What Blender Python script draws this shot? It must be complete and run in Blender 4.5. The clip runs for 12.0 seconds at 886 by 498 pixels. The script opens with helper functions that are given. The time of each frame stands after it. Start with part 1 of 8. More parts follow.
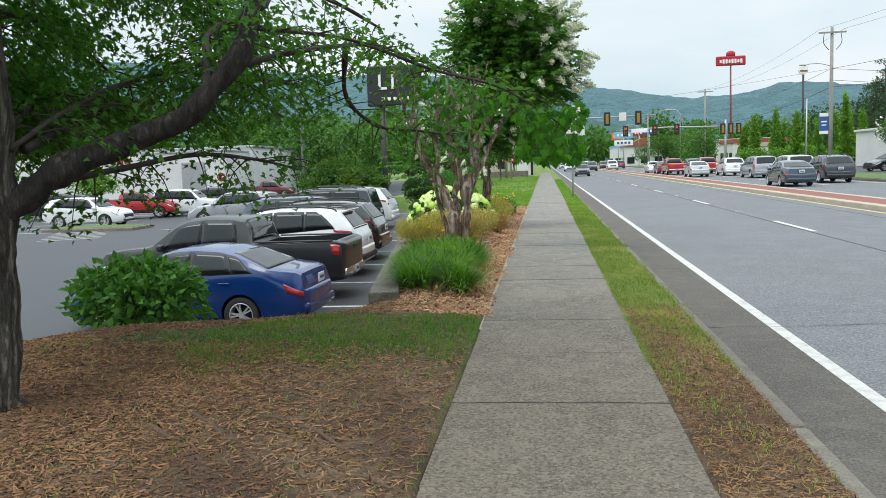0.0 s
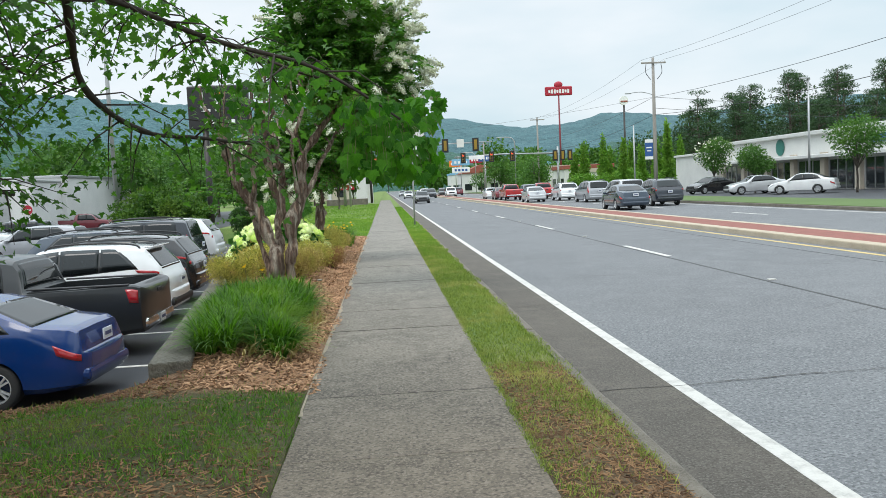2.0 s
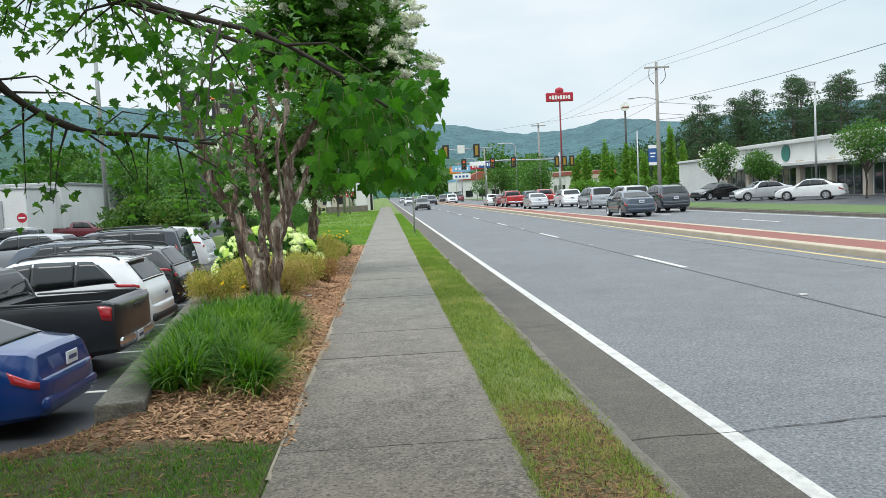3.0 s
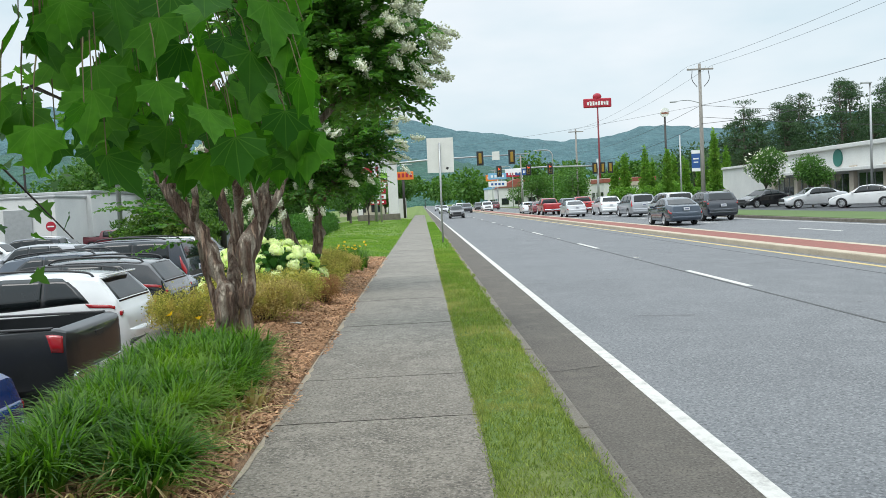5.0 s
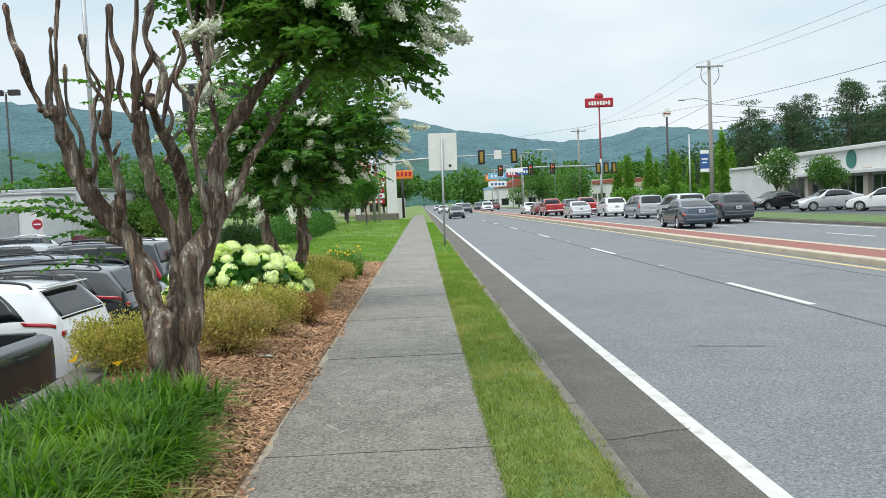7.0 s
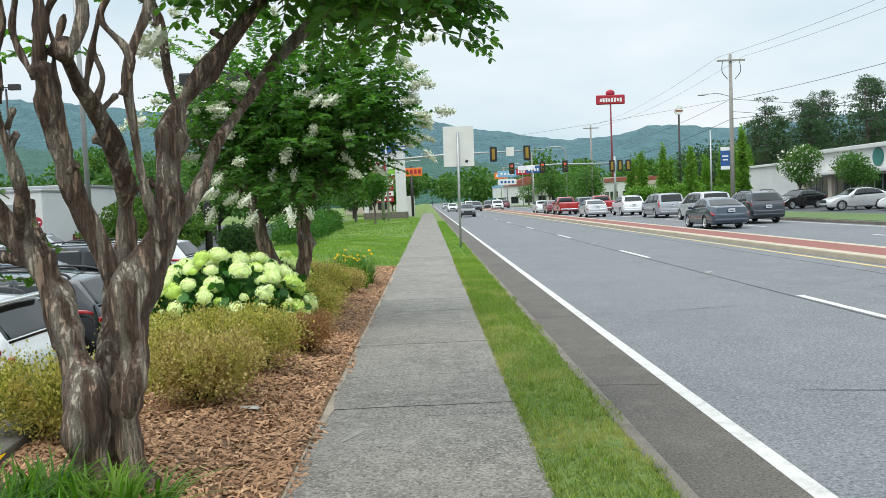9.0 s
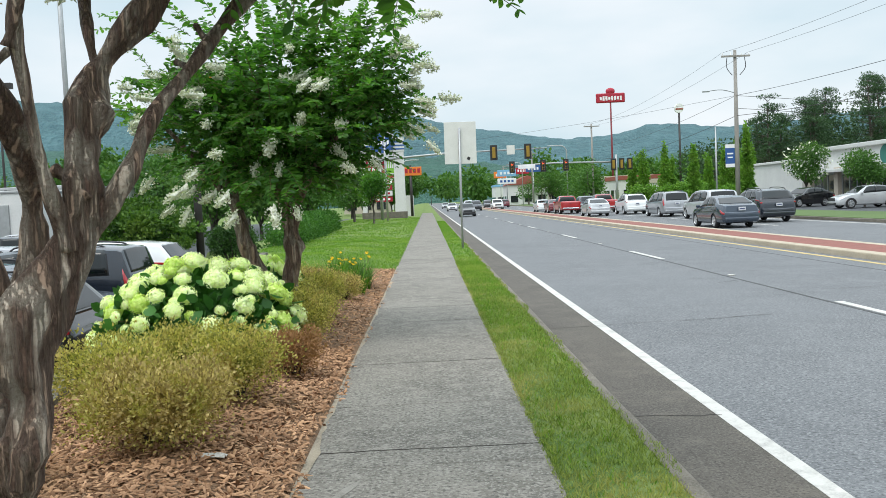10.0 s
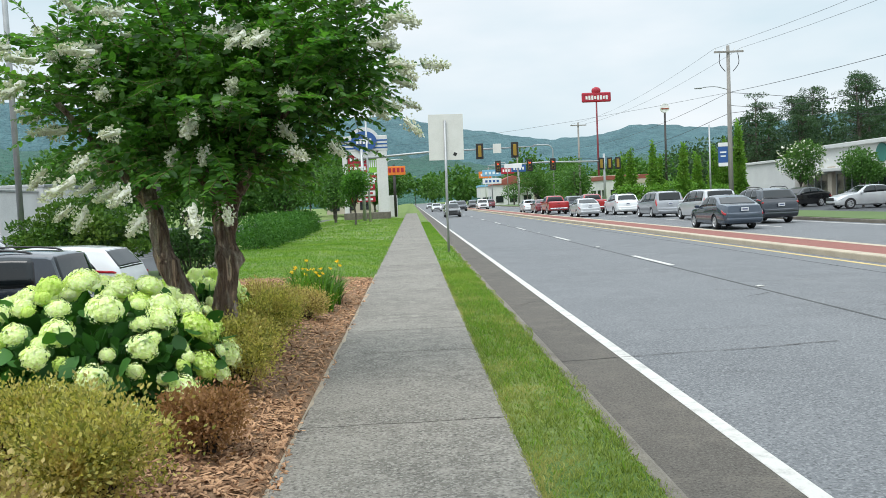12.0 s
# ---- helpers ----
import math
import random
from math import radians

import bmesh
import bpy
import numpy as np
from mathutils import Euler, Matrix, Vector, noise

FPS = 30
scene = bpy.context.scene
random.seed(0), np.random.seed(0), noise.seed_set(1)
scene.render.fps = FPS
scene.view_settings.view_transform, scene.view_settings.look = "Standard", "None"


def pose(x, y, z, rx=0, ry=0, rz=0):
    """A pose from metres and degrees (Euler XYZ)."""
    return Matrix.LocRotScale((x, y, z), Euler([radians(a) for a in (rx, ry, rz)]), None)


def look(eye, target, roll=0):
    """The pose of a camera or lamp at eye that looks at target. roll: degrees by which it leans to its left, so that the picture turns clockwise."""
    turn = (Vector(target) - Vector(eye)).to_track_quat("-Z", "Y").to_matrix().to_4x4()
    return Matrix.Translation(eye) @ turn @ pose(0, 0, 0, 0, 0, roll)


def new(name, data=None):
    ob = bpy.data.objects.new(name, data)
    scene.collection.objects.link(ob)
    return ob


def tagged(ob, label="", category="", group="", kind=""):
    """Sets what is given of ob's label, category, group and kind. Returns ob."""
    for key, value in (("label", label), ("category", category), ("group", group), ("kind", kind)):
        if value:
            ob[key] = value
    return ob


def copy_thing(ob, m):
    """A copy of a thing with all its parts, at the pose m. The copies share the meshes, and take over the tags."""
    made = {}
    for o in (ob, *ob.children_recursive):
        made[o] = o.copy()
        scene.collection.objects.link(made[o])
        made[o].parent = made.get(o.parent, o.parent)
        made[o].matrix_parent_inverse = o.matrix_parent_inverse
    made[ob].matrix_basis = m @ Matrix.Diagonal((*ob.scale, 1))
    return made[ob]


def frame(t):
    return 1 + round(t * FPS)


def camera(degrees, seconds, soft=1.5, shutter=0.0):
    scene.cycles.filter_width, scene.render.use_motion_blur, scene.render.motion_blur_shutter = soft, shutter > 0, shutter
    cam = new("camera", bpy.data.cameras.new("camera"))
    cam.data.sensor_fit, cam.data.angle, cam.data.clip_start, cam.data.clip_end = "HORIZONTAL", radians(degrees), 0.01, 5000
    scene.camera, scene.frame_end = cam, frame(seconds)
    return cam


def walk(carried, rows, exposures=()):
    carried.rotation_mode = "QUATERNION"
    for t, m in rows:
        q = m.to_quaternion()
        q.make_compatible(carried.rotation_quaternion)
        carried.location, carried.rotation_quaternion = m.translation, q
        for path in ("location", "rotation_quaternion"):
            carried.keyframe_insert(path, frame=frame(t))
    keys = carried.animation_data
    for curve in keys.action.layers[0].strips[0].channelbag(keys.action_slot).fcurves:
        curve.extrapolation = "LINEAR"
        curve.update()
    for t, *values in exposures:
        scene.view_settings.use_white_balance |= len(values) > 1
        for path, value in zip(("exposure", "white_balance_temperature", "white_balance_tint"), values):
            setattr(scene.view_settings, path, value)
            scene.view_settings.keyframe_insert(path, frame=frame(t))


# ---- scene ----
cam = camera(57.3, 12.0, soft=0.55)
PATH = [
    (0, (-0.064, -2.645, 1.683), (-0.318, -0.672, 1.479), -2.0),
    (0.5, (-0.156, -2.043, 1.634), (-0.244, -0.055, 1.441), -3.3),
    (1, (-0.115, -1.477, 1.631), (-0.066, 0.515, 1.47), -2.9),
    (1.5, (-0.1, -0.908, 1.607), (-0.002, 1.083, 1.449), -2.8),
    (2, (-0.064, -0.345, 1.613), (0.072, 1.644, 1.462), -2.7),
    (2.5, (0.006, 0.196, 1.624), (0.16, 2.184, 1.479), -2.7),
    (3, (0.016, 0.777, 1.625), (0.151, 2.767, 1.49), -2.8),
    (5, (0.429, 3.034, 1.586), (0.475, 5.03, 1.475), -2.9),
    (5.5, (0.422, 3.645, 1.601), (0.472, 5.641, 1.486), -2.9),
    (6, (0.458, 4.164, 1.609), (0.512, 6.16, 1.495), -2.9),
    (6.5, (0.441, 4.754, 1.595), (0.494, 6.75, 1.484), -2.8),
    (7, (0.358, 5.296, 1.61), (0.408, 7.292, 1.498), -2.5),
    (9, (0.131, 7.429, 1.636), (0.162, 9.426, 1.52), -2.4),
    (9.5, (0.065, 8.022, 1.643), (0.095, 10.018, 1.526), -2.6),
    (10, (0.08, 8.638, 1.619), (0.113, 10.634, 1.502), -2.6),
    (10.5, (0.103, 9.216, 1.605), (0.141, 11.212, 1.487), -2.4),
    (11, (0.113, 9.767, 1.604), (0.172, 11.762, 1.484), -2.4),
    (11.5, (0.129, 10.386, 1.605), (0.194, 12.382, 1.487), -2.5),
    (12, (0.135, 10.963, 1.601), (0.206, 12.958, 1.483), -2.6),
]
walk(cam, [(t, look(eye, target, roll)) for t, eye, target, roll in PATH])

# ---- world and light: a bright overcast day ----
SUN_EL, SUN_AZ = 58.0, 215.0
world = bpy.data.worlds.new("overcast_sky")
scene.world = world
world.use_nodes = True
wn, wl = world.node_tree.nodes, world.node_tree.links
wn.clear()
w_out, w_bg = wn.new("ShaderNodeOutputWorld"), wn.new("ShaderNodeBackground")
w_sky = wn.new("ShaderNodeTexSky")
w_sky.sky_type, w_sky.sun_disc = "NISHITA", False
w_sky.sun_elevation, w_sky.sun_rotation = radians(SUN_EL), radians(SUN_AZ)
w_sky.dust_density, w_sky.air_density = 3.0, 1.0
w_tc, w_map, w_noise, w_ramp, w_mix = (wn.new("ShaderNodeTexCoord"), wn.new("ShaderNodeMapping"), wn.new("ShaderNodeTexNoise"),
                                       wn.new("ShaderNodeValToRGB"), wn.new("ShaderNodeMixRGB"))
w_map.inputs["Scale"].default_value = (1.0, 1.0, 3.2)
w_noise.inputs["Scale"].default_value, w_noise.inputs["Detail"].default_value = 2.2, 5.0
w_ramp.color_ramp.elements[0].position, w_ramp.color_ramp.elements[0].color = 0.35, (5.9, 7.3, 8.0, 1)
w_ramp.color_ramp.elements[1].position, w_ramp.color_ramp.elements[1].color = 0.66, (8.4, 8.85, 9.2, 1)
w_mix.inputs["Fac"].default_value = 0.88
wl.new(w_tc.outputs["Generated"], w_map.inputs["Vector"])
wl.new(w_map.outputs["Vector"], w_noise.inputs["Vector"])
wl.new(w_noise.outputs["Fac"], w_ramp.inputs["Fac"])
wl.new(w_sky.outputs["Color"], w_mix.inputs["Color1"])
wl.new(w_ramp.outputs["Color"], w_mix.inputs["Color2"])
# an overcast sky grows brighter towards the zenith
w_sep, w_zen, w_mul = wn.new("ShaderNodeSeparateXYZ"), wn.new("ShaderNodeMapRange"), wn.new("ShaderNodeMixRGB")
w_zen.interpolation_type = "SMOOTHSTEP"
for key, value in (("From Min", 0.25), ("From Max", 0.95), ("To Min", 1.0), ("To Max", 2.5)):
    w_zen.inputs[key].default_value = value
w_mul.blend_type, w_mul.inputs["Fac"].default_value = "MULTIPLY", 1.0
wl.new(w_tc.outputs["Generated"], w_sep.inputs[0])
wl.new(w_sep.outputs["Z"], w_zen.inputs["Value"])
wl.new(w_mix.outputs["Color"], w_mul.inputs["Color1"])
wl.new(w_zen.outputs["Result"], w_mul.inputs["Color2"])
wl.new(w_mul.outputs["Color"], w_bg.inputs["Color"])
w_bg.inputs["Strength"].default_value = 0.1
wl.new(w_bg.outputs["Background"], w_out.inputs["Surface"])
sun = new("sun", bpy.data.lights.new("sun", "SUN"))
sun.data.energy, sun.data.angle, sun.data.color = 1.0, radians(28), (1.0, 0.97, 0.93)
sun.matrix_world = look((0, 0, 30), (0 - 30 * math.sin(radians(SUN_AZ)) / math.tan(radians(SUN_EL)), 0 - 30 * math.cos(radians(SUN_AZ)) / math.tan(radians(SUN_EL)), 0))
scene.view_settings.exposure = 0.24


# ---- materials ----
def node_mat(name):
    m = bpy.data.materials.new(name)
    m.use_nodes = True
    return m, m.node_tree.nodes, m.node_tree.links, m.node_tree.nodes["Principled BSDF"]


def mix_rgb(n, l, fac, a, b, mode="MIX"):
    x = n.new("ShaderNodeMixRGB")
    x.blend_type = mode
    for key, v in (("Fac", fac), ("Color1", a), ("Color2", b)):
        if isinstance(v, (int, float)):
            x.inputs[key].default_value = v
        elif isinstance(v, tuple):
            x.inputs[key].default_value = (*v, 1)
        else:
            l.new(v, x.inputs[key])
    return x.outputs["Color"]


def noise_fac(n, l, scale, lo=0.35, hi=0.65, detail=4.0, stretch=None, rough=0.55):
    tc, tex, ramp = n.new("ShaderNodeTexCoord"), n.new("ShaderNodeTexNoise"), n.new("ShaderNodeMapRange")
    tex.inputs["Scale"].default_value, tex.inputs["Detail"].default_value, tex.inputs["Roughness"].default_value = scale, detail, rough
    src = tc.outputs["Object"]
    if stretch:
        mp = n.new("ShaderNodeMapping")
        mp.inputs["Scale"].default_value = stretch
        l.new(src, mp.inputs["Vector"])
        src = mp.outputs["Vector"]
    l.new(src, tex.inputs["Vector"])
    ramp.inputs["From Min"].default_value, ramp.inputs["From Max"].default_value = lo, hi
    l.new(tex.outputs["Fac"], ramp.inputs["Value"])
    return ramp.outputs["Result"]


def add_bump(n, l, p, height, strength, distance=0.01):
    b = n.new("ShaderNodeBump")
    b.inputs["Strength"].default_value, b.inputs["Distance"].default_value = strength, distance
    l.new(height, b.inputs["Height"])
    l.new(b.outputs["Normal"], p.inputs["Normal"])


def surf(name, base, other=None, third=None, rough=0.75, metal=0.0, big=0.8, fine=40.0, bump=0.3, bdist=0.006, stretch=None, coat=0.0, spread=(0.35, 0.65), vary=0.0):
    """A mineral, painted or wooden surface: two tones in broad patches, a third in fine grain, and relief."""
    m, n, l, p = node_mat(name)
    other = other or tuple(c * 0.82 for c in base)
    third = third or tuple(min(1, c * 1.15) for c in base)
    col = mix_rgb(n, l, noise_fac(n, l, big, *spread, stretch=stretch), base, other)
    grain = noise_fac(n, l, fine, 0.3, 0.7, stretch=stretch)
    half = n.new("ShaderNodeMath")
    half.operation = "MULTIPLY"
    half.inputs[1].default_value = 0.6
    l.new(grain, half.inputs[0])
    col = mix_rgb(n, l, half.outputs[0], col, third)
    if vary:
        info, hsv, mr = n.new("ShaderNodeObjectInfo"), n.new("ShaderNodeHueSaturation"), n.new("ShaderNodeMapRange")
        mr.inputs["To Min"].default_value, mr.inputs["To Max"].default_value = 1 - vary, 1 + vary
        l.new(info.outputs["Random"], mr.inputs["Value"])
        l.new(mr.outputs["Result"], hsv.inputs["Value"])
        l.new(col, hsv.inputs["Color"])
        col = hsv.outputs["Color"]
    l.new(col, p.inputs["Base Color"])
    p.inputs["Roughness"].default_value, p.inputs["Metallic"].default_value = rough, metal
    p.inputs["Coat Weight"].default_value = coat
    p.inputs["Coat Roughness"].default_value = 0.04
    if bump:
        add_bump(n, l, p, grain, bump, bdist)
    return m


def aggregate(name, base, dark, pale, stone, rough=0.88, stain=0.9, grit=38.0, vary=0.0, along=None, stain_shade=None):
    """Worn concrete or asphalt: stains in two sizes, coarse stones that show, and pits."""
    m, n, l, p = node_mat(name)
    col = mix_rgb(n, l, noise_fac(n, l, stain, 0.36, 0.66, 5.0, along), base, dark)
    col = mix_rgb(n, l, noise_fac(n, l, stain * 5.3, 0.48, 0.7, 4.0, along), col, pale)
    tc, vor = n.new("ShaderNodeTexCoord"), n.new("ShaderNodeTexVoronoi")
    vor.inputs["Scale"].default_value = grit * 1.6
    l.new(tc.outputs["Object"], vor.inputs["Vector"])
    sep, mr = n.new("ShaderNodeSeparateColor"), n.new("ShaderNodeMapRange")
    l.new(vor.outputs["Color"], sep.inputs["Color"])
    mr.inputs["From Min"].default_value, mr.inputs["From Max"].default_value = 0.45, 1.0
    l.new(sep.outputs["Red"], mr.inputs["Value"])
    col = mix_rgb(n, l, mr.outputs["Result"], col, stone)
    pits = noise_fac(n, l, grit * 0.8, 0.5, 0.72, 3.0)
    col = mix_rgb(n, l, pits, col, tuple(c * 0.5 for c in dark))
    if stain_shade:
        # brown leaf stain plus painted tree shade near the start; further on, paler
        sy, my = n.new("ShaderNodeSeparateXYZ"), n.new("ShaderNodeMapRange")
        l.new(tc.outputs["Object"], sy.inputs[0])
        my.inputs["From Min"].default_value, my.inputs["From Max"].default_value = stain_shade
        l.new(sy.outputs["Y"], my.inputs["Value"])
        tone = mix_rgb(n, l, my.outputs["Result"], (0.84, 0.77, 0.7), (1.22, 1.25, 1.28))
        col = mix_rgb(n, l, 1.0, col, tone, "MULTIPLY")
    if vary:
        info, hsv, mv = n.new("ShaderNodeObjectInfo"), n.new("ShaderNodeHueSaturation"), n.new("ShaderNodeMapRange")
        mv.inputs["To Min"].default_value, mv.inputs["To Max"].default_value = 1 - vary, 1 + vary
        l.new(info.outputs["Random"], mv.inputs["Value"])
        l.new(mv.outputs["Result"], hsv.inputs["Value"])
        l.new(col, hsv.inputs["Color"])
        col = hsv.outputs["Color"]
    l.new(col, p.inputs["Base Color"])
    p.inputs["Roughness"].default_value = rough
    add_bump(n, l, p, pits, -0.5, 0.006)
    return m


def leafy(name, a, b, c=None, rough=0.5, trans=0.25, big=0.6, spec=0.22):
    """Foliage: each leaf takes its own tone between a and b, with broad drifts of c."""
    m, n, l, p = node_mat(name)
    geo = n.new("ShaderNodeNewGeometry")
    col = mix_rgb(n, l, geo.outputs["Random Per Island"], a, b)
    if c:
        col = mix_rgb(n, l, noise_fac(n, l, big, 0.5, 0.68), col, c)
    l.new(col, p.inputs["Base Color"])
    p.inputs["Roughness"].default_value = rough
    p.inputs["Specular IOR Level"].default_value = spec
    tr, mx, out = n.new("ShaderNodeBsdfTranslucent"), n.new("ShaderNodeMixShader"), n["Material Output"]
    l.new(mix_rgb(n, l, 1.0, col, (1.5, 1.7, 0.7), "MULTIPLY"), tr.inputs["Color"])
    mx.inputs["Fac"].default_value = trans
    l.new(p.outputs["BSDF"], mx.inputs[1])
    l.new(tr.outputs["BSDF"], mx.inputs[2])
    l.new(mx.outputs["Shader"], out.inputs["Surface"])
    return m


def glossy(name, base, rough=0.25, metal=0.0, coat=1.0, flake=0.0):
    m, n, l, p = node_mat(name)
    col = mix_rgb(n, l, noise_fac(n, l, 1.3, 0.3, 0.75), base, tuple(c * 0.86 + 0.006 for c in base))
    dirt = noise_fac(n, l, 9.0, 0.55, 0.9)
    l.new(mix_rgb(n, l, dirt, col, tuple(c * 0.9 + 0.012 for c in base)), p.inputs["Base Color"])
    p.inputs["Roughness"].default_value, p.inputs["Metallic"].default_value = rough, metal
    p.inputs["Coat Weight"].default_value, p.inputs["Coat Roughness"].default_value = coat, 0.03
    p.inputs["Specular IOR Level"].default_value = 0.4
    return m


# ---- mesh helpers ----
def link_mesh(name, verts, faces, material, parent=None, smooth=False, label=""):
    me = bpy.data.meshes.new(name)
    me.from_pydata([tuple(v) for v in verts], [], faces)
    me.materials.append(material)
    if smooth:
        me.polygons.foreach_set("use_smooth", [True] * len(me.polygons))
    me.update()
    ob = new(name, me)
    if parent:
        ob.parent = parent
    if label:
        ob["label"] = label
    return ob


def part(name, bm, material, parent=None, label="", smooth=False):
    """Links a bmesh as one mesh object under a thing or a part."""
    me = bpy.data.meshes.new(name)
    bmesh.ops.recalc_face_normals(bm, faces=bm.faces)
    bm.to_mesh(me)
    bm.free()
    me.materials.append(material)
    if smooth:
        me.polygons.foreach_set("use_smooth", [True] * len(me.polygons))
    ob = new(name, me)
    if parent:
        ob.parent = parent
    if label:
        ob["label"] = label
    return ob


def thing(name, at, label, category, group="", kind="", rz=0.0):
    ob = new(name)
    ob.empty_display_size = 0.2
    ob.matrix_basis = pose(*at, 0, 0, rz)
    return tagged(ob, label, category, group, kind)


def box_bm(size, at=(0, 0, 0), bevel=0.0, bm=None, turn=None):
    own = bm or bmesh.new()
    made = bmesh.ops.create_cube(own, size=1.0)["verts"]
    m = Matrix.Translation(at) @ (turn or Matrix()) @ Matrix.Diagonal((*size, 1))
    bmesh.ops.transform(own, matrix=m, verts=made)
    if bevel:
        edges = list({e for v in made for e in v.link_edges})
        bmesh.ops.bevel(own, geom=edges, offset=bevel, segments=2, affect="EDGES", profile=0.5)
    return own


def cyl_bm(r, h, at=(0, 0, 0), sides=16, r2=None, turn=None, bm=None):
    own = bm or bmesh.new()
    made = bmesh.ops.create_cone(own, cap_ends=True, segments=sides, radius1=r, radius2=r if r2 is None else r2, depth=h)["verts"]
    bmesh.ops.transform(own, matrix=Matrix.Translation(at) @ (turn or Matrix()), verts=made)
    return own


def tube(points, radii, sides=8, verts=None, faces=None, cap=True):
    """A tapered tube along points, added to verts and faces."""
    verts = [] if verts is None else verts
    faces = [] if faces is None else faces
    pts = [Vector(p) for p in points]
    side = None
    first = len(verts)
    for i, p in enumerate(pts):
        d = (pts[min(i + 1, len(pts) - 1)] - pts[max(i - 1, 0)]).normalized()
        if side is None:
            side = d.orthogonal().normalized()
        else:
            side = (side - d * side.dot(d)).normalized()
        up = d.cross(side)
        for k in range(sides):
            a = 2 * math.pi * k / sides
            verts.append(p + (side * math.cos(a) + up * math.sin(a)) * radii[i])
    for i in range(len(pts) - 1):
        for k in range(sides):
            a, b = first + i * sides + k, first + i * sides + (k + 1) % sides
            faces.append((a, b, b + sides, a + sides))
    if cap:
        faces.append(tuple(first + k for k in reversed(range(sides))))
        faces.append(tuple(first + (len(pts) - 1) * sides + k for k in range(sides)))
    return verts, faces


def bend(points, steps=6):
    """A smooth line through points."""
    pts = [Vector(p) for p in points]
    out = []
    for i in range(len(pts) - 1):
        p0, p1, p2, p3 = pts[max(i - 1, 0)], pts[i], pts[i + 1], pts[min(i + 2, len(pts) - 1)]
        for k in range(steps):
            t = k / steps
            out.append(0.5 * (2 * p1 + (p2 - p0) * t + (2 * p0 - 5 * p1 + 4 * p2 - p3) * t * t + (3 * p1 - p0 - 3 * p2 + p3) * t ** 3))
    out.append(pts[-1])
    return out


def frames_of(forward, roll):
    """Turn matrices whose y axes are the given directions, rolled about them."""
    f = forward / np.linalg.norm(forward, axis=1, keepdims=True)
    ref = np.where(np.abs(f[:, 2:3]) > 0.95, np.array([[1.0, 0, 0]]), np.array([[0, 0, 1.0]]))
    s = np.cross(f, ref)
    s /= np.linalg.norm(s, axis=1, keepdims=True)
    u = np.cross(s, f)
    c, q = np.cos(roll)[:, None], np.sin(roll)[:, None]
    return np.stack([s * c + u * q, f, u * c - s * q], axis=2)


def scatter(name, tv, tf, places, turns, sizes, material, parent=None, smooth=False, label=""):
    """One mesh of many small pieces: the template (tv, tf) at every place."""
    tv, sizes = np.asarray(tv, float), np.asarray(sizes, float)
    if sizes.ndim == 1:
        sizes = np.repeat(sizes[:, None], 3, axis=1)
    v = np.einsum("nij,nkj->nki", turns, tv[None] * sizes[:, None]) + places[:, None]
    count, k = len(places), len(tv)
    loops = np.concatenate([np.asarray(f) for f in tf])
    lens = np.array([len(f) for f in tf])
    all_loops = (loops[None] + (np.arange(count) * k)[:, None]).ravel()
    all_lens = np.tile(lens, count)
    me = bpy.data.meshes.new(name)
    me.vertices.add(count * k)
    me.vertices.foreach_set("co", v.ravel())
    me.loops.add(len(all_loops))
    me.loops.foreach_set("vertex_index", all_loops.astype(np.int32))
    me.polygons.add(len(all_lens))
    me.polygons.foreach_set("loop_start", np.concatenate([[0], np.cumsum(all_lens)[:-1]]).astype(np.int32))
    me.polygons.foreach_set("loop_total", all_lens.astype(np.int32))
    if smooth:
        me.polygons.foreach_set("use_smooth", np.ones(len(all_lens), bool))
    me.materials.append(material)
    me.update(calc_edges=True)
    ob = new(name, me)
    if parent:
        ob.parent = parent
    if label:
        ob["label"] = label
    return ob


rng = np.random.default_rng(7)


def smooth01(a, b, x):
    t = np.clip((x - a) / (b - a), 0, 1)
    return t * t * (3 - 2 * t)


asphalt_road = aggregate("worn_asphalt", (0.148, 0.152, 0.158), (0.120, 0.123, 0.128), (0.168, 0.171, 0.176), (0.240, 0.244, 0.248), stain=0.3, grit=42)
asphalt_dark = aggregate("shoulder_asphalt", (0.1, 0.086, 0.07), (0.07, 0.06, 0.049), (0.13, 0.112, 0.09), (0.145, 0.13, 0.11), stain=0.8, grit=60)
asphalt_lot = surf("lot_asphalt", (0.036, 0.038, 0.043), (0.025, 0.027, 0.031), (0.06, 0.063, 0.069), rough=0.55, big=0.25, fine=90, bump=0.3)
concrete_walk = aggregate("weathered_concrete", (0.172, 0.152, 0.125), (0.098, 0.086, 0.07), (0.215, 0.19, 0.158), (0.255, 0.23, 0.195), stain=1.1, grit=44, vary=0.05, stain_shade=(3.5, 13.0))
concrete_kerb = surf("kerb_concrete", (0.2, 0.178, 0.14), (0.105, 0.09, 0.068), (0.27, 0.24, 0.2), rough=0.9, big=3.5, fine=50, bump=0.7, bdist=0.012, vary=0.1)
median_concrete = surf("pale_median_concrete", (0.46, 0.39, 0.29), (0.34, 0.28, 0.2), (0.55, 0.48, 0.38), rough=0.9, big=1.3, fine=40, bump=0.4)
paint_white = surf("road_paint_white", (0.55, 0.53, 0.49), (0.3, 0.288, 0.265), (0.64, 0.62, 0.58), rough=0.75, big=7, fine=55, bump=0.4, spread=(0.46, 0.72))
seam_tar = surf("seam_tar", (0.05, 0.05, 0.05), (0.09, 0.09, 0.09), rough=0.85, big=2, fine=40)
paint_yellow = surf("road_paint_yellow", (0.58, 0.43, 0.17), (0.42, 0.33, 0.15), rough=0.7, big=3, fine=70)
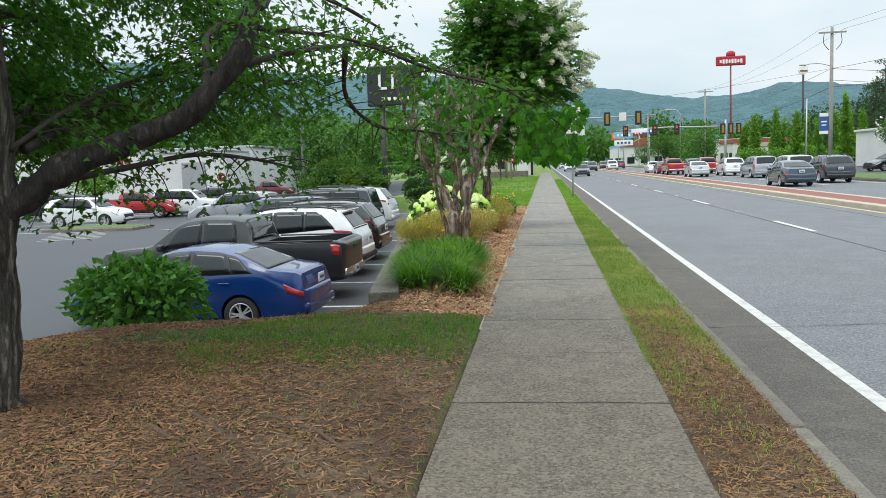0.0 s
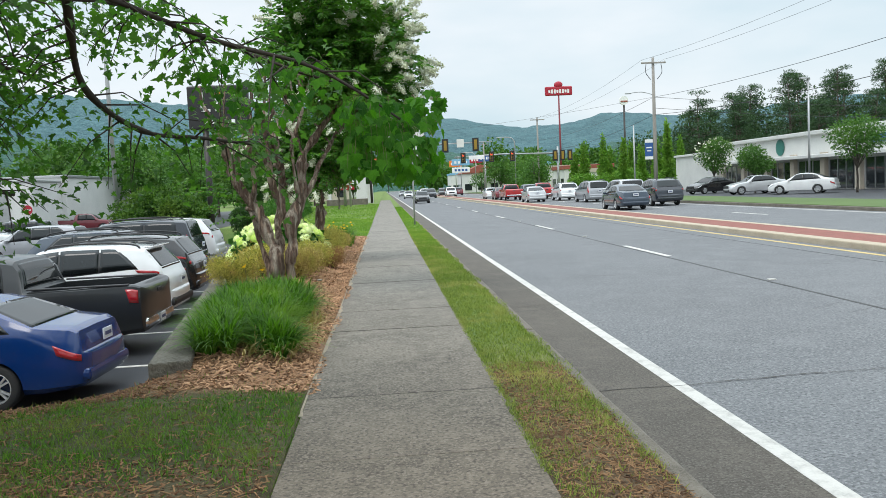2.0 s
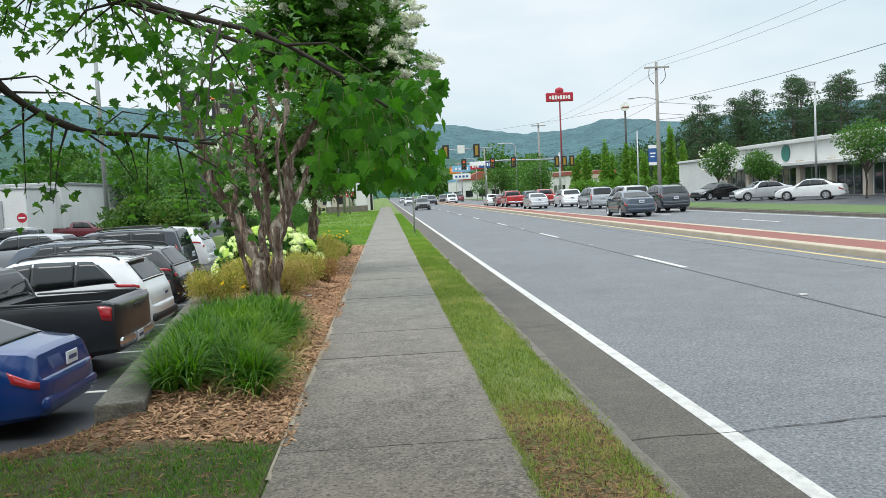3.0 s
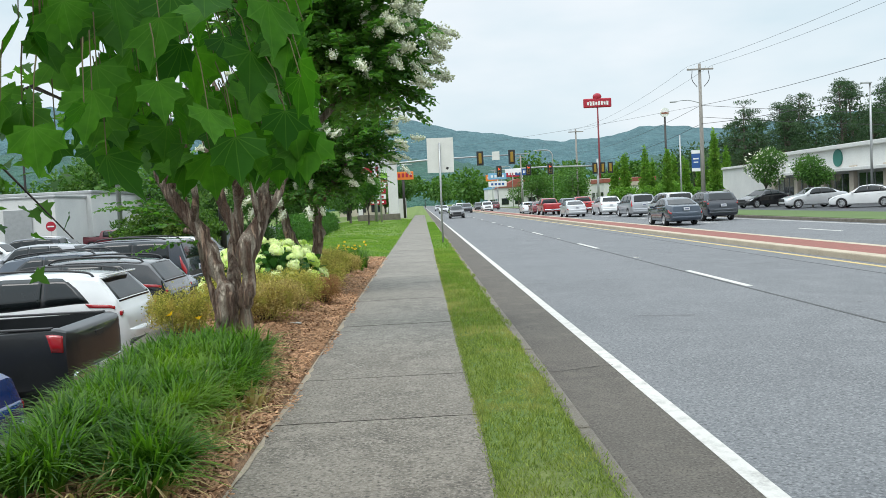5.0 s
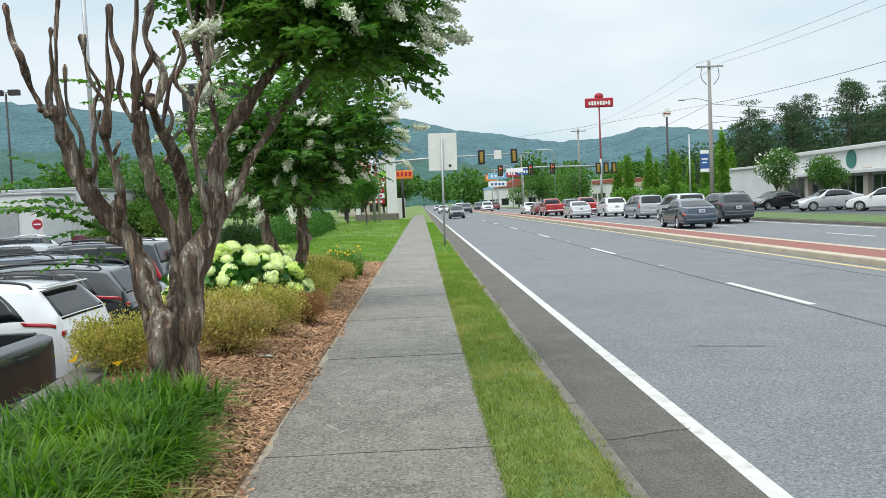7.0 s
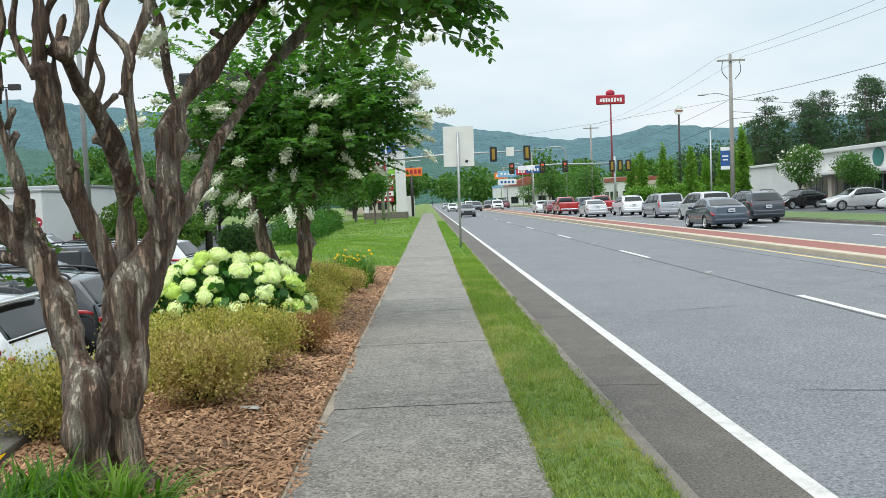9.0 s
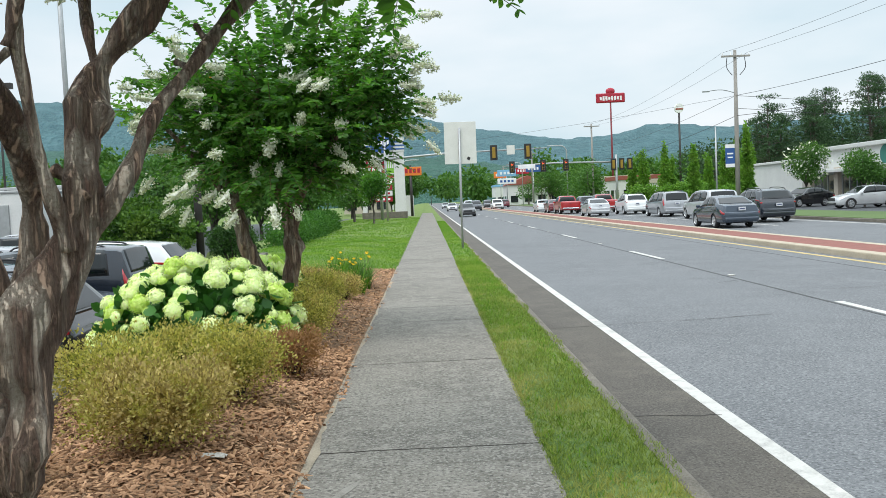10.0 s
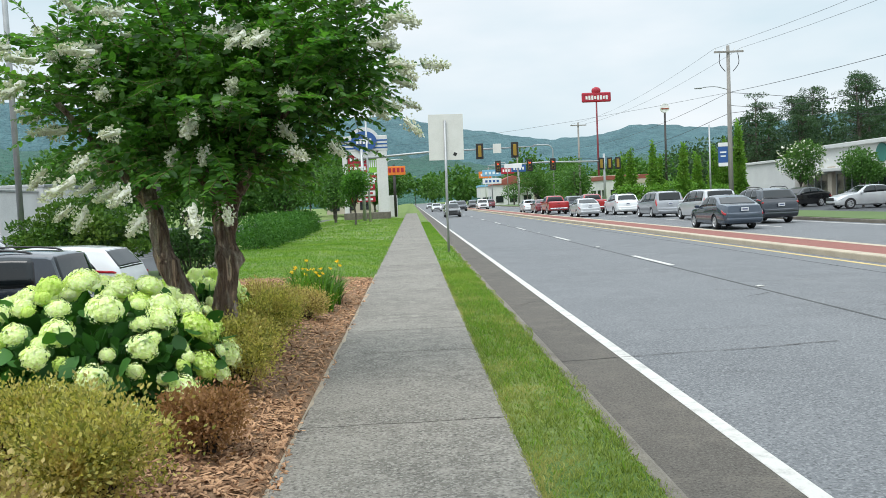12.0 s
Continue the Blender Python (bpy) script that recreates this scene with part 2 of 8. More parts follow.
brick_paving = surf("red_brick_paving", (0.25, 0.085, 0.065), (0.18, 0.065, 0.05), (0.31, 0.13, 0.1), rough=0.85, big=3, fine=25)
stone_grey = surf("grey_wall_block", (0.15, 0.135, 0.108), (0.07, 0.062, 0.048), (0.24, 0.22, 0.18), rough=0.92, big=3, fine=35, bump=0.7, bdist=0.015, vary=0.1)
far_grass = surf("far_grass", (0.08, 0.14, 0.03), (0.06, 0.11, 0.025), (0.12, 0.17, 0.05), rough=0.9, big=0.15, fine=8)

WALL = [(-2.12, 6.85), (-2.9, 12.9), (-3.75, 18.5), (-4.6, 26.0), (-5.6, 36.0)]  # the line of the retaining wall's top
LOT_Z, ROAD_Z = -1.05, -0.15


EDGE = WALL + [(-8.2, 39.0), (-8.8, 160.0)]


def wall_x(y):
    return np.interp(y, [p[1] for p in EDGE], [p[0] for p in EDGE])


def ground_h(x, y):
    """Height of the soil: level by the pavement, mounded in the bed, falling to the car park."""
    x, y = np.asarray(x, float), np.asarray(y, float)
    wx = wall_x(y)
    bump = 0.03 * np.sin(1.7 * x + 0.6 * y) * np.sin(0.9 * y - 0.7 * x)
    d = -0.76 - x
    mound = 0.03 + 0.15 * smooth01(0.05, 0.9, d) - 0.04 * smooth01(0.9, 1.6, d)
    bed = smooth01(6.3, 8.0, y) * (1 - smooth01(25.0, 29.0, y))
    left = mound * bed + (0.02 + 0.1 * smooth01(0, 2.5, d)) * (1 - bed) + bump * smooth01(0.1, 1.0, d)
    slope = -1.35 * smooth01(6.1, 8.6, y + 0.45 * np.maximum(0, -x - 2.2)) * smooth01(1.05, 2.2, d) - 0.1 * smooth01(3, 6, d)
    left = np.where(y < 7.0, left + slope, left)
    left = np.where((y >= 7.0) & (x < wx - 0.08), LOT_Z - 0.12 + 0 * x, left)
    right = np.where(x < 1.42, -0.012 + 0.025 * np.sin(3.1 * (x - 0.76) / 0.66) + 0 * y, -0.45)
    right = np.where(x > 20.0, -0.02 + 0.0 * x, right)
    mid = -0.016 + 0 * x
    z = np.where(x < -0.78, left, np.where(x > 0.78, right, mid))
    return np.where((x < -70) | (y < -40), np.minimum(z, LOT_Z), z)


def sheet(name, xs, ys, material, height, lift=0.0):
    gx, gy = np.meshgrid(xs, ys)
    z = height(gx, gy) + lift
    v = np.stack([gx.ravel(), gy.ravel(), z.ravel()], 1)
    w = len(xs)
    f = [(j * w + i, j * w + i + 1, (j + 1) * w + i + 1, (j + 1) * w + i) for j in range(len(ys) - 1) for i in range(w - 1)]
    return link_mesh(name, v, f, material, smooth=True)


def soil_material():
    """Pine straw, thin grass and bare earth near the pavement, bark mulch in the bed, lawn and meadow past it."""
    m, n, l, p = node_mat("soil_and_turf")
    pos, sep = n.new("ShaderNodeTexCoord"), n.new("ShaderNodeSeparateXYZ")
    l.new(pos.outputs["Object"], sep.inputs[0])

    def band(socket, lo, hi):
        mr = n.new("ShaderNodeMapRange")
        mr.inputs["From Min"].default_value, mr.inputs["From Max"].default_value = lo, hi
        l.new(socket, mr.inputs["Value"])
        return mr.outputs["Result"]
    mulch = mix_rgb(n, l, noise_fac(n, l, 45, 0.35, 0.65), (0.12, 0.064, 0.034), (0.32, 0.19, 0.105))
    grass = mix_rgb(n, l, noise_fac(n, l, 30, 0.3, 0.7), (0.075, 0.14, 0.025), (0.14, 0.21, 0.045))
    grass = mix_rgb(n, l, noise_fac(n, l, 0.8, 0.45, 0.75), grass, (0.25, 0.28, 0.08))
    dirt = mix_rgb(n, l, noise_fac(n, l, 25, 0.35, 0.65), (0.07, 0.042, 0.024), (0.2, 0.13, 0.075))
    dirt = mix_rgb(n, l, noise_fac(n, l, 1.4, 0.42, 0.62), dirt, (0.06, 0.032, 0.018))
    near = mix_rgb(n, l, band(sep.outputs["Y"], 3.4, 4.6), dirt, mix_rgb(n, l, 0.5, (0.035, 0.075, 0.012), dirt))
    # the mulch's edge runs aslant down the bank
    lean, slant = n.new("ShaderNodeMath"), n.new("ShaderNodeMath")
    lean.operation, slant.operation = "MULTIPLY_ADD", "ADD"
    lean.inputs[1].default_value, lean.inputs[2].default_value, lean.use_clamp = -0.7, -1.54, False
    top0 = n.new("ShaderNodeMath")
    top0.operation, top0.inputs[1].default_value = "MAXIMUM", 0.0
    l.new(sep.outputs["X"], lean.inputs[0])
    l.new(lean.outputs[0], top0.inputs[0])
    cap = n.new("ShaderNodeMath")
    cap.operation, cap.inputs[1].default_value = "MINIMUM", 2.2
    l.new(top0.outputs[0], cap.inputs[0])
    l.new(cap.outputs[0], slant.inputs[0])
    l.new(sep.outputs["Y"], slant.inputs[1])
    col = mix_rgb(n, l, band(slant.outputs[0], 6.1, 6.35), near, mulch)
    col = mix_rgb(n, l, band(sep.outputs["Y"], 28.3, 28.6), col, grass)
    strip = mix_rgb(n, l, band(sep.outputs["Y"], 3.5, 8.5), dirt, grass)
    col = mix_rgb(n, l, band(sep.outputs["X"], 0.0, 0.1), col, strip)
    col = mix_rgb(n, l, band(sep.outputs["X"], 19.0, 19.4), col, grass)
    l.new(col, p.inputs["Base Color"])
    p.inputs["Roughness"].default_value = 0.95
    add_bump(n, l, p, noise_fac(n, l, 60, 0.2, 0.8), 0.7, 0.02)
    return m


soil = soil_material()
xs = np.concatenate([[-3000, -800, -300, -120, -71, -69, -30], np.arange(-16, -9.0, 0.5), np.arange(-9.0, -5.0, 0.2), np.arange(-5.0, -0.8, 0.1), [-0.79, -0.77, 0.77, 0.79, 0.85, 0.95, 1.05, 1.15, 1.25, 1.35, 1.41, 1.43, 8, 19.9, 20.1, 40, 120, 400, 1200, 3000]])
ys = np.concatenate([[-3000, -600, -150, -41, -39, -12, -8], np.arange(-6, 30, 0.15), np.arange(30, 60, 1.5), [65, 80, 100, 140, 200, 320, 600, 1200, 3000]])
tagged(sheet("ground", xs, ys, soil, ground_h), "sloping soil with bark mulch, pine straw, lawn and bare earth", "ground", kind="structure")

ROAD_ROOT = link_mesh("road", [(1.5, -60, ROAD_Z), (19.6, -60, ROAD_Z), (19.6, 900, ROAD_Z), (1.5, 900, ROAD_Z), (1.5, -60, -0.4), (19.6, -60, -0.4), (19.6, 900, -0.4), (1.5, 900, -0.4)],
                      [(0, 1, 2, 3), (4, 7, 6, 5), (0, 4, 5, 1), (1, 5, 6, 2), (2, 6, 7, 3), (3, 7, 4, 0)], asphalt_road)
tagged(ROAD_ROOT, "grey worn asphalt of a divided highway", "road", kind="structure")


def flat(name, x0, x1, y0, y1, z, material, parent=None, thick=0.006, label="", kind=""):
    ob = part(name, box_bm((x1 - x0, y1 - y0, thick), ((x0 + x1) / 2, (y0 + y1) / 2, z + thick / 2)), material, parent, label)
    if kind:
        tagged(ob, kind=kind)
    return ob


flat("shoulder", 1.53, 2.27, -60, 400, ROAD_Z, asphalt_dark, ROAD_ROOT, 0.005, "dark newer asphalt shoulder")
flat("edge_line", 2.27, 2.4, -60, 400, ROAD_Z, paint_white, ROAD_ROOT, 0.007, "white edge line")
for k in range(-4, 24):
    y0 = 17.3 + 12.5 * k
    flat("lane_dash", 6.12, 6.25, y0, y0 + 3.35, ROAD_Z, paint_white, ROAD_ROOT)
for k in range(-4, 24):
    y0 = 20.0 + 12.5 * k
    flat("lane_dash", 15.75, 15.88, y0, y0 + 3.35, ROAD_Z, paint_white, ROAD_ROOT)
flat("yellow_line", 9.72, 9.85, -60, 300, ROAD_Z, paint_yellow, ROAD_ROOT)
flat("far_edge_line", 18.9, 19.04, -60, 300, ROAD_Z, paint_white, ROAD_ROOT)
flat("lane_seam", 6.035, 6.085, -60, 300, ROAD_Z, seam_tar, ROAD_ROOT, 0.004, "dark sealed seam")
flat("lane_seam", 9.1, 9.125, -60, 300, ROAD_Z, seam_tar, ROAD_ROOT, 0.004, "dark sealed seam")
for k in range(-2, 8):
    # raised markers halfway between the dashes
    part("road_marker", box_bm((0.12, 0.1, 0.02), (6.18, 24.95 + 12.5 * k, ROAD_Z + 0.012), 0.006), paint_white, ROAD_ROOT, "small raised white road marker")

median = thing("median", (0, 0, 0), "raised median of concrete kerb and red brick", "median", kind="structure")
part("kerb", box_bm((0.34, 300, 0.3), (10.31, 92, -0.15), 0.03), median_concrete, median)
part("kerb", box_bm((0.26, 300, 0.3), (11.83, 92, -0.15), 0.03), median_concrete, median)
part("brick_strip", box_bm((1.22, 299.9, 0.29), (11.09, 92, -0.155)), brick_paving, median, "weathered red brick surface")



def lot_h(x, y):
    """The car park climbs gently beside the wall and is level further off."""
    x, y = np.asarray(x, float), np.asarray(y, float)
    return LOT_Z + 0.02 * (np.clip(y, 12, 38) - 12) * smooth01(-19, -9, x)


lot = sheet("car_park", np.concatenate([[-70, -50, -30], np.arange(-20, -3.0, 1.0), [-3.0]]), np.concatenate([np.arange(8.4, 42, 1.2), [45, 60, 100, 160]]), asphalt_lot, lot_h)
tagged(lot, "grey asphalt car park with white stall lines", "car park", kind="structure")


# ---- pavement slabs, kerb and retaining wall ----
pavement = thing("pavement", (0, 0, 0), "weathered grey concrete pavement of jointed slabs", "pavement", kind="structure")
for k in range(-5, 84):
    y = 2.962 + 1.517 * (k + 0.5)
    bm = box_bm((1.52, 1.513, 0.1), (0, 0, -0.05), 0.0025)
    settle = pose(0.004 * math.sin(k * 2.3), y, 0.0012 * math.sin(k * 1.7), 0.03 * math.sin(k), 0.05 * math.cos(k * 1.3), 0.1 * math.sin(k * 3.1))
    bmesh.ops.transform(bm, matrix=settle, verts=bm.verts)
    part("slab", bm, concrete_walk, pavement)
crack_dark = surf("crack_grit", (0.05, 0.045, 0.04), (0.08, 0.07, 0.06), rough=0.95, big=5, fine=60)
for y, w, seed in ((2.962, 0.011, 1), (5.994, 0.004, 2), (10.546, 0.006, 3), (9.03, 0.003, 4), (13.9, 0.006, 6), (16.8, 0.004, 9)):
    # ragged, wider joints and cracks right across a slab
    n = 24
    vs, fs = [], []
    for i in range(n + 1):
        x = -0.757 + 1.514 * i / n
        yy = y + 0.016 * noise.noise((x * 3.1, seed * 7.7, 0)) + 0.012 * noise.noise((x * 11, seed * 3.3, 2))
        hw = w * (0.35 + 0.6 * abs(noise.noise((x * 5, seed, 5))))
        vs += [(x, yy - hw, 0.003), (x, yy + hw, 0.003), (x, yy - hw, -0.02), (x, yy + hw, -0.02)]
    for i in range(n):
        a = 4 * i
        fs += [(a, a + 4, a + 5, a + 1), (a, a + 2, a + 6, a + 4), (a + 1, a + 5, a + 7, a + 3), (a + 2, a + 3, a + 7, a + 6)]
    fs += [(0, 1, 3, 2), (4 * n, 4 * n + 2, 4 * n + 3, 4 * n + 1)]
    link_mesh("joint_crack", vs, fs, crack_dark, pavement, label="ragged dark joint crack")
patch_pale = surf("pale_scrape", (0.3, 0.278, 0.24), (0.19, 0.175, 0.15), rough=0.9, big=8, fine=70)
for x, y, lx, ly, a in ((-0.47, 13.15, 0.06, 0.42, -24), (-0.38, 11.9, 0.022, 0.2, 18), (-0.36, 11.2, 0.03, 0.26, 30), (-0.42, 12.55, 0.03, 0.1, -10), (-0.3, 11.05, 0.022, 0.2, -35)):
    bm = cyl_bm(0.5, 0.0015, (0, 0, 0), 14)
    for v in bm.verts:
        v.co.x *= lx * (1 + 0.5 * noise.noise((v.co.x * 4, v.co.y * 4, x * 9)))
        v.co.y *= ly * (1 + 0.5 * noise.noise((v.co.y * 4, v.co.x * 4, y)))
    part("scrape_mark", bm, patch_pale, pavement, "pale scrape mark").matrix_basis = pose(x, y, 0.0025, 0, 0, a)

kerb = thing("kerb", (0, 0, 0), "worn concrete kerb between verge and road", "kerb", kind="structure")
km = bpy.data.meshes.new("kerb_stone")
bm = box_bm((0.12, 3.03, 0.4), (0, 0, -0.2), 0.03)
bm.to_mesh(km)
bm.free()
km.materials.append(concrete_kerb)
for k in range(-4, 70):
    ob = new("kerb_stone", km)
    ob.parent = kerb
    ob.matrix_basis = pose(1.475, 1.0 + 3.04 * k, -0.015 + 0.006 * math.sin(k * 2.1), 0, 0, 0.1 * math.sin(k * 1.9))

far_verge = thing("far_verge", (0, 0, 0), "grass verge and kerb across the highway", "verge", kind="structure")
part("kerb", box_bm((0.18, 260, 0.4), (19.69, 90, -0.2), 0.02), concrete_kerb, far_verge)
flat("grass_strip", 19.78, 24.5, -40, 300, -0.03, far_grass, far_verge, 0.05)
shop_lot = flat("shop_car_park", 24.5, 36.5, 20, 98, -0.025, asphalt_lot, None, 0.01)
tagged(shop_lot, "grey asphalt car park in front of low shops", "car park", kind="structure")

retaining = thing("retaining_wall", (0, 0, 0), "low grey block retaining wall between mulch bed and car park", "wall", kind="structure")
y = 6.85
while y < 35.5:
    y2 = y + 0.6
    xa, xb = float(wall_x(y)), float(wall_x(y2))
    ang = math.degrees(math.atan2(-(xb - xa), y2 - y))
    for c in range(5):
        top = 0.2 - 0.26 * c
        key = "block_cap" if c == 0 else "block"
        if key not in bpy.data.meshes:
            b = box_bm((0.36 if c == 0 else 0.3, 0.594, 0.25), (0, 0, 0), 0.02)
            mm = bpy.data.meshes.new(key)
            b.to_mesh(mm)
            b.free()
            mm.materials.append(stone_grey)
        if c < 2 or y < 12:
            ob = new("block", bpy.data.meshes[key])
            ob.parent = retaining
            ob.matrix_basis = pose((xa + xb) / 2 + 0.085, (y + y2) / 2 + (0.3 if c % 2 else 0), top - 0.125, 0.4 * math.sin(y * 3 + c), 0, ang + 0.6 * math.sin(y * 5 + c))
    y = y2
v, f = [], []
for i, (wx, wy) in enumerate(WALL):
    v += [(wx - 0.01, wy + 0.02, -0.35), (wx + 0.21, wy + 0.02, -0.35), (wx - 0.01, wy + 0.02, -1.3), (wx + 0.21, wy + 0.02, -1.3)]
for i in range(len(WALL) - 1):
    a = 4 * i
    f += [(a, a + 4, a + 5, a + 1), (a, a + 2, a + 6, a + 4), (a + 1, a + 5, a + 7, a + 3), (a + 2, a + 3, a + 7, a + 6)]
f += [(0, 1, 3, 2), (16, 18, 19, 17)]
link_mesh("wall_core", v, f, stone_grey, retaining)

def stall_line(x0, x1, y, turn=0.0):
    zm = (float(lot_h(x0, y)) + float(lot_h(x1, y))) / 2
    pitch = math.atan2(float(lot_h(x1, y)) - float(lot_h(x0, y)), x1 - x0)
    part("stall_line", box_bm((x1 - x0, 0.11, 0.008), ((x0 + x1) / 2, y, zm + 0.004), turn=Matrix.Rotation(turn, 4, "Z") @ Matrix.Rotation(-pitch, 4, "Y")), paint_white, lot)


for i in range(9):
    y = 12.9 + 2.9 * i
    x1 = float(wall_x(y)) - 0.45
    stall_line(x1 - 2.6, x1, y)
    stall_line(x1 - 5.2, x1 - 2.6, y)
for x in (-19.5, -30.2):
    for i in range(9):
        stall_line(x, x + 4.9, 36 + 3 * i)
for i in range(7):
    stall_line(-22.8 - 0.4 * i, -20.2 - 0.4 * i, 31.5 + 0.9 * i, 0.5)
island = thing("planted_island", (0, 0, 0), "kerbed grass island in the car park", "traffic island", kind="structure")
for cx, cy, lx, ly in ((-23.5, 37.5, 5.0, 2.4), (-10.4, 37.4, 5.6, 5.0), (-26, 66, 4.5, 2.5)):
    part("island_kerb", box_bm((lx, ly, 0.24), (cx, cy, float(lot_h(cx, cy)) + 0.05), 0.06), concrete_kerb, island)
    part("island_turf", box_bm((lx - 0.36, ly - 0.36, 0.24), (cx, cy, float(lot_h(cx, cy)) + 0.07), 0.03), far_grass, island)


# ---- plants ----
def bark(name, dark, mid, pale, streak, relief, long=0.12):
    """Ridged bark: narrow streaks that run along z, blotches of old and fresh bark, and deep relief."""
    m, n, l, p = node_mat(name)
    ridges = noise_fac(n, l, streak, 0.43, 0.58, 6.0, (1, 1, long), 0.7)
    col = mix_rgb(n, l, ridges, dark, mid)
    col = mix_rgb(n, l, noise_fac(n, l, 13, 0.47, 0.62, 5.0, (1, 1, 0.07)), col, pale)
    col = mix_rgb(n, l, noise_fac(n, l, 70, 0.45, 0.85), col, tuple(c * 0.6 for c in mid))
    l.new(col, p.inputs["Base Color"])
    p.inputs["Roughness"].default_value = 0.85
    add_bump(n, l, p, ridges, 1.0, relief)
    return m


myrtle_bark = bark("crape_myrtle_bark", (0.085, 0.045, 0.03), (0.33, 0.22, 0.155), (0.5, 0.42, 0.335), 30, 0.035, 0.05)
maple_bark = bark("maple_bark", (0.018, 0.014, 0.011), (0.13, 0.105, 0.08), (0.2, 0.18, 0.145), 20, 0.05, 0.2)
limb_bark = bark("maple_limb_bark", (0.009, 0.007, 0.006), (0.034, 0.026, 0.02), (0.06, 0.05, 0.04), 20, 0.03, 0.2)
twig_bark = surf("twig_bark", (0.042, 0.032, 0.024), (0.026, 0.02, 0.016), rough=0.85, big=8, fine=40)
shoot_bark = surf("green_shoot", (0.16, 0.14, 0.06), (0.12, 0.08, 0.04), rough=0.7, big=8, fine=40, bump=0)
myrtle_leaf = leafy("crape_myrtle_leaf", (0.03, 0.1, 0.018), (0.1, 0.24, 0.042), (0.12, 0.25, 0.05), rough=0.38, trans=0.5, spec=0.35)
maple_leaf = leafy("maple_leaf", (0.028, 0.092, 0.016), (0.085, 0.2, 0.034), (0.09, 0.2, 0.04), rough=0.45, trans=0.5)


def veined_leaf(name, a, b, vein, trans):
    """A broad leaf seen close: each leaf its own green, pale veins towards the lobes, light shining through."""
    m, n, l, p = node_mat(name)
    info, tc, sep = n.new("ShaderNodeObjectInfo"), n.new("ShaderNodeTexCoord"), n.new("ShaderNodeSeparateXYZ")
    l.new(tc.outputs["Object"], sep.inputs[0])

    def calc(op, u, v=None):
        q = n.new("ShaderNodeMath")
        q.operation = op
        for k, w in enumerate((u, v)):
            if isinstance(w, (int, float)):
                q.inputs[k].default_value = w
            elif w is not None:
                l.new(w, q.inputs[k])
        return q.outputs[0]
    ax = calc("ABSOLUTE", sep.outputs["X"])
    near = ax
    for c, sn in ((0.62, 0.78), (0.25, 0.97), (0.86, 0.5)):
        near = calc("MINIMUM", near, calc("ABSOLUTE", calc("SUBTRACT", calc("MULTIPLY", ax, c), calc("MULTIPLY", sep.outputs["Y"], sn))))
    mask = calc("LESS_THAN", near, 0.011)
    col = mix_rgb(n, l, info.outputs["Random"], a, b)
    col = mix_rgb(n, l, noise_fac(n, l, 2.5, 0.35, 0.95), col, a)
    col = mix_rgb(n, l, calc("MULTIPLY", mask, 0.22), col, vein)
    l.new(col, p.inputs["Base Color"])
    p.inputs["Roughness"].default_value = 0.55
    p.inputs["Specular IOR Level"].default_value = 0.14
    tr, mx, out = n.new("ShaderNodeBsdfTranslucent"), n.new("ShaderNodeMixShader"), n["Material Output"]
    l.new(mix_rgb(n, l, 1.0, col, (1.4, 1.6, 0.6), "MULTIPLY"), tr.inputs["Color"])
    mx.inputs["Fac"].default_value = trans
    l.new(p.outputs["BSDF"], mx.inputs[1])
    l.new(tr.outputs["BSDF"], mx.inputs[2])
    l.new(mx.outputs["Shader"], out.inputs["Surface"])
    return m


maple_leaf_near = veined_leaf("near_maple_leaf", (0.02, 0.092, 0.009), (0.1, 0.29, 0.024), (0.16, 0.34, 0.05), 0.5)
white_petal = leafy("white_petal", (0.5, 0.52, 0.38), (0.78, 0.78, 0.7), rough=0.6, trans=0.12)
hydrangea_petal = leafy("cream_petal", (0.72, 0.76, 0.44), (0.93, 0.93, 0.8), (0.8, 0.84, 0.5), rough=0.6, trans=0.3, big=2.5)
lime_petal = leafy("lime_petal", (0.56, 0.68, 0.16), (0.8, 0.85, 0.4), (0.64, 0.74, 0.22), rough=0.6, trans=0.3, big=2.5)
hydrangea_leaf = leafy("hydrangea_leaf", (0.022, 0.08, 0.016), (0.06, 0.17, 0.035), rough=0.5)
spirea_green = leafy("spirea_green", (0.13, 0.15, 0.03), (0.64, 0.55, 0.17), (0.5, 0.36, 0.14), rough=0.6, trans=0.3, big=5.0)
spirea_tan = leafy("spirea_tan", (0.2, 0.14, 0.05), (0.66, 0.52, 0.23), (0.42, 0.4, 0.1), rough=0.65, trans=0.25, big=5.0)
spirea_rust = leafy("spirea_rust", (0.27, 0.14, 0.065), (0.4, 0.22, 0.11), (0.21, 0.11, 0.05), rough=0.7, trans=0.2, big=3.0)
lily_blade = leafy("daylily_blade", (0.02, 0.072, 0.008), (0.11, 0.24, 0.02), (0.15, 0.26, 0.028), rough=0.45, trans=0.35, big=1.5)
straw_blade = leafy("dry_blade", (0.38, 0.28, 0.12), (0.5, 0.4, 0.2), rough=0.8, trans=0.2)
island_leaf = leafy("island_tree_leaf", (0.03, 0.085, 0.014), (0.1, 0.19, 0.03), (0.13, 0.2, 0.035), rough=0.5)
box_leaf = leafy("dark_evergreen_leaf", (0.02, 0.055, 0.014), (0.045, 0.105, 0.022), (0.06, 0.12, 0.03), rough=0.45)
hedge_leaf = leafy("hedge_leaf", (0.025, 0.085, 0.014), (0.07, 0.18, 0.028), (0.07, 0.17, 0.03), rough=0.7)
broad_leaf = leafy("broadleaf", (0.04, 0.11, 0.022), (0.085, 0.19, 0.038), (0.12, 0.22, 0.045), rough=0.55, big=0.5)
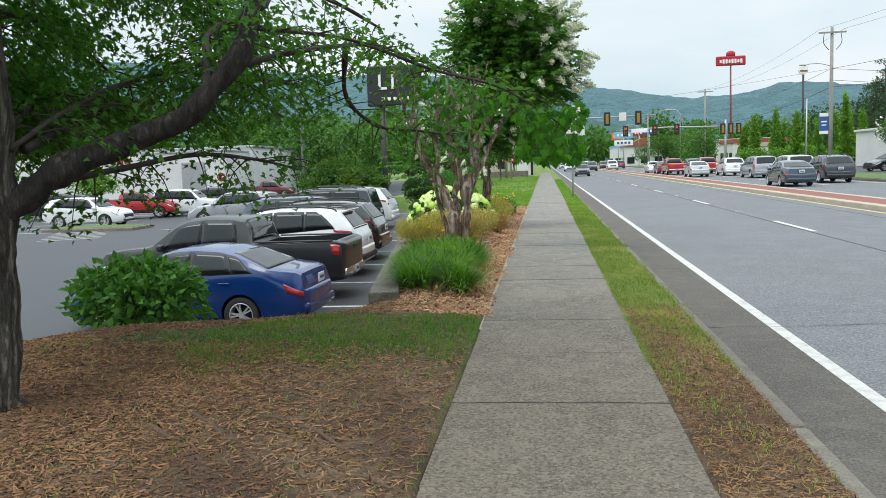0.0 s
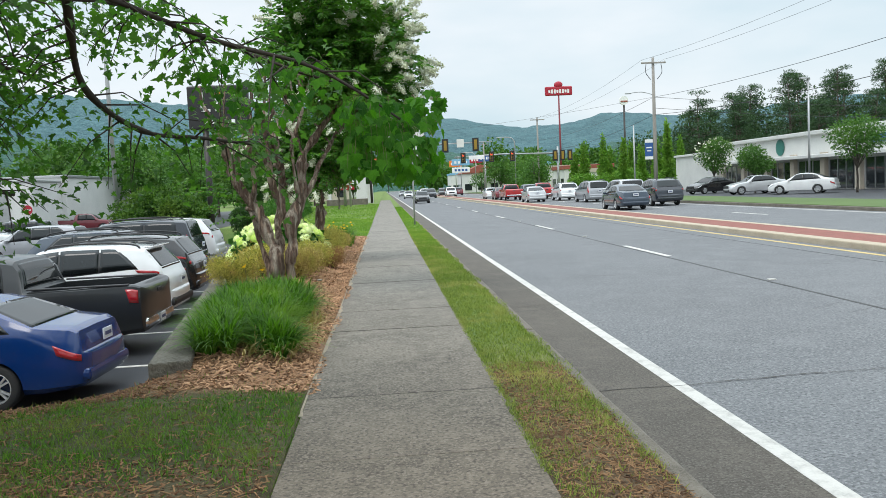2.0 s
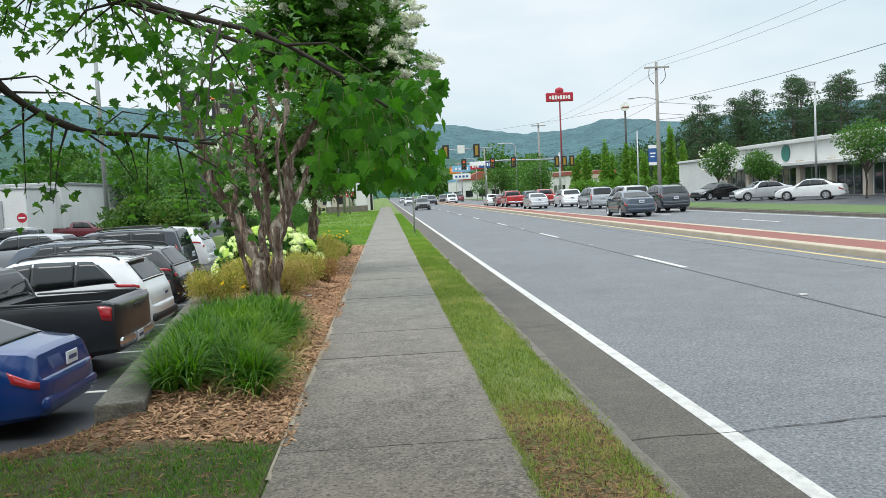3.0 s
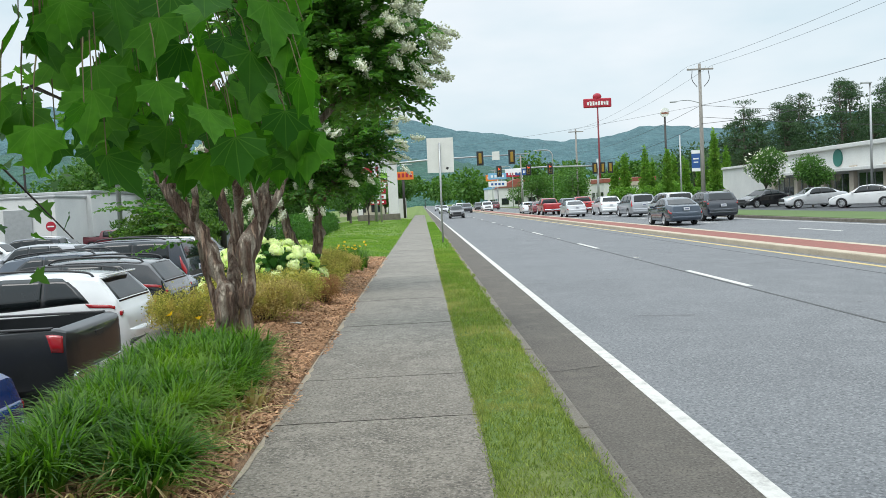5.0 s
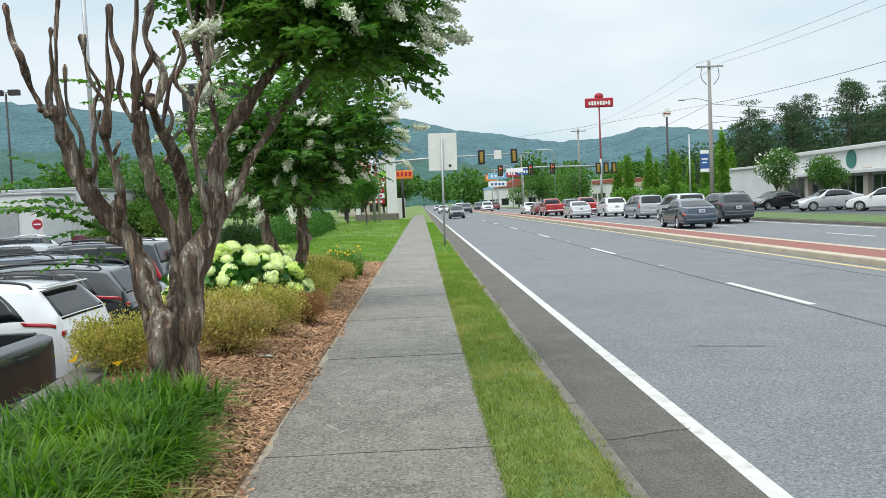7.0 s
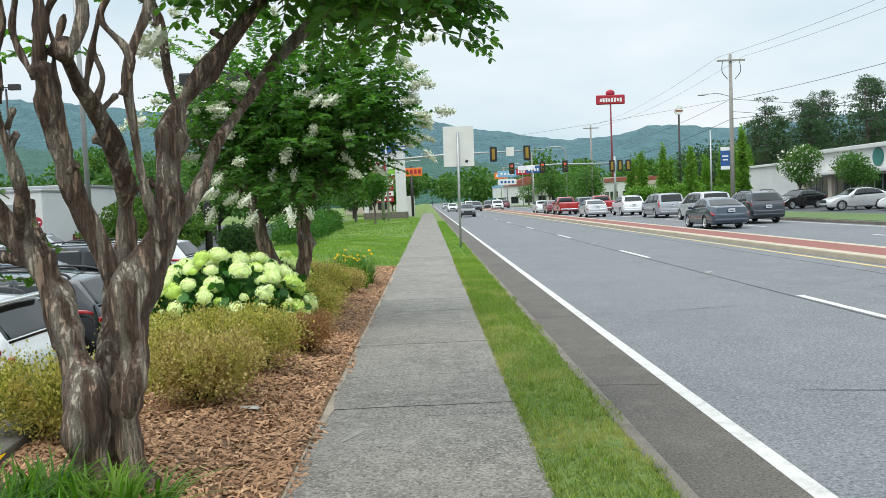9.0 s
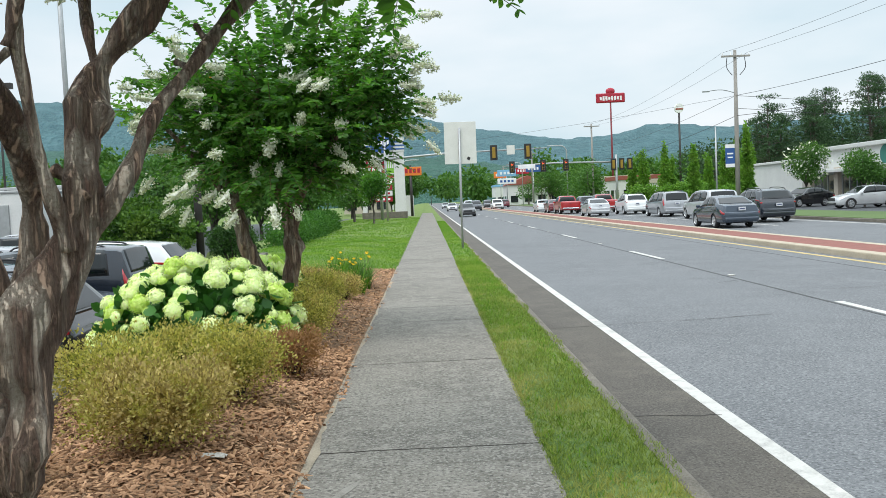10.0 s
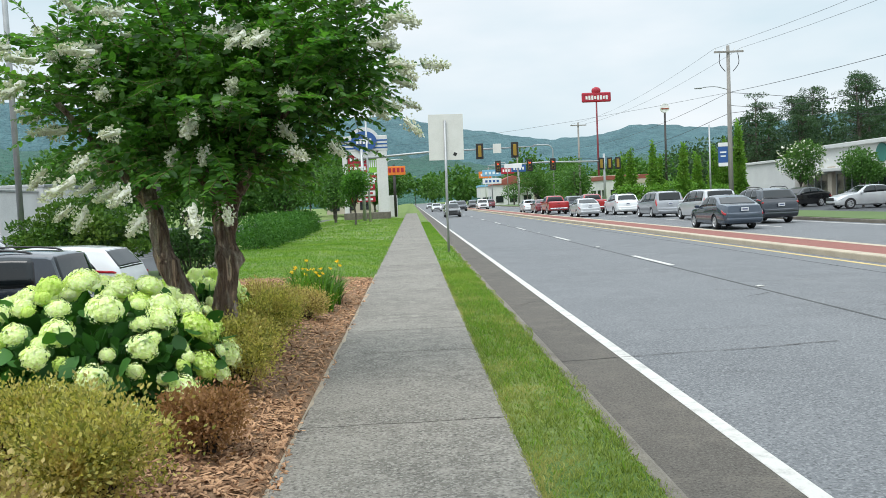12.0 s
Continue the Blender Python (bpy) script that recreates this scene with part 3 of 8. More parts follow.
bright_leaf = leafy("bright_leaf", (0.085, 0.2, 0.028), (0.16, 0.31, 0.045), (0.18, 0.3, 0.05), rough=0.55, big=0.7)
pine_leaf = leafy("pine_needles", (0.03, 0.065, 0.036), (0.075, 0.13, 0.07), (0.07, 0.12, 0.06), rough=0.6, big=0.3)
lawn_blade = leafy("lawn_blade", (0.075, 0.17, 0.016), (0.19, 0.34, 0.036), (0.22, 0.33, 0.048), rough=0.55, trans=0.3, big=0.5)
turf_blade = leafy("turf_blade", (0.09, 0.14, 0.025), (0.32, 0.37, 0.1), (0.42, 0.37, 0.15), rough=0.55, trans=0.3, big=0.9)
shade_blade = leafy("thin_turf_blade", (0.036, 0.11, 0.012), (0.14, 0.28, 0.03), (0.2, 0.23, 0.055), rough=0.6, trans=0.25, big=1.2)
chip_wood = leafy("bark_chip", (0.14, 0.072, 0.038), (0.66, 0.39, 0.225), (0.38, 0.215, 0.12), rough=0.9, trans=0.0, big=1.5)
straw_chip = leafy("pine_straw", (0.06, 0.028, 0.014), (0.34, 0.2, 0.1), (0.11, 0.06, 0.034), rough=0.9, trans=0.0, big=1.2)
lily_petal = leafy("yellow_petal", (0.85, 0.42, 0.02), (0.9, 0.6, 0.04), rough=0.5, trans=0.3)

LEAF_V = [(0, 0, 0), (-.29, .45, .05), (0, 1, -.04), (.29, .45, .05), (0, .5, -.03)]
LEAF_F = [(0, 4, 2, 1), (0, 3, 2, 4)]
OVAL_V = [(0, 0, 0), (-.17, .22, .035), (-.25, .5, .04), (-.17, .8, .01), (0, 1, -.06), (.17, .8, .01), (.25, .5, .04), (.17, .22, .035), (0, .5, -.03)]
OVAL_F = [(0, 8, 2, 1), (8, 4, 3, 2), (0, 7, 6, 8), (8, 6, 5, 4)]
BLADE_V = [(-.5, 0, 0), (.5, 0, 0), (.3, .6, .06), (-.3, .6, .06), (0, 1, .22)]
BLADE_F = [(0, 1, 2, 3), (3, 2, 4)]
LOBES = [(0, 0), (.14, -.04), (.34, -.06), (.36, .08), (.52, .12), (.5, .26), (.58, .46), (.42, .46), (.3, .5), (.25, .68), (.13, .76), (0, 1)]
MAPLE_V = [(0, .3, -.04)] + [(x, y, .06 * abs(x)) for x, y in LOBES] + [(-x, y, .06 * abs(x)) for x, y in LOBES[-2:0:-1]]
MAPLE_F = [(0, i, i + 1 if i < len(MAPLE_V) - 1 else 1) for i in range(1, len(MAPLE_V))]
STAR = [(0, 0), (.3, -.04), (.25, .13), (.53, .28), (.31, .42), (.18, .5), (.17, .68), (0, 1)]
STAR_V = [(x, y, .2 * abs(x) - .16 * y * y) for x, y in STAR] + [(-x, y, .2 * abs(x) - .16 * y * y) for x, y in STAR[-2:0:-1]]
STAR_F = [tuple(range(len(STAR_V)))]
CHIP_V = [(-.5, -.5, 0), (.5, -.4, 0), (.4, .5, 0), (-.4, .5, 0), (-.4, -.4, .5), (.4, -.35, .6), (.3, .4, .5), (-.35, .4, .45)]
CHIP_F = [(4, 5, 6, 7), (0, 1, 5, 4), (1, 2, 6, 5), (2, 3, 7, 6), (3, 0, 4, 7)]


def unit(n):
    v = rng.normal(size=(n, 3))
    return v / np.linalg.norm(v, axis=1, keepdims=True)


def foliage_blob(name, blobs, count, size, material, parent, tv=LEAF_V, tf=LEAF_F, hang=0.2, shell=0.35, label="", ragged=0.25):
    """Leaves over lumps (centre, radii): most near the skin of each lump, pointing outwards, with an uneven outline."""
    weights = np.array([b[1][0] * b[1][1] + b[1][0] * b[1][2] for b in blobs])
    picks = rng.choice(len(blobs), size=count, p=weights / weights.sum())
    c = np.array([b[0] for b in blobs], float)[picks]
    r = np.array([b[1] for b in blobs], float)[picks]
    d = unit(count)
    depth = 1 - shell * rng.random(count) ** 1.5 + ragged * (rng.random(count) - 0.5) * (rng.random(count) < 0.5)
    p = c + d * r * depth[:, None]
    f = d * 0.8 + unit(count) * 0.9
    f[:, 2] -= hang
    turns = frames_of(f, rng.uniform(0, 6.28, count))
    return scatter(name, tv, tf, p, turns, size * rng.uniform(0.65, 1.3, count), material, parent, label=label)


def panicle_mesh(name, n, material, length=0.16, wide=0.06):
    h = rng.random(n)
    a = rng.uniform(0, 6.28, n)
    rad = wide * (1 - h * 0.75) * np.sqrt(rng.random(n))
    p = np.stack([rad * np.cos(a), h * length, rad * np.sin(a)], 1)
    ob = scatter(name, LEAF_V, LEAF_F, p, frames_of(unit(n) + np.array([0, .4, 0]), rng.uniform(0, 6, n)), np.stack([np.full(n, .028), np.full(n, .022), np.full(n, .04)], 1) * rng.uniform(.7, 1.3, (n, 1)), material)
    bm = cyl_bm(wide * .34, length * .9, (0, length * .45, 0), 6, wide * .1, turn=Matrix.Rotation(-math.pi / 2, 4, "X"))
    bmesh.ops.subdivide_edges(bm, edges=bm.edges[:], cuts=2, use_grid_fill=True)
    for v in bm.verts:
        v.co += Vector((noise.noise(v.co * 40), noise.noise(v.co * 40 + Vector((7, 0, 0))), noise.noise(v.co * 40 + Vector((0, 9, 0))))) * wide * .35
    bm.from_mesh(ob.data)
    me = bpy.data.meshes.new(name)
    bm.to_mesh(me)
    bm.free()
    me.materials.append(material)
    bpy.data.objects.remove(ob)
    return me


PANICLES = [panicle_mesh("flower_panicle", 150, white_petal, *d) for d in ((.17, .075), (.14, .085), (.2, .07))]


def sprays(name, starts, dirs, lengths, material, parent, leaf=0.058, gap=0.026, droop=0.5, stem_material=None):
    """Shoots with leaves in opposite pairs along them; returns the tips."""
    places, forwards, rolls, sizes, sv, sf, tips = [], [], [], [], [], [], []
    for s, d, ln in zip(starts, dirs, lengths):
        d = np.array(d) / np.linalg.norm(d)
        side = np.cross(d, [0, 0, 1.0])
        side /= np.linalg.norm(side) + 1e-6
        n = max(4, int(ln / gap))
        pts = []
        for i in range(n + 1):
            u = i / n
            pts.append(s + d * ln * u + np.array([0, 0, -droop * ln * u * u * 0.5]))
        for i in range(1, n + 1):
            u = i / n
            ax = pts[i] - pts[i - 1]
            ax /= np.linalg.norm(ax)
            for sgn in (-1, 1):
                places.append(pts[i])
                forwards.append(side * sgn + ax * 0.5 + rng.normal(size=3) * 0.28 - np.array([0, 0, 0.15]))
                rolls.append(rng.normal() * 0.7)
                sizes.append(leaf * (0.55 + 0.6 * math.sin(math.pi * min(1, u * 0.85 + 0.12))) * rng.uniform(.8, 1.15))
        tube([tuple(q) for q in pts[::max(1, n // 4)]], [0.0045 - 0.0025 * k / max(1, len(pts[::max(1, n // 4)]) - 1) for k in range(len(pts[::max(1, n // 4)]))], 3, sv, sf, False)
        tips.append((pts[-1], pts[-1] - pts[-2]))
    scatter(name, OVAL_V, OVAL_F, np.array(places), frames_of(np.array(forwards), np.array(rolls)), np.array(sizes), material, parent)
    tagged(link_mesh("shoot_growth", sv, sf, stem_material or shoot_bark, parent), kind="stuff")
    return tips


def knobbly(points, r0, r1, steps, seed, rough):
    line = bend(points, steps)
    n = len(line) - 1
    out, radii = [], []
    for i, p in enumerate(line):
        k = i / n
        r = r0 * (1 - k) + r1 * k
        j = Vector((noise.noise(p * 2.3 + Vector((seed, 0, 0))), noise.noise(p * 2.3 + Vector((0, seed, 4))), 0)) * r * rough * 4.5
        out.append(p + j)
        radii.append(r * (1 + rough * 2 * noise.noise(p * 5.1 + Vector((seed, 3, 1))) + rough * 1.6 * max(0, noise.noise(p * 11 + Vector((2, seed, 1))))))
    return out, radii


def bark_limb(name, points, r0, r1, material, parent, sides=12, seed=0.0, flute=0.16, steps=6, cap=0.0, rough=0.2):
    """A limb with fluted, lumpy bark; cap: a swollen pruning knob at its end."""
    line, radii = knobbly(points, r0, r1, steps, seed, rough)
    if cap:
        radii[-1] *= 0.6
        radii[-2] *= 1 + cap
        radii[-3] *= 1 + cap * 0.8
    v, f = tube(line, radii, sides)
    for i, p in enumerate(v):
        ring = line[i // sides]
        off = p - ring
        k = 1 + flute * noise.noise(Vector((off.x * 14 + seed, off.y * 14, ring.z * 1.2))) * 1.6 + 0.06 * noise.noise(p * 23)
        v[i] = ring + off * k
    return link_mesh(name, v, f, material, parent, True)


def crown_sprays(blobs, count, up=0.35):
    weights = np.array([b[1][0] * b[1][1] for b in blobs])
    picks = rng.choice(len(blobs), size=count, p=weights / weights.sum())
    c = np.array([b[0] for b in blobs], float)[picks]
    r = np.array([b[1] for b in blobs], float)[picks]
    d = unit(count)
    starts = c + d * r * rng.uniform(0.25, 0.95, count)[:, None]
    dirs = d + unit(count) * 0.5
    dirs[:, 2] += up
    dirs[:, 2] = np.maximum(dirs[:, 2], -0.12)
    return starts, dirs


def flowers_at(tips, parent, count, keep):
    order = [t for t in tips if keep(t[0])]
    rng.shuffle(order)
    for k, (p, d) in enumerate(order[:count]):
        ob = new("flower_panicle", PANICLES[k % 3])
        ob.parent = parent
        ob.matrix_basis = Matrix.Translation(p) @ Vector((d[0], d[1], d[2] - 0.003)).to_track_quat("Y", "Z").to_matrix().to_4x4() @ Matrix.Scale(.95 + 0.65 * rng.random(), 4)
        ob["label"] = "white crape myrtle flower panicle"


# the pruned crape myrtle: bare knuckled limbs on one side, a leafy crown over the pavement
myrtle = thing("crape_myrtle", (0, 0, 0), "old crape myrtle with many pruned grey-brown trunks and white flowers", "tree")
B1 = Vector((-1.6, 11.65, 0.22))
MYRTLE_LIMBS = []
for i, (pts, r0, r1, cap) in enumerate((
    ([B1 + Vector((-.03, -.05, -.15)), (-1.65, 11.6, .6), (-1.78, 11.7, 1.0), (-2.0, 11.7, 1.45), (-2.2, 11.6, 1.95), (-2.36, 11.4, 2.45)], .15, .06, .5),
    ([B1 + Vector((.07, -.02, -.15)), (-1.5, 11.65, .7), (-1.42, 11.75, 1.2), (-1.3, 11.85, 1.7), (-1.22, 12.0, 2.2), (-.95, 12.15, 2.65), (-.55, 12.3, 3.1)], .145, .05, 0),
    ([B1 + Vector((-.02, .1, -.1)), (-1.64, 11.85, .7), (-1.72, 12.1, 1.15), (-1.62, 12.2, 1.7), (-1.62, 11.9, 2.15), (-1.64, 11.5, 2.5)], .12, .055, .5),
    ([B1 + Vector((-.2, .1, -.1)), (-1.86, 11.85, .55), (-2.0, 12.0, 1.0), (-2.1, 12.15, 1.4), (-2.25, 12.3, 1.75)], .07, .035, .3),
    ([(-1.5, 11.75, 1.1), (-1.62, 11.7, 1.5), (-1.72, 11.55, 2.0), (-1.76, 11.45, 2.4)], .085, .055, .6),
    ([(-1.4, 11.8, 1.35), (-1.16, 11.95, 1.75), (-1.0, 12.1, 2.1), (-.78, 12.4, 2.5), (-.3, 12.6, 3.0)], .075, .035, 0),
    ([(-1.36, 11.8, 1.5), (-1.35, 11.7, 1.9), (-1.38, 11.6, 2.3), (-1.25, 11.6, 2.7), (-1.2, 11.8, 3.4)], .08, .04, .3),
    ([(-1.24, 11.95, 2.0), (-1.35, 12.2, 2.5), (-1.5, 12.4, 3.1), (-1.4, 12.5, 3.8)], .06, .025, 0),
    ([(-2.0, 11.72, 1.5), (-1.93, 11.55, 1.9), (-1.98, 11.45, 2.3)], .07, .045, .6),
)):
    bark_limb("trunk" if i < 4 else "limb", pts, r0 * (.62 if i < 2 else .53), r1 * .7, myrtle_bark, myrtle, 28, i * 3.7, .55, 10, cap, .25)
    MYRTLE_LIMBS.append((bend(pts, 10), r0 * .53, r1 * .7))
for k, (x, y, z, dx, dy, h) in enumerate(((-2.38, 11.38, 2.43, -.18, -.1, .75), (-2.33, 11.42, 2.44, .0, .05, .6), (-2.3, 11.44, 2.44, .07, -.05, .8), (-1.98, 11.45, 2.28, -.12, 0, .7), (-1.96, 11.45, 2.28, .1, -.04, .9),
                                         (-1.76, 11.45, 2.38, -.1, -.05, .8), (-1.74, 11.46, 2.38, .06, .0, 1.0), (-1.64, 11.5, 2.48, .08, -.08, .7), (-1.6, 11.5, 2.48, -.04, 0.1, 1.0), (-1.38, 11.6, 2.3, -.05, -.1, .7))):
    bend_x, bend_y = rng.normal() * .05, rng.normal() * .05
    bark_limb("stub_shoot", [(x, y, z - .06), (x + dx * .2 + bend_x, y + dy * .2, z + h * .2), (x + dx * .5 - bend_x * .6, y + dy * .5 + bend_y, z + h * .45), (x + dx * .7 + bend_x * .5, y + dy * .8, z + h * .7), (x + dx, y + dy, z + h)], .026, .012, myrtle_bark, myrtle, 8, k * 1.3, .2, 6, .5, .38)
for k in range(34):
    # knuckles and short stubs left by years of pruning
    line, ra, rb = MYRTLE_LIMBS[k % len(MYRTLE_LIMBS)]
    u = rng.uniform(.45, 1.0)
    at = line[int(u * (len(line) - 1))]
    rad = ra + (rb - ra) * u
    away = Vector((rng.normal(), rng.normal(), .5 + rng.random())).normalized()
    ln = rad + rng.uniform(.03, .1)
    bark_limb("pruning_stub", [at + away * rad * .3, at + away * (rad + ln) * .5, at + away * ln], rad * rng.uniform(.4, .6), rad * rng.uniform(.3, .45), myrtle_bark, myrtle, 8, k * 2.1, .3, 3, .35)
for k in range(9):
    # thin crooked shoots from the upper limbs
    line, ra, rb = MYRTLE_LIMBS[(0, 2, 4, 6, 8)[k % 5]]
    at = line[int(rng.uniform(.75, .98) * (len(line) - 1))]
    dx, dy, h = rng.normal() * .12, rng.normal() * .1, rng.uniform(.45, 1.0)
    bark_limb("stub_shoot", [at, at + Vector((dx * .1 + .03, dy * .3, h * .3)), at + Vector((dx * .7 - .03, dy * .6, h * .6)), at + Vector((dx, dy, h))], .02, .009, myrtle_bark, myrtle, 8, k * 1.9 + 60, .2, 6, .4, .38)
crown = [((-.4, 12.3, 3.3), (.7, .75, .55)), ((.0, 12.3, 3.15), (.65, .7, .5)), ((-.9, 12.6, 3.9), (1.0, .9, .75)), ((.05, 12.4, 3.8), (.75, .8, .6)), ((-.6, 12.0, 4.6), (.8, .8, .6)), ((-1.1, 12.8, 3.5), (.5, .6, .5))]
st, di = crown_sprays(crown, 900)
st[:, 0] = np.minimum(st[:, 0], .3 - .25 * rng.random(len(st)))
reach = np.clip((.82 - st[:, 0]) / np.maximum(di[:, 0] / np.linalg.norm(di, axis=1), .05), .2, 1.2)
tips = sprays("crown", st, di, np.minimum(rng.uniform(.3, .6, len(st)), reach), myrtle_leaf, myrtle, .1, .042)
st = np.array([(-.1, 12.3, 3.2), (.1, 12.4, 3.5), (.0, 12.3, 3.9), (.2, 12.4, 3.1), (-.3, 12.0, 4.3), (.2, 12.6, 3.6), (-2.0, 11.9, 1.6), (-2.1, 11.8, 1.75), (-1.95, 12.1, 1.45), (-1.8, 12.4, 2.6), (-2.2, 12.6, 2.7), (-1.95, 11.85, 1.4), (-2.05, 11.75, 1.6), (-2.2, 11.65, 1.9), (-1.9, 11.9, 1.3), (-2.1, 11.8, 1.5)])
di = np.array([(1, .05, .55), (1, .1, .3), (.8, .1, .6), (1, 0, .2), (.5, -.1, 1), (1, .2, .4), (-1, .1, .45), (-.8, -.2, .7), (-.9, .3, .25), (-1, .2, .3), (-1, 0, .5), (-1, -.1, .6), (-1, .1, .35), (-1, .2, .2), (-1, -.25, .15), (-.8, -.3, .5)], float)
tips += sprays("side_foliage", st, di, [.5, .45, .5, .4, .6, .4, 1.1, .9, 1.0, .8, .7, 1.2, 1.1, .9, .8, .9], myrtle_leaf, myrtle, .075, .034)
flowers_at(tips, myrtle, 125, lambda p: (-.1 < p[0] < .8 and p[2] > 2.95) or (p[2] < 2.9 and -2.2 < p[0] < -1.2 and p[1] > 11.9) or rng.random() < .08)

# its neighbour: two leaning trunks under a round, flowering crown
myrtle = thing("crape_myrtle", (0, 0, 0), "crape myrtle with two leaning trunks, full green crown and white flowers", "tree")
for i, (pts, r0, r1) in enumerate((
    ([(-1.68, 18.3, .1), (-1.64, 18.3, .6), (-1.56, 18.35, 1.2), (-1.5, 18.4, 1.75), (-1.35, 18.5, 2.4), (-1.2, 18.5, 3.0)], .145, .05),
    ([(-1.76, 18.25, .1), (-1.9, 18.3, .6), (-2.1, 18.35, 1.2), (-2.25, 18.4, 1.8), (-2.4, 18.5, 2.6)], .11, .035),
    ([(-1.68, 18.6, .1), (-1.66, 18.8, .9), (-1.6, 18.95, 1.6), (-1.2, 19.1, 2.4)], .075, .03),
    ([(-1.52, 18.38, 1.55), (-1.75, 18.3, 2.0), (-1.9, 18.3, 2.7), (-1.8, 18.4, 3.4)], .07, .02),
    ([(-1.5, 18.4, 1.65), (-1.2, 18.2, 2.1), (-.8, 18.1, 2.6)], .06, .02),
    ([(-2.2, 18.38, 1.65), (-2.5, 18.2, 2.1), (-2.9, 18.2, 2.6)], .05, .02),
)):
    bark_limb("trunk" if i < 3 else "limb", pts, r0, r1, myrtle_bark, myrtle, 24, i * 2.9 + 40, .42, 10)
crown = [((-1.55, 18.4, 2.75), (1.25, 1.2, .75)), ((-2.3, 18.5, 2.6), (.85, .9, .6)), ((-.85, 18.4, 2.65), (.7, .8, .6)), ((-1.6, 18.5, 3.35), (1.0, .95, .55)), ((-1.7, 18.3, 2.15), (1.0, .9, .4)), ((-2.85, 18.4, 2.95), (.5, .6, .45)), ((-.7, 18.4, 3.3), (.6, .8, .5)), ((-.45, 18.3, 2.85), (.4, .6, .4))]
st, di = crown_sprays(crown, 1050, .45)
tips = sprays("crown", st, di, rng.uniform(.28, .62, len(st)), myrtle_leaf, myrtle, .085, .042)
a = rng.uniform(0, 6.28, 60)
st = np.stack([-1.75 + 1.25 * np.cos(a), 18.4 + .9 * np.sin(a), rng.uniform(2.3, 3.9, 60)], 1)
tips += sprays("side_foliage", st, np.stack([np.cos(a), np.sin(a) * .7, rng.uniform(.1, .9, 60)], 1), rng.uniform(.5, .85, 60), myrtle_leaf, myrtle, .085, .045, .35)
foliage_blob("inner_foliage", [(c, tuple(.75 * k for k in r)) for c, r in crown if c[2] < 3.0 and c[0] > -2.5], 6500, .085, myrtle_leaf, myrtle, shell=.9)
flowers_at(tips, myrtle, 92, lambda p: (p[1] < 17.9 and rng.random() < .6) or p[0] < -2.4 or p[0] > -.35)
foliage_blob("inner_foliage", [((-.3, 12.3, 3.2), (.6, .6, .45)), ((-.8, 12.5, 3.8), (.9, .8, .7))], 5000, .1, myrtle_leaf, bpy.data.objects["crape_myrtle"], shell=.9)

# ---- the maple that overhangs the start of the walk ----
maple = thing("maple_tree", (0, 0, 0), "mature maple with ridged dark bark and branches drooping over the pavement", "tree")
bark_limb("trunk", [(-3.98, 2.45, -.3), (-3.96, 2.47, .2), (-3.93, 2.5, .8), (-3.9, 2.5, 1.5), (-3.8, 2.45, 2.4), (-3.9, 2.3, 3.6), (-3.8, 2.2, 5.0)], .205, .15, maple_bark, maple, 56, 5, .1, 10, 0, .05)
for k in range(6):
    a = k * 1.05 + .3
    bark_limb("root", [(-4.03 + .15 * math.cos(a), 2.46 + .15 * math.sin(a), .12), (-4.03 + .34 * math.cos(a), 2.46 + .34 * math.sin(a), -.0), (-4.03 + .7 * math.cos(a), 2.46 + .7 * math.sin(a), -.16)], .1, .03, maple_bark, maple, 8, k, .2, 4)
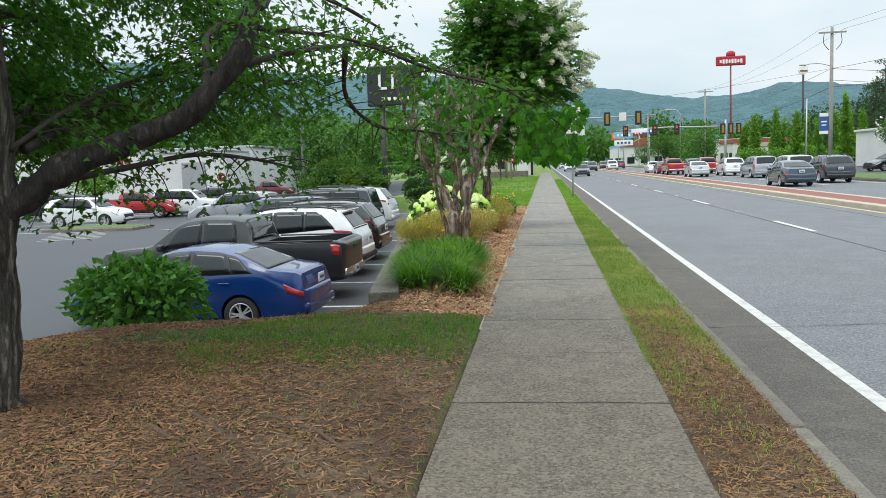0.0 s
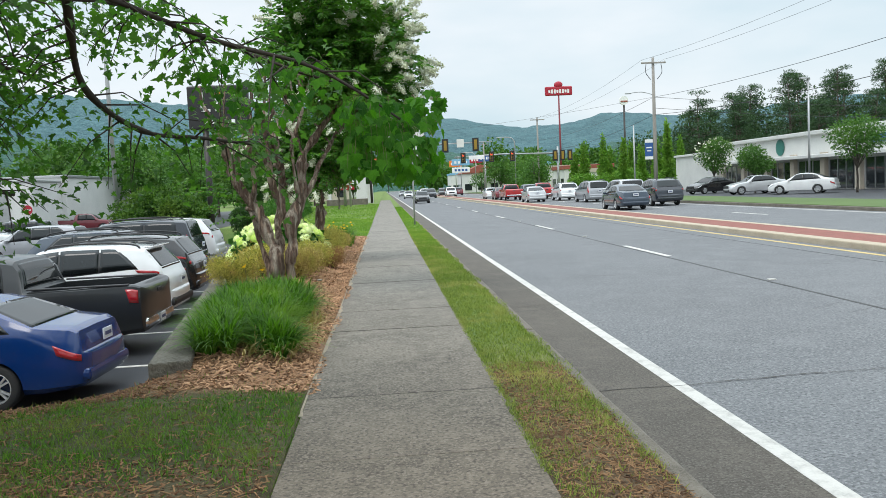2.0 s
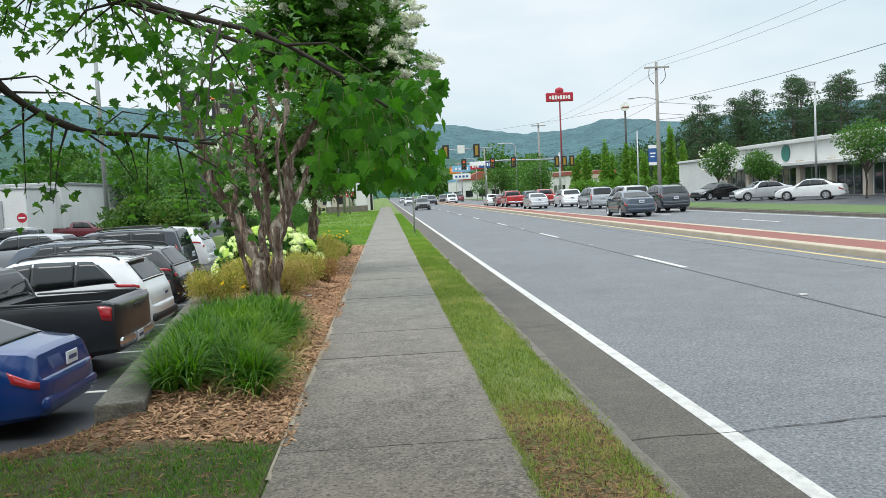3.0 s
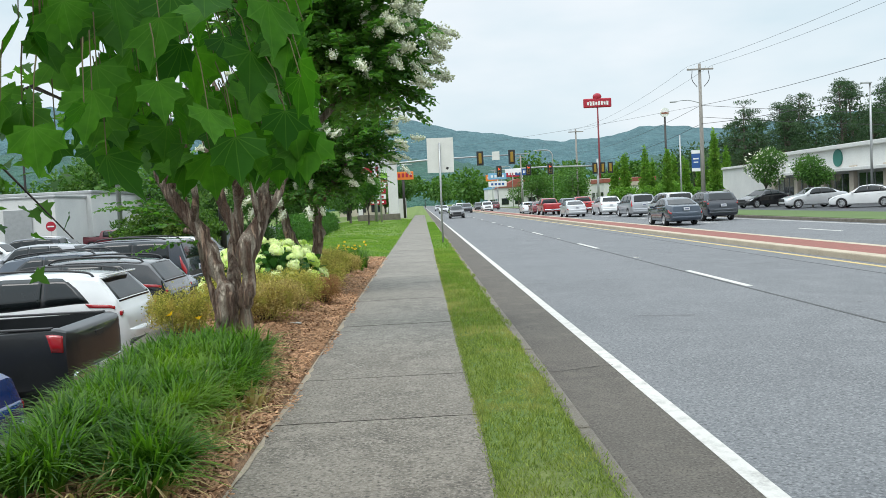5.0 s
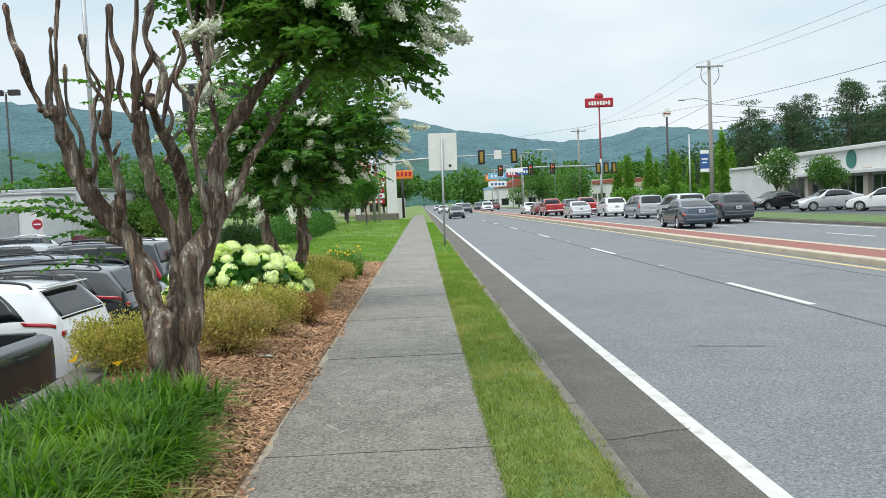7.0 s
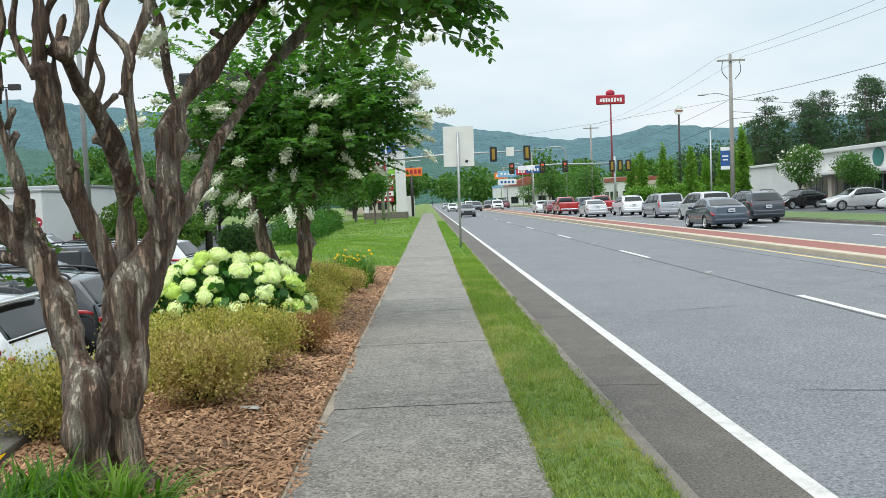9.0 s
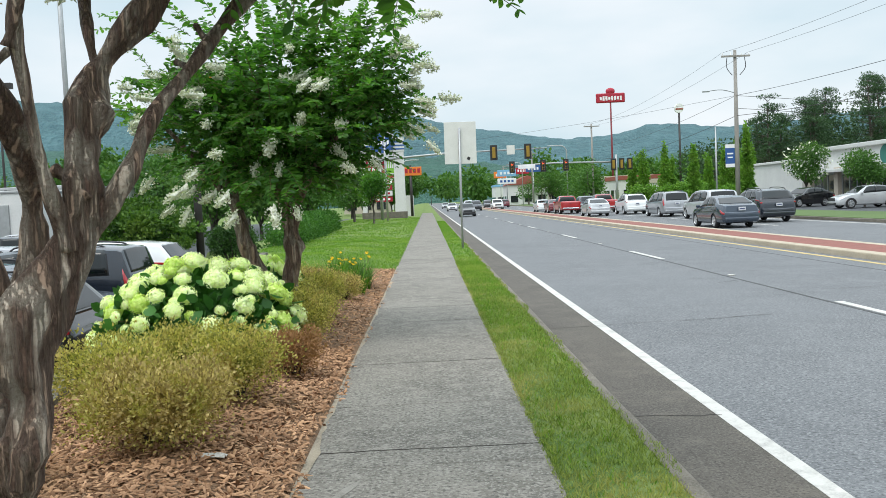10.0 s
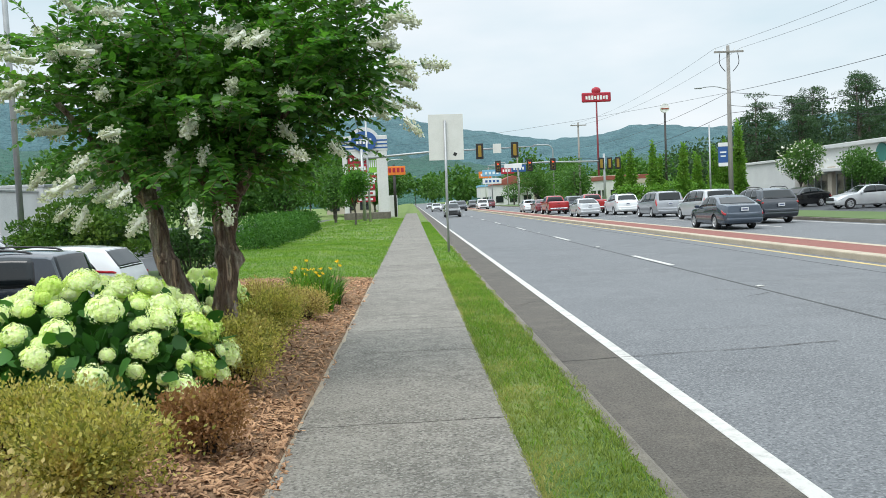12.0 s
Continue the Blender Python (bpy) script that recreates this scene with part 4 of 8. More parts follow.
MAPLE_LIMBS = [
    ([(-3.9, 2.5, 1.4), (-3.5, 2.7, 1.72), (-3.0, 2.95, 1.95), (-2.6, 3.1, 2.15), (-2.3, 3.2, 2.5), (-2.15, 3.3, 3.0), (-1.9, 3.5, 3.6)], .1, .05),
    ([(-2.35, 3.18, 2.45), (-2.0, 3.7, 2.62), (-1.6, 4.6, 2.78), (-1.43, 5.3, 2.78), (-1.0, 5.2, 2.6), (-.6, 4.9, 2.4), (-.35, 4.8, 2.3)], .022, .007),
    ([(-2.2, 3.3, 2.75), (-1.6, 3.9, 2.72), (-1.0, 4.3, 2.5), (-.5, 4.4, 2.36), (-.2, 4.42, 2.2), (.05, 4.42, 2.02)], .017, .006),
    ([(-1.75, 4.3, 2.75), (-1.9, 4.9, 2.35), (-1.7, 5.4, 2.1), (-1.35, 5.7, 2.05), (-1.0, 5.9, 2.0)], .025, .008),
    ([(-3.55, 2.65, 1.65), (-3.3, 3.3, 1.75), (-3.0, 4.0, 1.85), (-2.7, 4.6, 1.8), (-2.5, 5.2, 1.7)], .03, .01),
    ([(-3.7, 2.55, 1.9), (-3.6, 3.4, 2.3), (-3.4, 4.4, 2.6), (-3.2, 5.4, 2.6), (-3.0, 6.2, 2.3)], .024, .008),
    ([(-2.9, 3.0, 2.0), (-2.7, 3.6, 2.3), (-2.6, 4.4, 2.5), (-2.4, 5.2, 2.5)], .035, .01),
    ([(-3.85, 2.4, 2.6), (-4.3, 3.4, 3.0), (-4.6, 4.6, 3.1), (-4.7, 5.8, 2.8)], .06, .014),
    ([(-3.85, 2.3, 3.3), (-3.2, 3.2, 3.7), (-2.6, 4.2, 3.9), (-2.0, 5.2, 3.8), (-1.5, 6.0, 3.5)], .06, .012),
    ([(-3.9, 2.4, 3.0), (-3.6, 3.6, 3.4), (-3.4, 4.8, 3.5), (-3.3, 6.0, 3.3)], .05, .012),
    ([(-3.8, 2.6, 2.0), (-4.1, 3.6, 2.35), (-4.4, 4.7, 2.45), (-4.6, 5.8, 2.3)], .04, .01),
    ([(-3.7, 2.7, 1.9), (-3.7, 3.8, 2.25), (-3.6, 4.8, 2.35), (-3.4, 5.9, 2.15)], .04, .01),
    ([(-2.5, 3.15, 2.3), (-2.8, 3.9, 2.8), (-2.9, 4.9, 3.1), (-2.7, 5.8, 3.1)], .04, .01),
    ([(-2.15, 3.3, 2.9), (-2.2, 4.2, 3.2), (-2.0, 5.0, 3.25), (-1.7, 5.7, 3.1)], .035, .01),
    ([(-4.0, 2.4, 2.2), (-4.5, 3.4, 2.55), (-5.1, 4.6, 2.7), (-5.6, 5.8, 2.5)], .05, .01),
    ([(-3.9, 2.3, 3.4), (-4.5, 3.5, 3.9), (-5.0, 4.8, 4.1), (-5.2, 6.0, 3.9)], .05, .01),
    ([(-3.85, 2.3, 3.6), (-3.8, 3.6, 4.2), (-3.7, 5.0, 4.3), (-3.5, 6.2, 4.1)], .05, .01),
    ([(-3.95, 2.5, 2.1), (-4.6, 3.6, 2.35), (-5.3, 5.0, 2.35), (-6.0, 6.4, 2.1)], .05, .01),
]
twv, twf, leaf_at, leaf_to = [], [], [], []
for i, (pts, r0, r1) in enumerate(MAPLE_LIMBS):
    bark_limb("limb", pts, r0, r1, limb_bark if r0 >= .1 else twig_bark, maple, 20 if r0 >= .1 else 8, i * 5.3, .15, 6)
    line = bend(pts, 6)
    lo = 2 if i not in (0,) else 24
    for j in range(lo, len(line) - 1):
        if i in (1, 2) and j > len(line) - 6:
            continue
        for rep in range({5: 3, 6: 2, 7: 8, 9: 10, 10: 6, 11: 2, 12: 6, 14: 11, 15: 8, 16: 6, 17: 8}.get(i, 1)):
            if rng.random() < (.18 if i in (1, 2) else .62 if i == 8 else .3 if i in (12, 13) else .08):
                continue
            ax = (line[j + 1] - line[j]).normalized()
            d = Vector(rng.normal(size=3))
            d = (d - ax * d.dot(ax) * .6).normalized() + ax * .4
            d.z = d.z * .45 - .12
            ln = rng.uniform(.35, .8)
            mid = line[j] + d * ln * .5
            end = line[j] + d * ln + Vector((0, 0, -.14))
            if end.x > .1 or end.x > -.6 and (end.y < 3.9 or end.z < 2.1):
                continue
            tube([line[j], mid, end], [.008, .005, .002], 4, twv, twf, False)
            for k in range(int(24 * ln / .5)):
                u = .25 + .75 * rng.random()
                p = line[j].lerp(end, u) + Vector(rng.normal(size=3)) * .09
                if p.x > .15 or p.x > -.7 and p.z < 2.05:
                    continue
                leaf_at.append(tuple(p))
                leaf_to.append((d.x + rng.normal() * .7, d.y + rng.normal() * .7, -.5 + rng.normal() * .35))
tagged(link_mesh("twig_growth", twv, twf, twig_bark, maple, True), kind="stuff")
la, lt = np.array(leaf_at), np.array(leaf_to)
scatter("crown", STAR_V, STAR_F, la, frames_of(lt, rng.normal(size=len(la)) * .6), np.stack([rng.uniform(.042, .07, len(la))] * 3, 1), maple_leaf, maple)
# a high crown out of view, added over the walk to shade the pavement's start
high = []
for k in range(46):
    a, q = k * 2.4, math.sqrt((k + .5) / 46)
    high.append(((-3.2 + 5.4 * q * math.cos(a), 2.3 + 4.2 * q * math.sin(a), 6.2 - 1.3 * q * q + rng.uniform(-.3, 1.0)), (1.1, 1.1, .6)))
    bark_limb("limb", [(-3.8, 2.2, 4.4), (-3.5 + 2.4 * q * math.cos(a), 2.25 + 2.0 * q * math.sin(a), 5.4), high[-1][0]], .035, .01, twig_bark, maple, 6, k, .1, 3) if k % 3 == 0 else None
foliage_blob("high_crown", high, 8000, .11, maple_leaf, maple, STAR_V, STAR_F, shell=.9)

# the hanging spray of large leaves close to the pavement: every leaf on its own
near_meshes = []
for k in range(4):
    me = bpy.data.meshes.new("leaf")
    v = [(x * (1 + .1 * math.sin(k + y * 3)), y, z * (1 + k * .4) - .16 * y * y * (k % 2 + .4)) for x, y, z in MAPLE_V]
    me.from_pydata(v, [], MAPLE_F)
    me.materials.append(maple_leaf_near)
    me.polygons.foreach_set("use_smooth", [True] * len(me.polygons))
    near_meshes.append(me)
stems_v, stems_f = [], []
for k in range(350):
    if k < 290:
        tip = Vector((rng.uniform(-.3, .33), rng.uniform(4.2, 5.0), 0))
        low = 1.66 + .16 * abs(noise.noise((tip.x * 5, tip.y * 3, 2))) + .1 * abs(tip.x - .1)
        tip.z = low + .46 * rng.random() ** 1.1
        tip.x = min(tip.x, .415 - .02 * rng.random() - .36 * (tip.y - 3.98))
        base = Vector((tip.x * .6 - .05, 4.42 + .3 * (tip.y - 4.42), 2.24 - .2 * tip.x)).lerp(tip, .8)
    else:
        tip = Vector((rng.uniform(-1.1, -.3), rng.uniform(4.3, 5.1), rng.uniform(2.08, 2.45)))
        base = tip + Vector((rng.normal() * .05, rng.normal() * .05, .05))
    tube([base, base.lerp(tip, .5) + Vector((0, 0, .02)), tip], [.0013, .0011, .0009], 4, stems_v, stems_f, False)
    out = Vector((rng.normal() * .35, rng.normal() * .4 - .3, -.9))
    ob = new("leaf", near_meshes[k % 4])
    ob.parent = maple
    q = Matrix([list(r) for r in frames_of(np.array([out[:]]), np.array([(math.pi / 2 if abs(out.normalized().z) > .95 else 0) + rng.normal() * .45]))[0]]).to_4x4()
    ob.matrix_basis = Matrix.Translation(tip) @ q @ Matrix.Scale(rng.uniform(.06, .1), 4)
tagged(link_mesh("stalk_growth", stems_v, stems_f, shoot_bark, maple, True), kind="stuff")


# ---- shrubs of the bed ----
def shrub(at, rad, high, material, label, count, size, sprig=0.0):
    ob = thing("spirea_shrub", at, label, "shrub", "low shrubs in the mulch bed")
    lumps = [((0, 0, high * .5), (rad * .9, rad * .9, high * .5))]
    for k in range(7):
        a, q = rng.uniform(0, 6.28), rng.uniform(.3, .75)
        lumps.append(((rad * q * math.cos(a), rad * q * math.sin(a), high * rng.uniform(.4, .75)), (rad * .42, rad * .42, high * .33)))
    foliage_blob("foliage", lumps, int(count * 2.2), size * .82, material, ob, shell=.7, hang=-.5, ragged=.9)
    v, f = [], []
    for k in range(26):
        a, q = rng.uniform(0, 6.28), rng.uniform(.4, 1.0)
        tube([(0.04 * math.cos(a), .04 * math.sin(a), -.05), (rad * .5 * q * math.cos(a), rad * .5 * q * math.sin(a), high * .5), (rad * .85 * q * math.cos(a), rad * .85 * q * math.sin(a), high * (.95 - .35 * q))], [.006, .004, .0015], 4, v, f, False)
    link_mesh("stem_growth", v, f, twig_bark, ob)
    return ob


for x, y, r, h, m, lab, n in (
    (-1.7, 13.75, .5, .52, spirea_tan, "rounded tan and olive spirea shrub in bark mulch", 7500),
    (-1.5, 14.95, .46, .55, spirea_green, "yellow-green spirea shrub beside hydrangeas", 6000),
    (-2.35, 14.75, .5, .62, spirea_green, "yellow-green spirea shrub by the wall", 6500),
    (-2.15, 15.6, .42, .5, spirea_green, "low yellow-green spirea shrub before hydrangeas", 4500),
    (-1.22, 15.98, .3, .4, spirea_rust, "small rusty brown spirea shrub in bark mulch", 3800),
    (-2.58, 13.05, .42, .55, spirea_green, "yellow-green spirea shrub beside a pruned trunk", 5500),
    (-1.38, 17.75, .4, .58, spirea_green, "yellow-green spirea shrub under a crape myrtle", 5000),
    (-1.45, 19.4, .42, .6, spirea_green, "olive spirea shrub under a crape myrtle", 4500),
    (-1.6, 20.7, .45, .55, spirea_tan, "tan and olive spirea shrub near the lawn", 4500),
    (-2.4, 20.2, .5, .55, spirea_green, "yellow-green spirea shrub behind hydrangeas", 4000),
    (-1.35, 21.8, .36, .42, spirea_tan, "small tan spirea shrub near the lawn", 3000),
):
    shrub((x, y, float(ground_h(x, y))), r, h, m, lab, n, .034)

hyd = thing("hydrangea", (-2.4, 17.35, float(ground_h(-2.4, 17.35)) - .02), "large hydrangea mound with cream and lime flower heads", "shrub")
foliage_blob("foliage", [((0, 0, .4), (.95, 1.15, .46)), ((.3, -.5, .3), (.5, .55, .36)), ((-.4, .3, .4), (.6, .7, .4))], 1900, .15, hydrangea_leaf, hyd, [(x * 1.35, y, z) for x, y, z in OVAL_V], OVAL_F, shell=.5, hang=.25)
v, f = [], []
for k in range(34):
    a, q = rng.uniform(0, 6.28), rng.uniform(.3, 1)
    tube([(0, 0, -.05), (.45 * q * math.cos(a), .55 * q * math.sin(a), .35), (.9 * q * math.cos(a), 1.1 * q * math.sin(a), .85 - .4 * q)], [.008, .006, .004], 5, v, f, False)
link_mesh("stem_growth", v, f, shoot_bark, hyd)
heads = []
for k in range(5):
    n = 560
    d = unit(n)
    d[:, 2] = np.abs(d[:, 2]) * 1.0 - .25 * (rng.random(n) < .4)
    lump = 1 + .1 * np.sin(d[:, 0] * 7 + k) * np.sin(d[:, 1] * 6)
    p = d * np.array([1, 1, .75]) * lump[:, None] * rng.uniform(.86, 1.08, (n, 1))
    d = d + unit(n) * .3
    d /= np.linalg.norm(d, axis=1, keepdims=True)
    petal = lime_petal if k == 1 else hydrangea_petal
    o = scatter("flower_head", [(-.5, -.5, .1), (.5, -.5, .1), (.5, .5, .1), (-.5, .5, .1), (0, 0, -.06)], [(0, 1, 4), (1, 2, 4), (2, 3, 4), (3, 0, 4)], p,
                np.stack([np.cross(np.cross(d, [0.3, 1, .2]), d), np.cross(d, [0.3, 1, .2]), d], 2), rng.uniform(.12, .2, n), petal)
    core = bmesh.new()
    bmesh.ops.create_icosphere(core, subdivisions=2, radius=.8, matrix=Matrix.Diagonal((1, 1, .72, 1)))
    core.from_mesh(o.data)
    me = bpy.data.meshes.new("flower_head")
    core.to_mesh(me)
    core.free()
    me.materials.append(petal)
    bpy.data.objects.remove(o)
    heads.append(me)
placed = []
tries = 0
while len(placed) < 135 and tries < 9000:
    tries += 1
    d = unit(1)[0]
    if d[2] < .02:
        continue
    p = Vector((d[0] * 1.0, d[1] * 1.15, .16 + d[2] * .76)) * rng.uniform(.97, 1.09)
    r = rng.choice((.055, .085, .105, .12)) * rng.uniform(.9, 1.1)
    if any((p - q).length < (r + s) * .84 for q, s in placed):
        continue
    placed.append((p, r))
    ob = new("flower_head", heads[len(placed) % 5])
    ob.parent = hyd
    tilt = Vector((d[0], d[1], max(.35, d[2]))).to_track_quat("Z", "Y").to_matrix().to_4x4()
    ob.matrix_basis = Matrix.Translation(p) @ tilt @ Matrix.Scale(r, 4)
hyd = tagged(copy_thing(hyd, pose(-2.2, 19.7, 0.1, 0, 0, 140) @ Matrix.Diagonal((.55, .55, .85, 1))), "hydrangea with cream flower heads behind a crape myrtle", "shrub")

# ---- strappy daylilies ----
def strap_blades(name, cx, cy, sx, sy, count, high, material, parent, lean=.5, drift=0.0, along_wall=False):
    verts, faces = [], []
    clumps = [(cx + rng.uniform(-sx, sx), cy + rng.uniform(-sy, sy)) for _ in range(max(40, count // 55))]
    if along_wall:
        clumps = lily_clumps(len(clumps))
    for k in range(count):
        bx, by = clumps[k % len(clumps)]
        a = rng.uniform(0, 6.28)
        bx += drift * (by - cy)
        bx, by = bx + .05 * math.cos(a), by + .05 * math.sin(a)
        bz = float(ground_h(bx, by)) - .02
        ln, out, wd = high * rng.uniform(.75, 1.35), lean * rng.uniform(.25, 1.2), rng.uniform(.006, .012)
        a += rng.normal() * .4
        ca, sa = math.cos(a), math.sin(a)
        first = len(verts)
        for i in range(6):
            u = i / 5
            h = ln * (u - .42 * out * 1.4 * u ** 2.6)
            o = ln * out * u ** 1.8
            w = wd * (1 - u ** 2) + .0012
            verts += [(bx + ca * o - sa * w, by + sa * o + ca * w, bz + h), (bx + ca * o + sa * w, by + sa * o - ca * w, bz + h)]
        for i in range(5):
            b = first + 2 * i
            faces.append((b, b + 1, b + 3, b + 2))
    return link_mesh(name, verts, faces, material, parent)


def lily_clumps(n):
    """Crowns of the daylilies: from the wall's coping to the mulch by the pavement, loose at the near end."""
    out = []
    while len(out) < n:
        y, u = rng.uniform(7.05, 11.35), rng.random()
        if y < 8.1 and not (u < .38 or (.62 < u and y > 7.35)):
            continue
        left, right = float(wall_x(y)) + .3, -1.17 - .08 * math.sin(y * 3.1) - .12 * smooth01(10.0, 11.4, y)
        out.append((left + (right - left) * u, y))
    return out


lily = tagged(strap_blades("daylily_bed", -1.5, 9.05, .38, 2.0, 11500, .36, lily_blade, None, 1.0, 0, True), "dense bed of strappy green daylilies", "plant", kind="stuff")
strap_blades("dry_foliage", -1.25, 8.8, .3, 1.7, 420, .26, straw_blade, lily, 1.3)["label"] = "dry straw-coloured blades"
yl = tagged(strap_blades("daylily_clump", -1.45, 23.6, .35, .9, 1300, .5, lily_blade, None, .7), "daylily clump with yellow flowers by the lawn", "plant", kind="stuff")


def lily_flower(at, parent):
    v, f = [], []
    for k in range(6):
        a = k * 1.047
        c, s = math.cos(a), math.sin(a)
        b = len(v)
        v += [(0, 0, 0), (.03 * c - .014 * s, .03 * s + .014 * c, .04), (.06 * c, .06 * s, .045), (.03 * c + .014 * s, .03 * s - .014 * c, .04)]
        f.append((b, b + 1, b + 2, b + 3))
    ob = link_mesh("yellow_flower", v, f, lily_petal, parent, label="yellow-orange daylily flower")
    ob.matrix_basis = pose(*at, rng.uniform(-40, 40), rng.uniform(-40, 40), rng.uniform(0, 360)) @ Matrix.Scale(.7, 4)
    sv, sf = tube([(at[0] + .03, at[1] + .02, at[2] - .55), (at[0], at[1], at[2])], [.004, .003], 4)
    link_mesh("flower_stalk", sv, sf, shoot_bark, parent)


for x, y, z in ((-2.0, 10.75, .66), (-1.8, 10.95, .58)):
    lily_flower((x, y, z), lily)
for k in range(16):
    lily_flower((-1.45 + rng.uniform(-.35, .35), 23.6 + rng.uniform(-.9, .9), .62 + rng.uniform(-.08, .08)), yl)


def clipped(name, at, radii, material, label, category, count, size, group="", stem=True):
    ob = thing(name, at, label, category, group)
    lumps = [((0, 0, radii[2]), tuple(r * .85 for r in radii))]
    for k in range(9):
        d = unit(1)[0]
        d[2] = abs(d[2])
        lumps.append(((d[0] * radii[0] * .55, d[1] * radii[1] * .55, radii[2] * (1 + d[2] * .5)), tuple(r * .5 for r in radii)))
    foliage_blob("foliage", lumps, count, size, material, ob, shell=.4)
    v, f = [], []
    for k in range(8):
        a = k * .8
        tube([(.05 * math.cos(a), .05 * math.sin(a), -.1), (radii[0] * .4 * math.cos(a), radii[1] * .4 * math.sin(a), radii[2]), (radii[0] * .7 * math.cos(a), radii[1] * .7 * math.sin(a), radii[2] * 1.4)], [.03, .02, .008], 5, v, f, False)
    link_mesh("branchwork", v, f, twig_bark, ob)
    return ob


clipped("evergreen_shrub", (-5.3, 31.0, -.1), (.75, .8, .72), box_leaf, "dark green rounded evergreen shrub beside the parked cars", "shrub", 6000, .075)
clipped("broadleaf_shrub", (-6.0, 8.55, -1.0), (1.15, .75, .78), hedge_leaf, "leafy dark green shrub half hiding a blue sedan", "shrub", 2600, .15)
island_tree = thing("rounded_small_tree", (-10.0, 37.0, -.6), "wide low tree in layered green tufts on a traffic island", "tree")
tufts, iv, jf = [], [], []
for k in range(64):
    d = unit(1)[0]
    d[2] = abs(d[2]) * 1.1 - .12
    q = rng.uniform(.66, .98)
    c = (d[0] * 2.35 * q, d[1] * 2.2 * q, 1.25 + d[2] * 1.55 * q)
    tufts.append((c, (.56, .56, .2)))
    if k % 3 == 0:
        tube([(0, 0, .1), (c[0] * .45, c[1] * .45, c[2] * .6), c], [.06, .035, .012], 5, iv, jf, False)
foliage_blob("foliage", tufts, 15000, .13, island_leaf, island_tree, shell=.6, hang=-.3)
# darker leaf colour inside paints the shade between and under the tufts
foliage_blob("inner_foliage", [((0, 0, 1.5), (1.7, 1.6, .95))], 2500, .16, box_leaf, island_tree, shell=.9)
link_mesh("branchwork", iv, jf, twig_bark, island_tree)
hedge = thing("clipped_hedge", (0, 0, 0), "clipped dark green hedge along the lawn", "hedge")
hb = [((-5.75 - .035 * (y - 41), y, z), (.85, 1.5, .62)) for z in (.25, .8) for y in np.arange(41.5, 63, 1.3)]
foliage_blob("foliage", hb, 34000, .1, hedge_leaf, hedge, shell=.3)
hv, hf = [], []
for y in np.arange(42, 63, .8):
    tube([(-5.75 - .035 * (y - 41), y, -.15), (-5.8 - .035 * (y - 41), y + .1, .5)], [.03, .015], 5, hv, hf, False)
link_mesh("stem_growth", hv, hf, twig_bark, hedge)


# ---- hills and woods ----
# distance haze is painted into both ridge colours, strongest in the far one
hill_far = surf("haze_tinted_wooded_ridge", (0.075, 0.16, 0.18), (0.05, 0.115, 0.135), (0.11, 0.21, 0.215), rough=1.0, big=0.014, fine=0.07, bump=0.9, bdist=12.0, spread=(0.42, 0.58))
hill_mid = surf("haze_tinted_wooded_slope", (0.045, 0.13, 0.1), (0.032, 0.095, 0.078), (0.07, 0.165, 0.115), rough=1.0, big=0.02, fine=0.1, bump=1.0, bdist=9.0, spread=(0.42, 0.58))


def ridge(name, dist, table, material, label, depth, rough):
    az = np.linspace(-75, 75, 420)
    top = np.interp(az, [t[0] for t in table], [t[1] for t in table])
    verts, faces = [], []
    rows = 7
    for j in range(rows):
        k = j / (rows - 1)
        for a, e in zip(az, top):
            d = dist + depth * k
            h = (dist + depth) * math.tan(radians(e)) * (1 - (1 - k) ** 1.7)
            p = Vector((math.sin(radians(a)) * d, math.cos(radians(a)) * d, 0))
            h += rough * k * (noise.noise(p * .012) + .6 * noise.noise(p * .04) + .5 * noise.noise(p * .11) + .35 * noise.noise(p * .3))
            verts.append((p.x, p.y, h - (30 if j == 0 else 0)))
    w = len(az)
    for j in range(rows - 1):
        for i in range(w - 1):
            faces.append((j * w + i, j * w + i + 1, (j + 1) * w + i + 1, (j + 1) * w + i))
    return tagged(link_mesh(name, verts, faces, material, None, True), label, "hill", kind="structure")


ridge("far_ridge", 2300, [(-75, 7), (-40, 7.3), (-26, 7.4), (-19, 6.8), (-14, 6.4), (-1, 6.0), (2.6, 5.1), (6.5, 4.5), (9, 4.0), (10.8, 3.9), (13.5, 4.2), (15.4, 4.55), (17, 4.5), (20.5, 4.0), (26, 4.3), (40, 5), (75, 5)], hill_far, "wooded mountain ridge, its colour tinted blue-green for haze", 900, 11)
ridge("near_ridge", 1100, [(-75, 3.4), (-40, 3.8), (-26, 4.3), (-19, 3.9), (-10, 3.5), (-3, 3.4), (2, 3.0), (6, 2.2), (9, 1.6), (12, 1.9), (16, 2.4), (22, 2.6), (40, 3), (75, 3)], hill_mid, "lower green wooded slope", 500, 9)


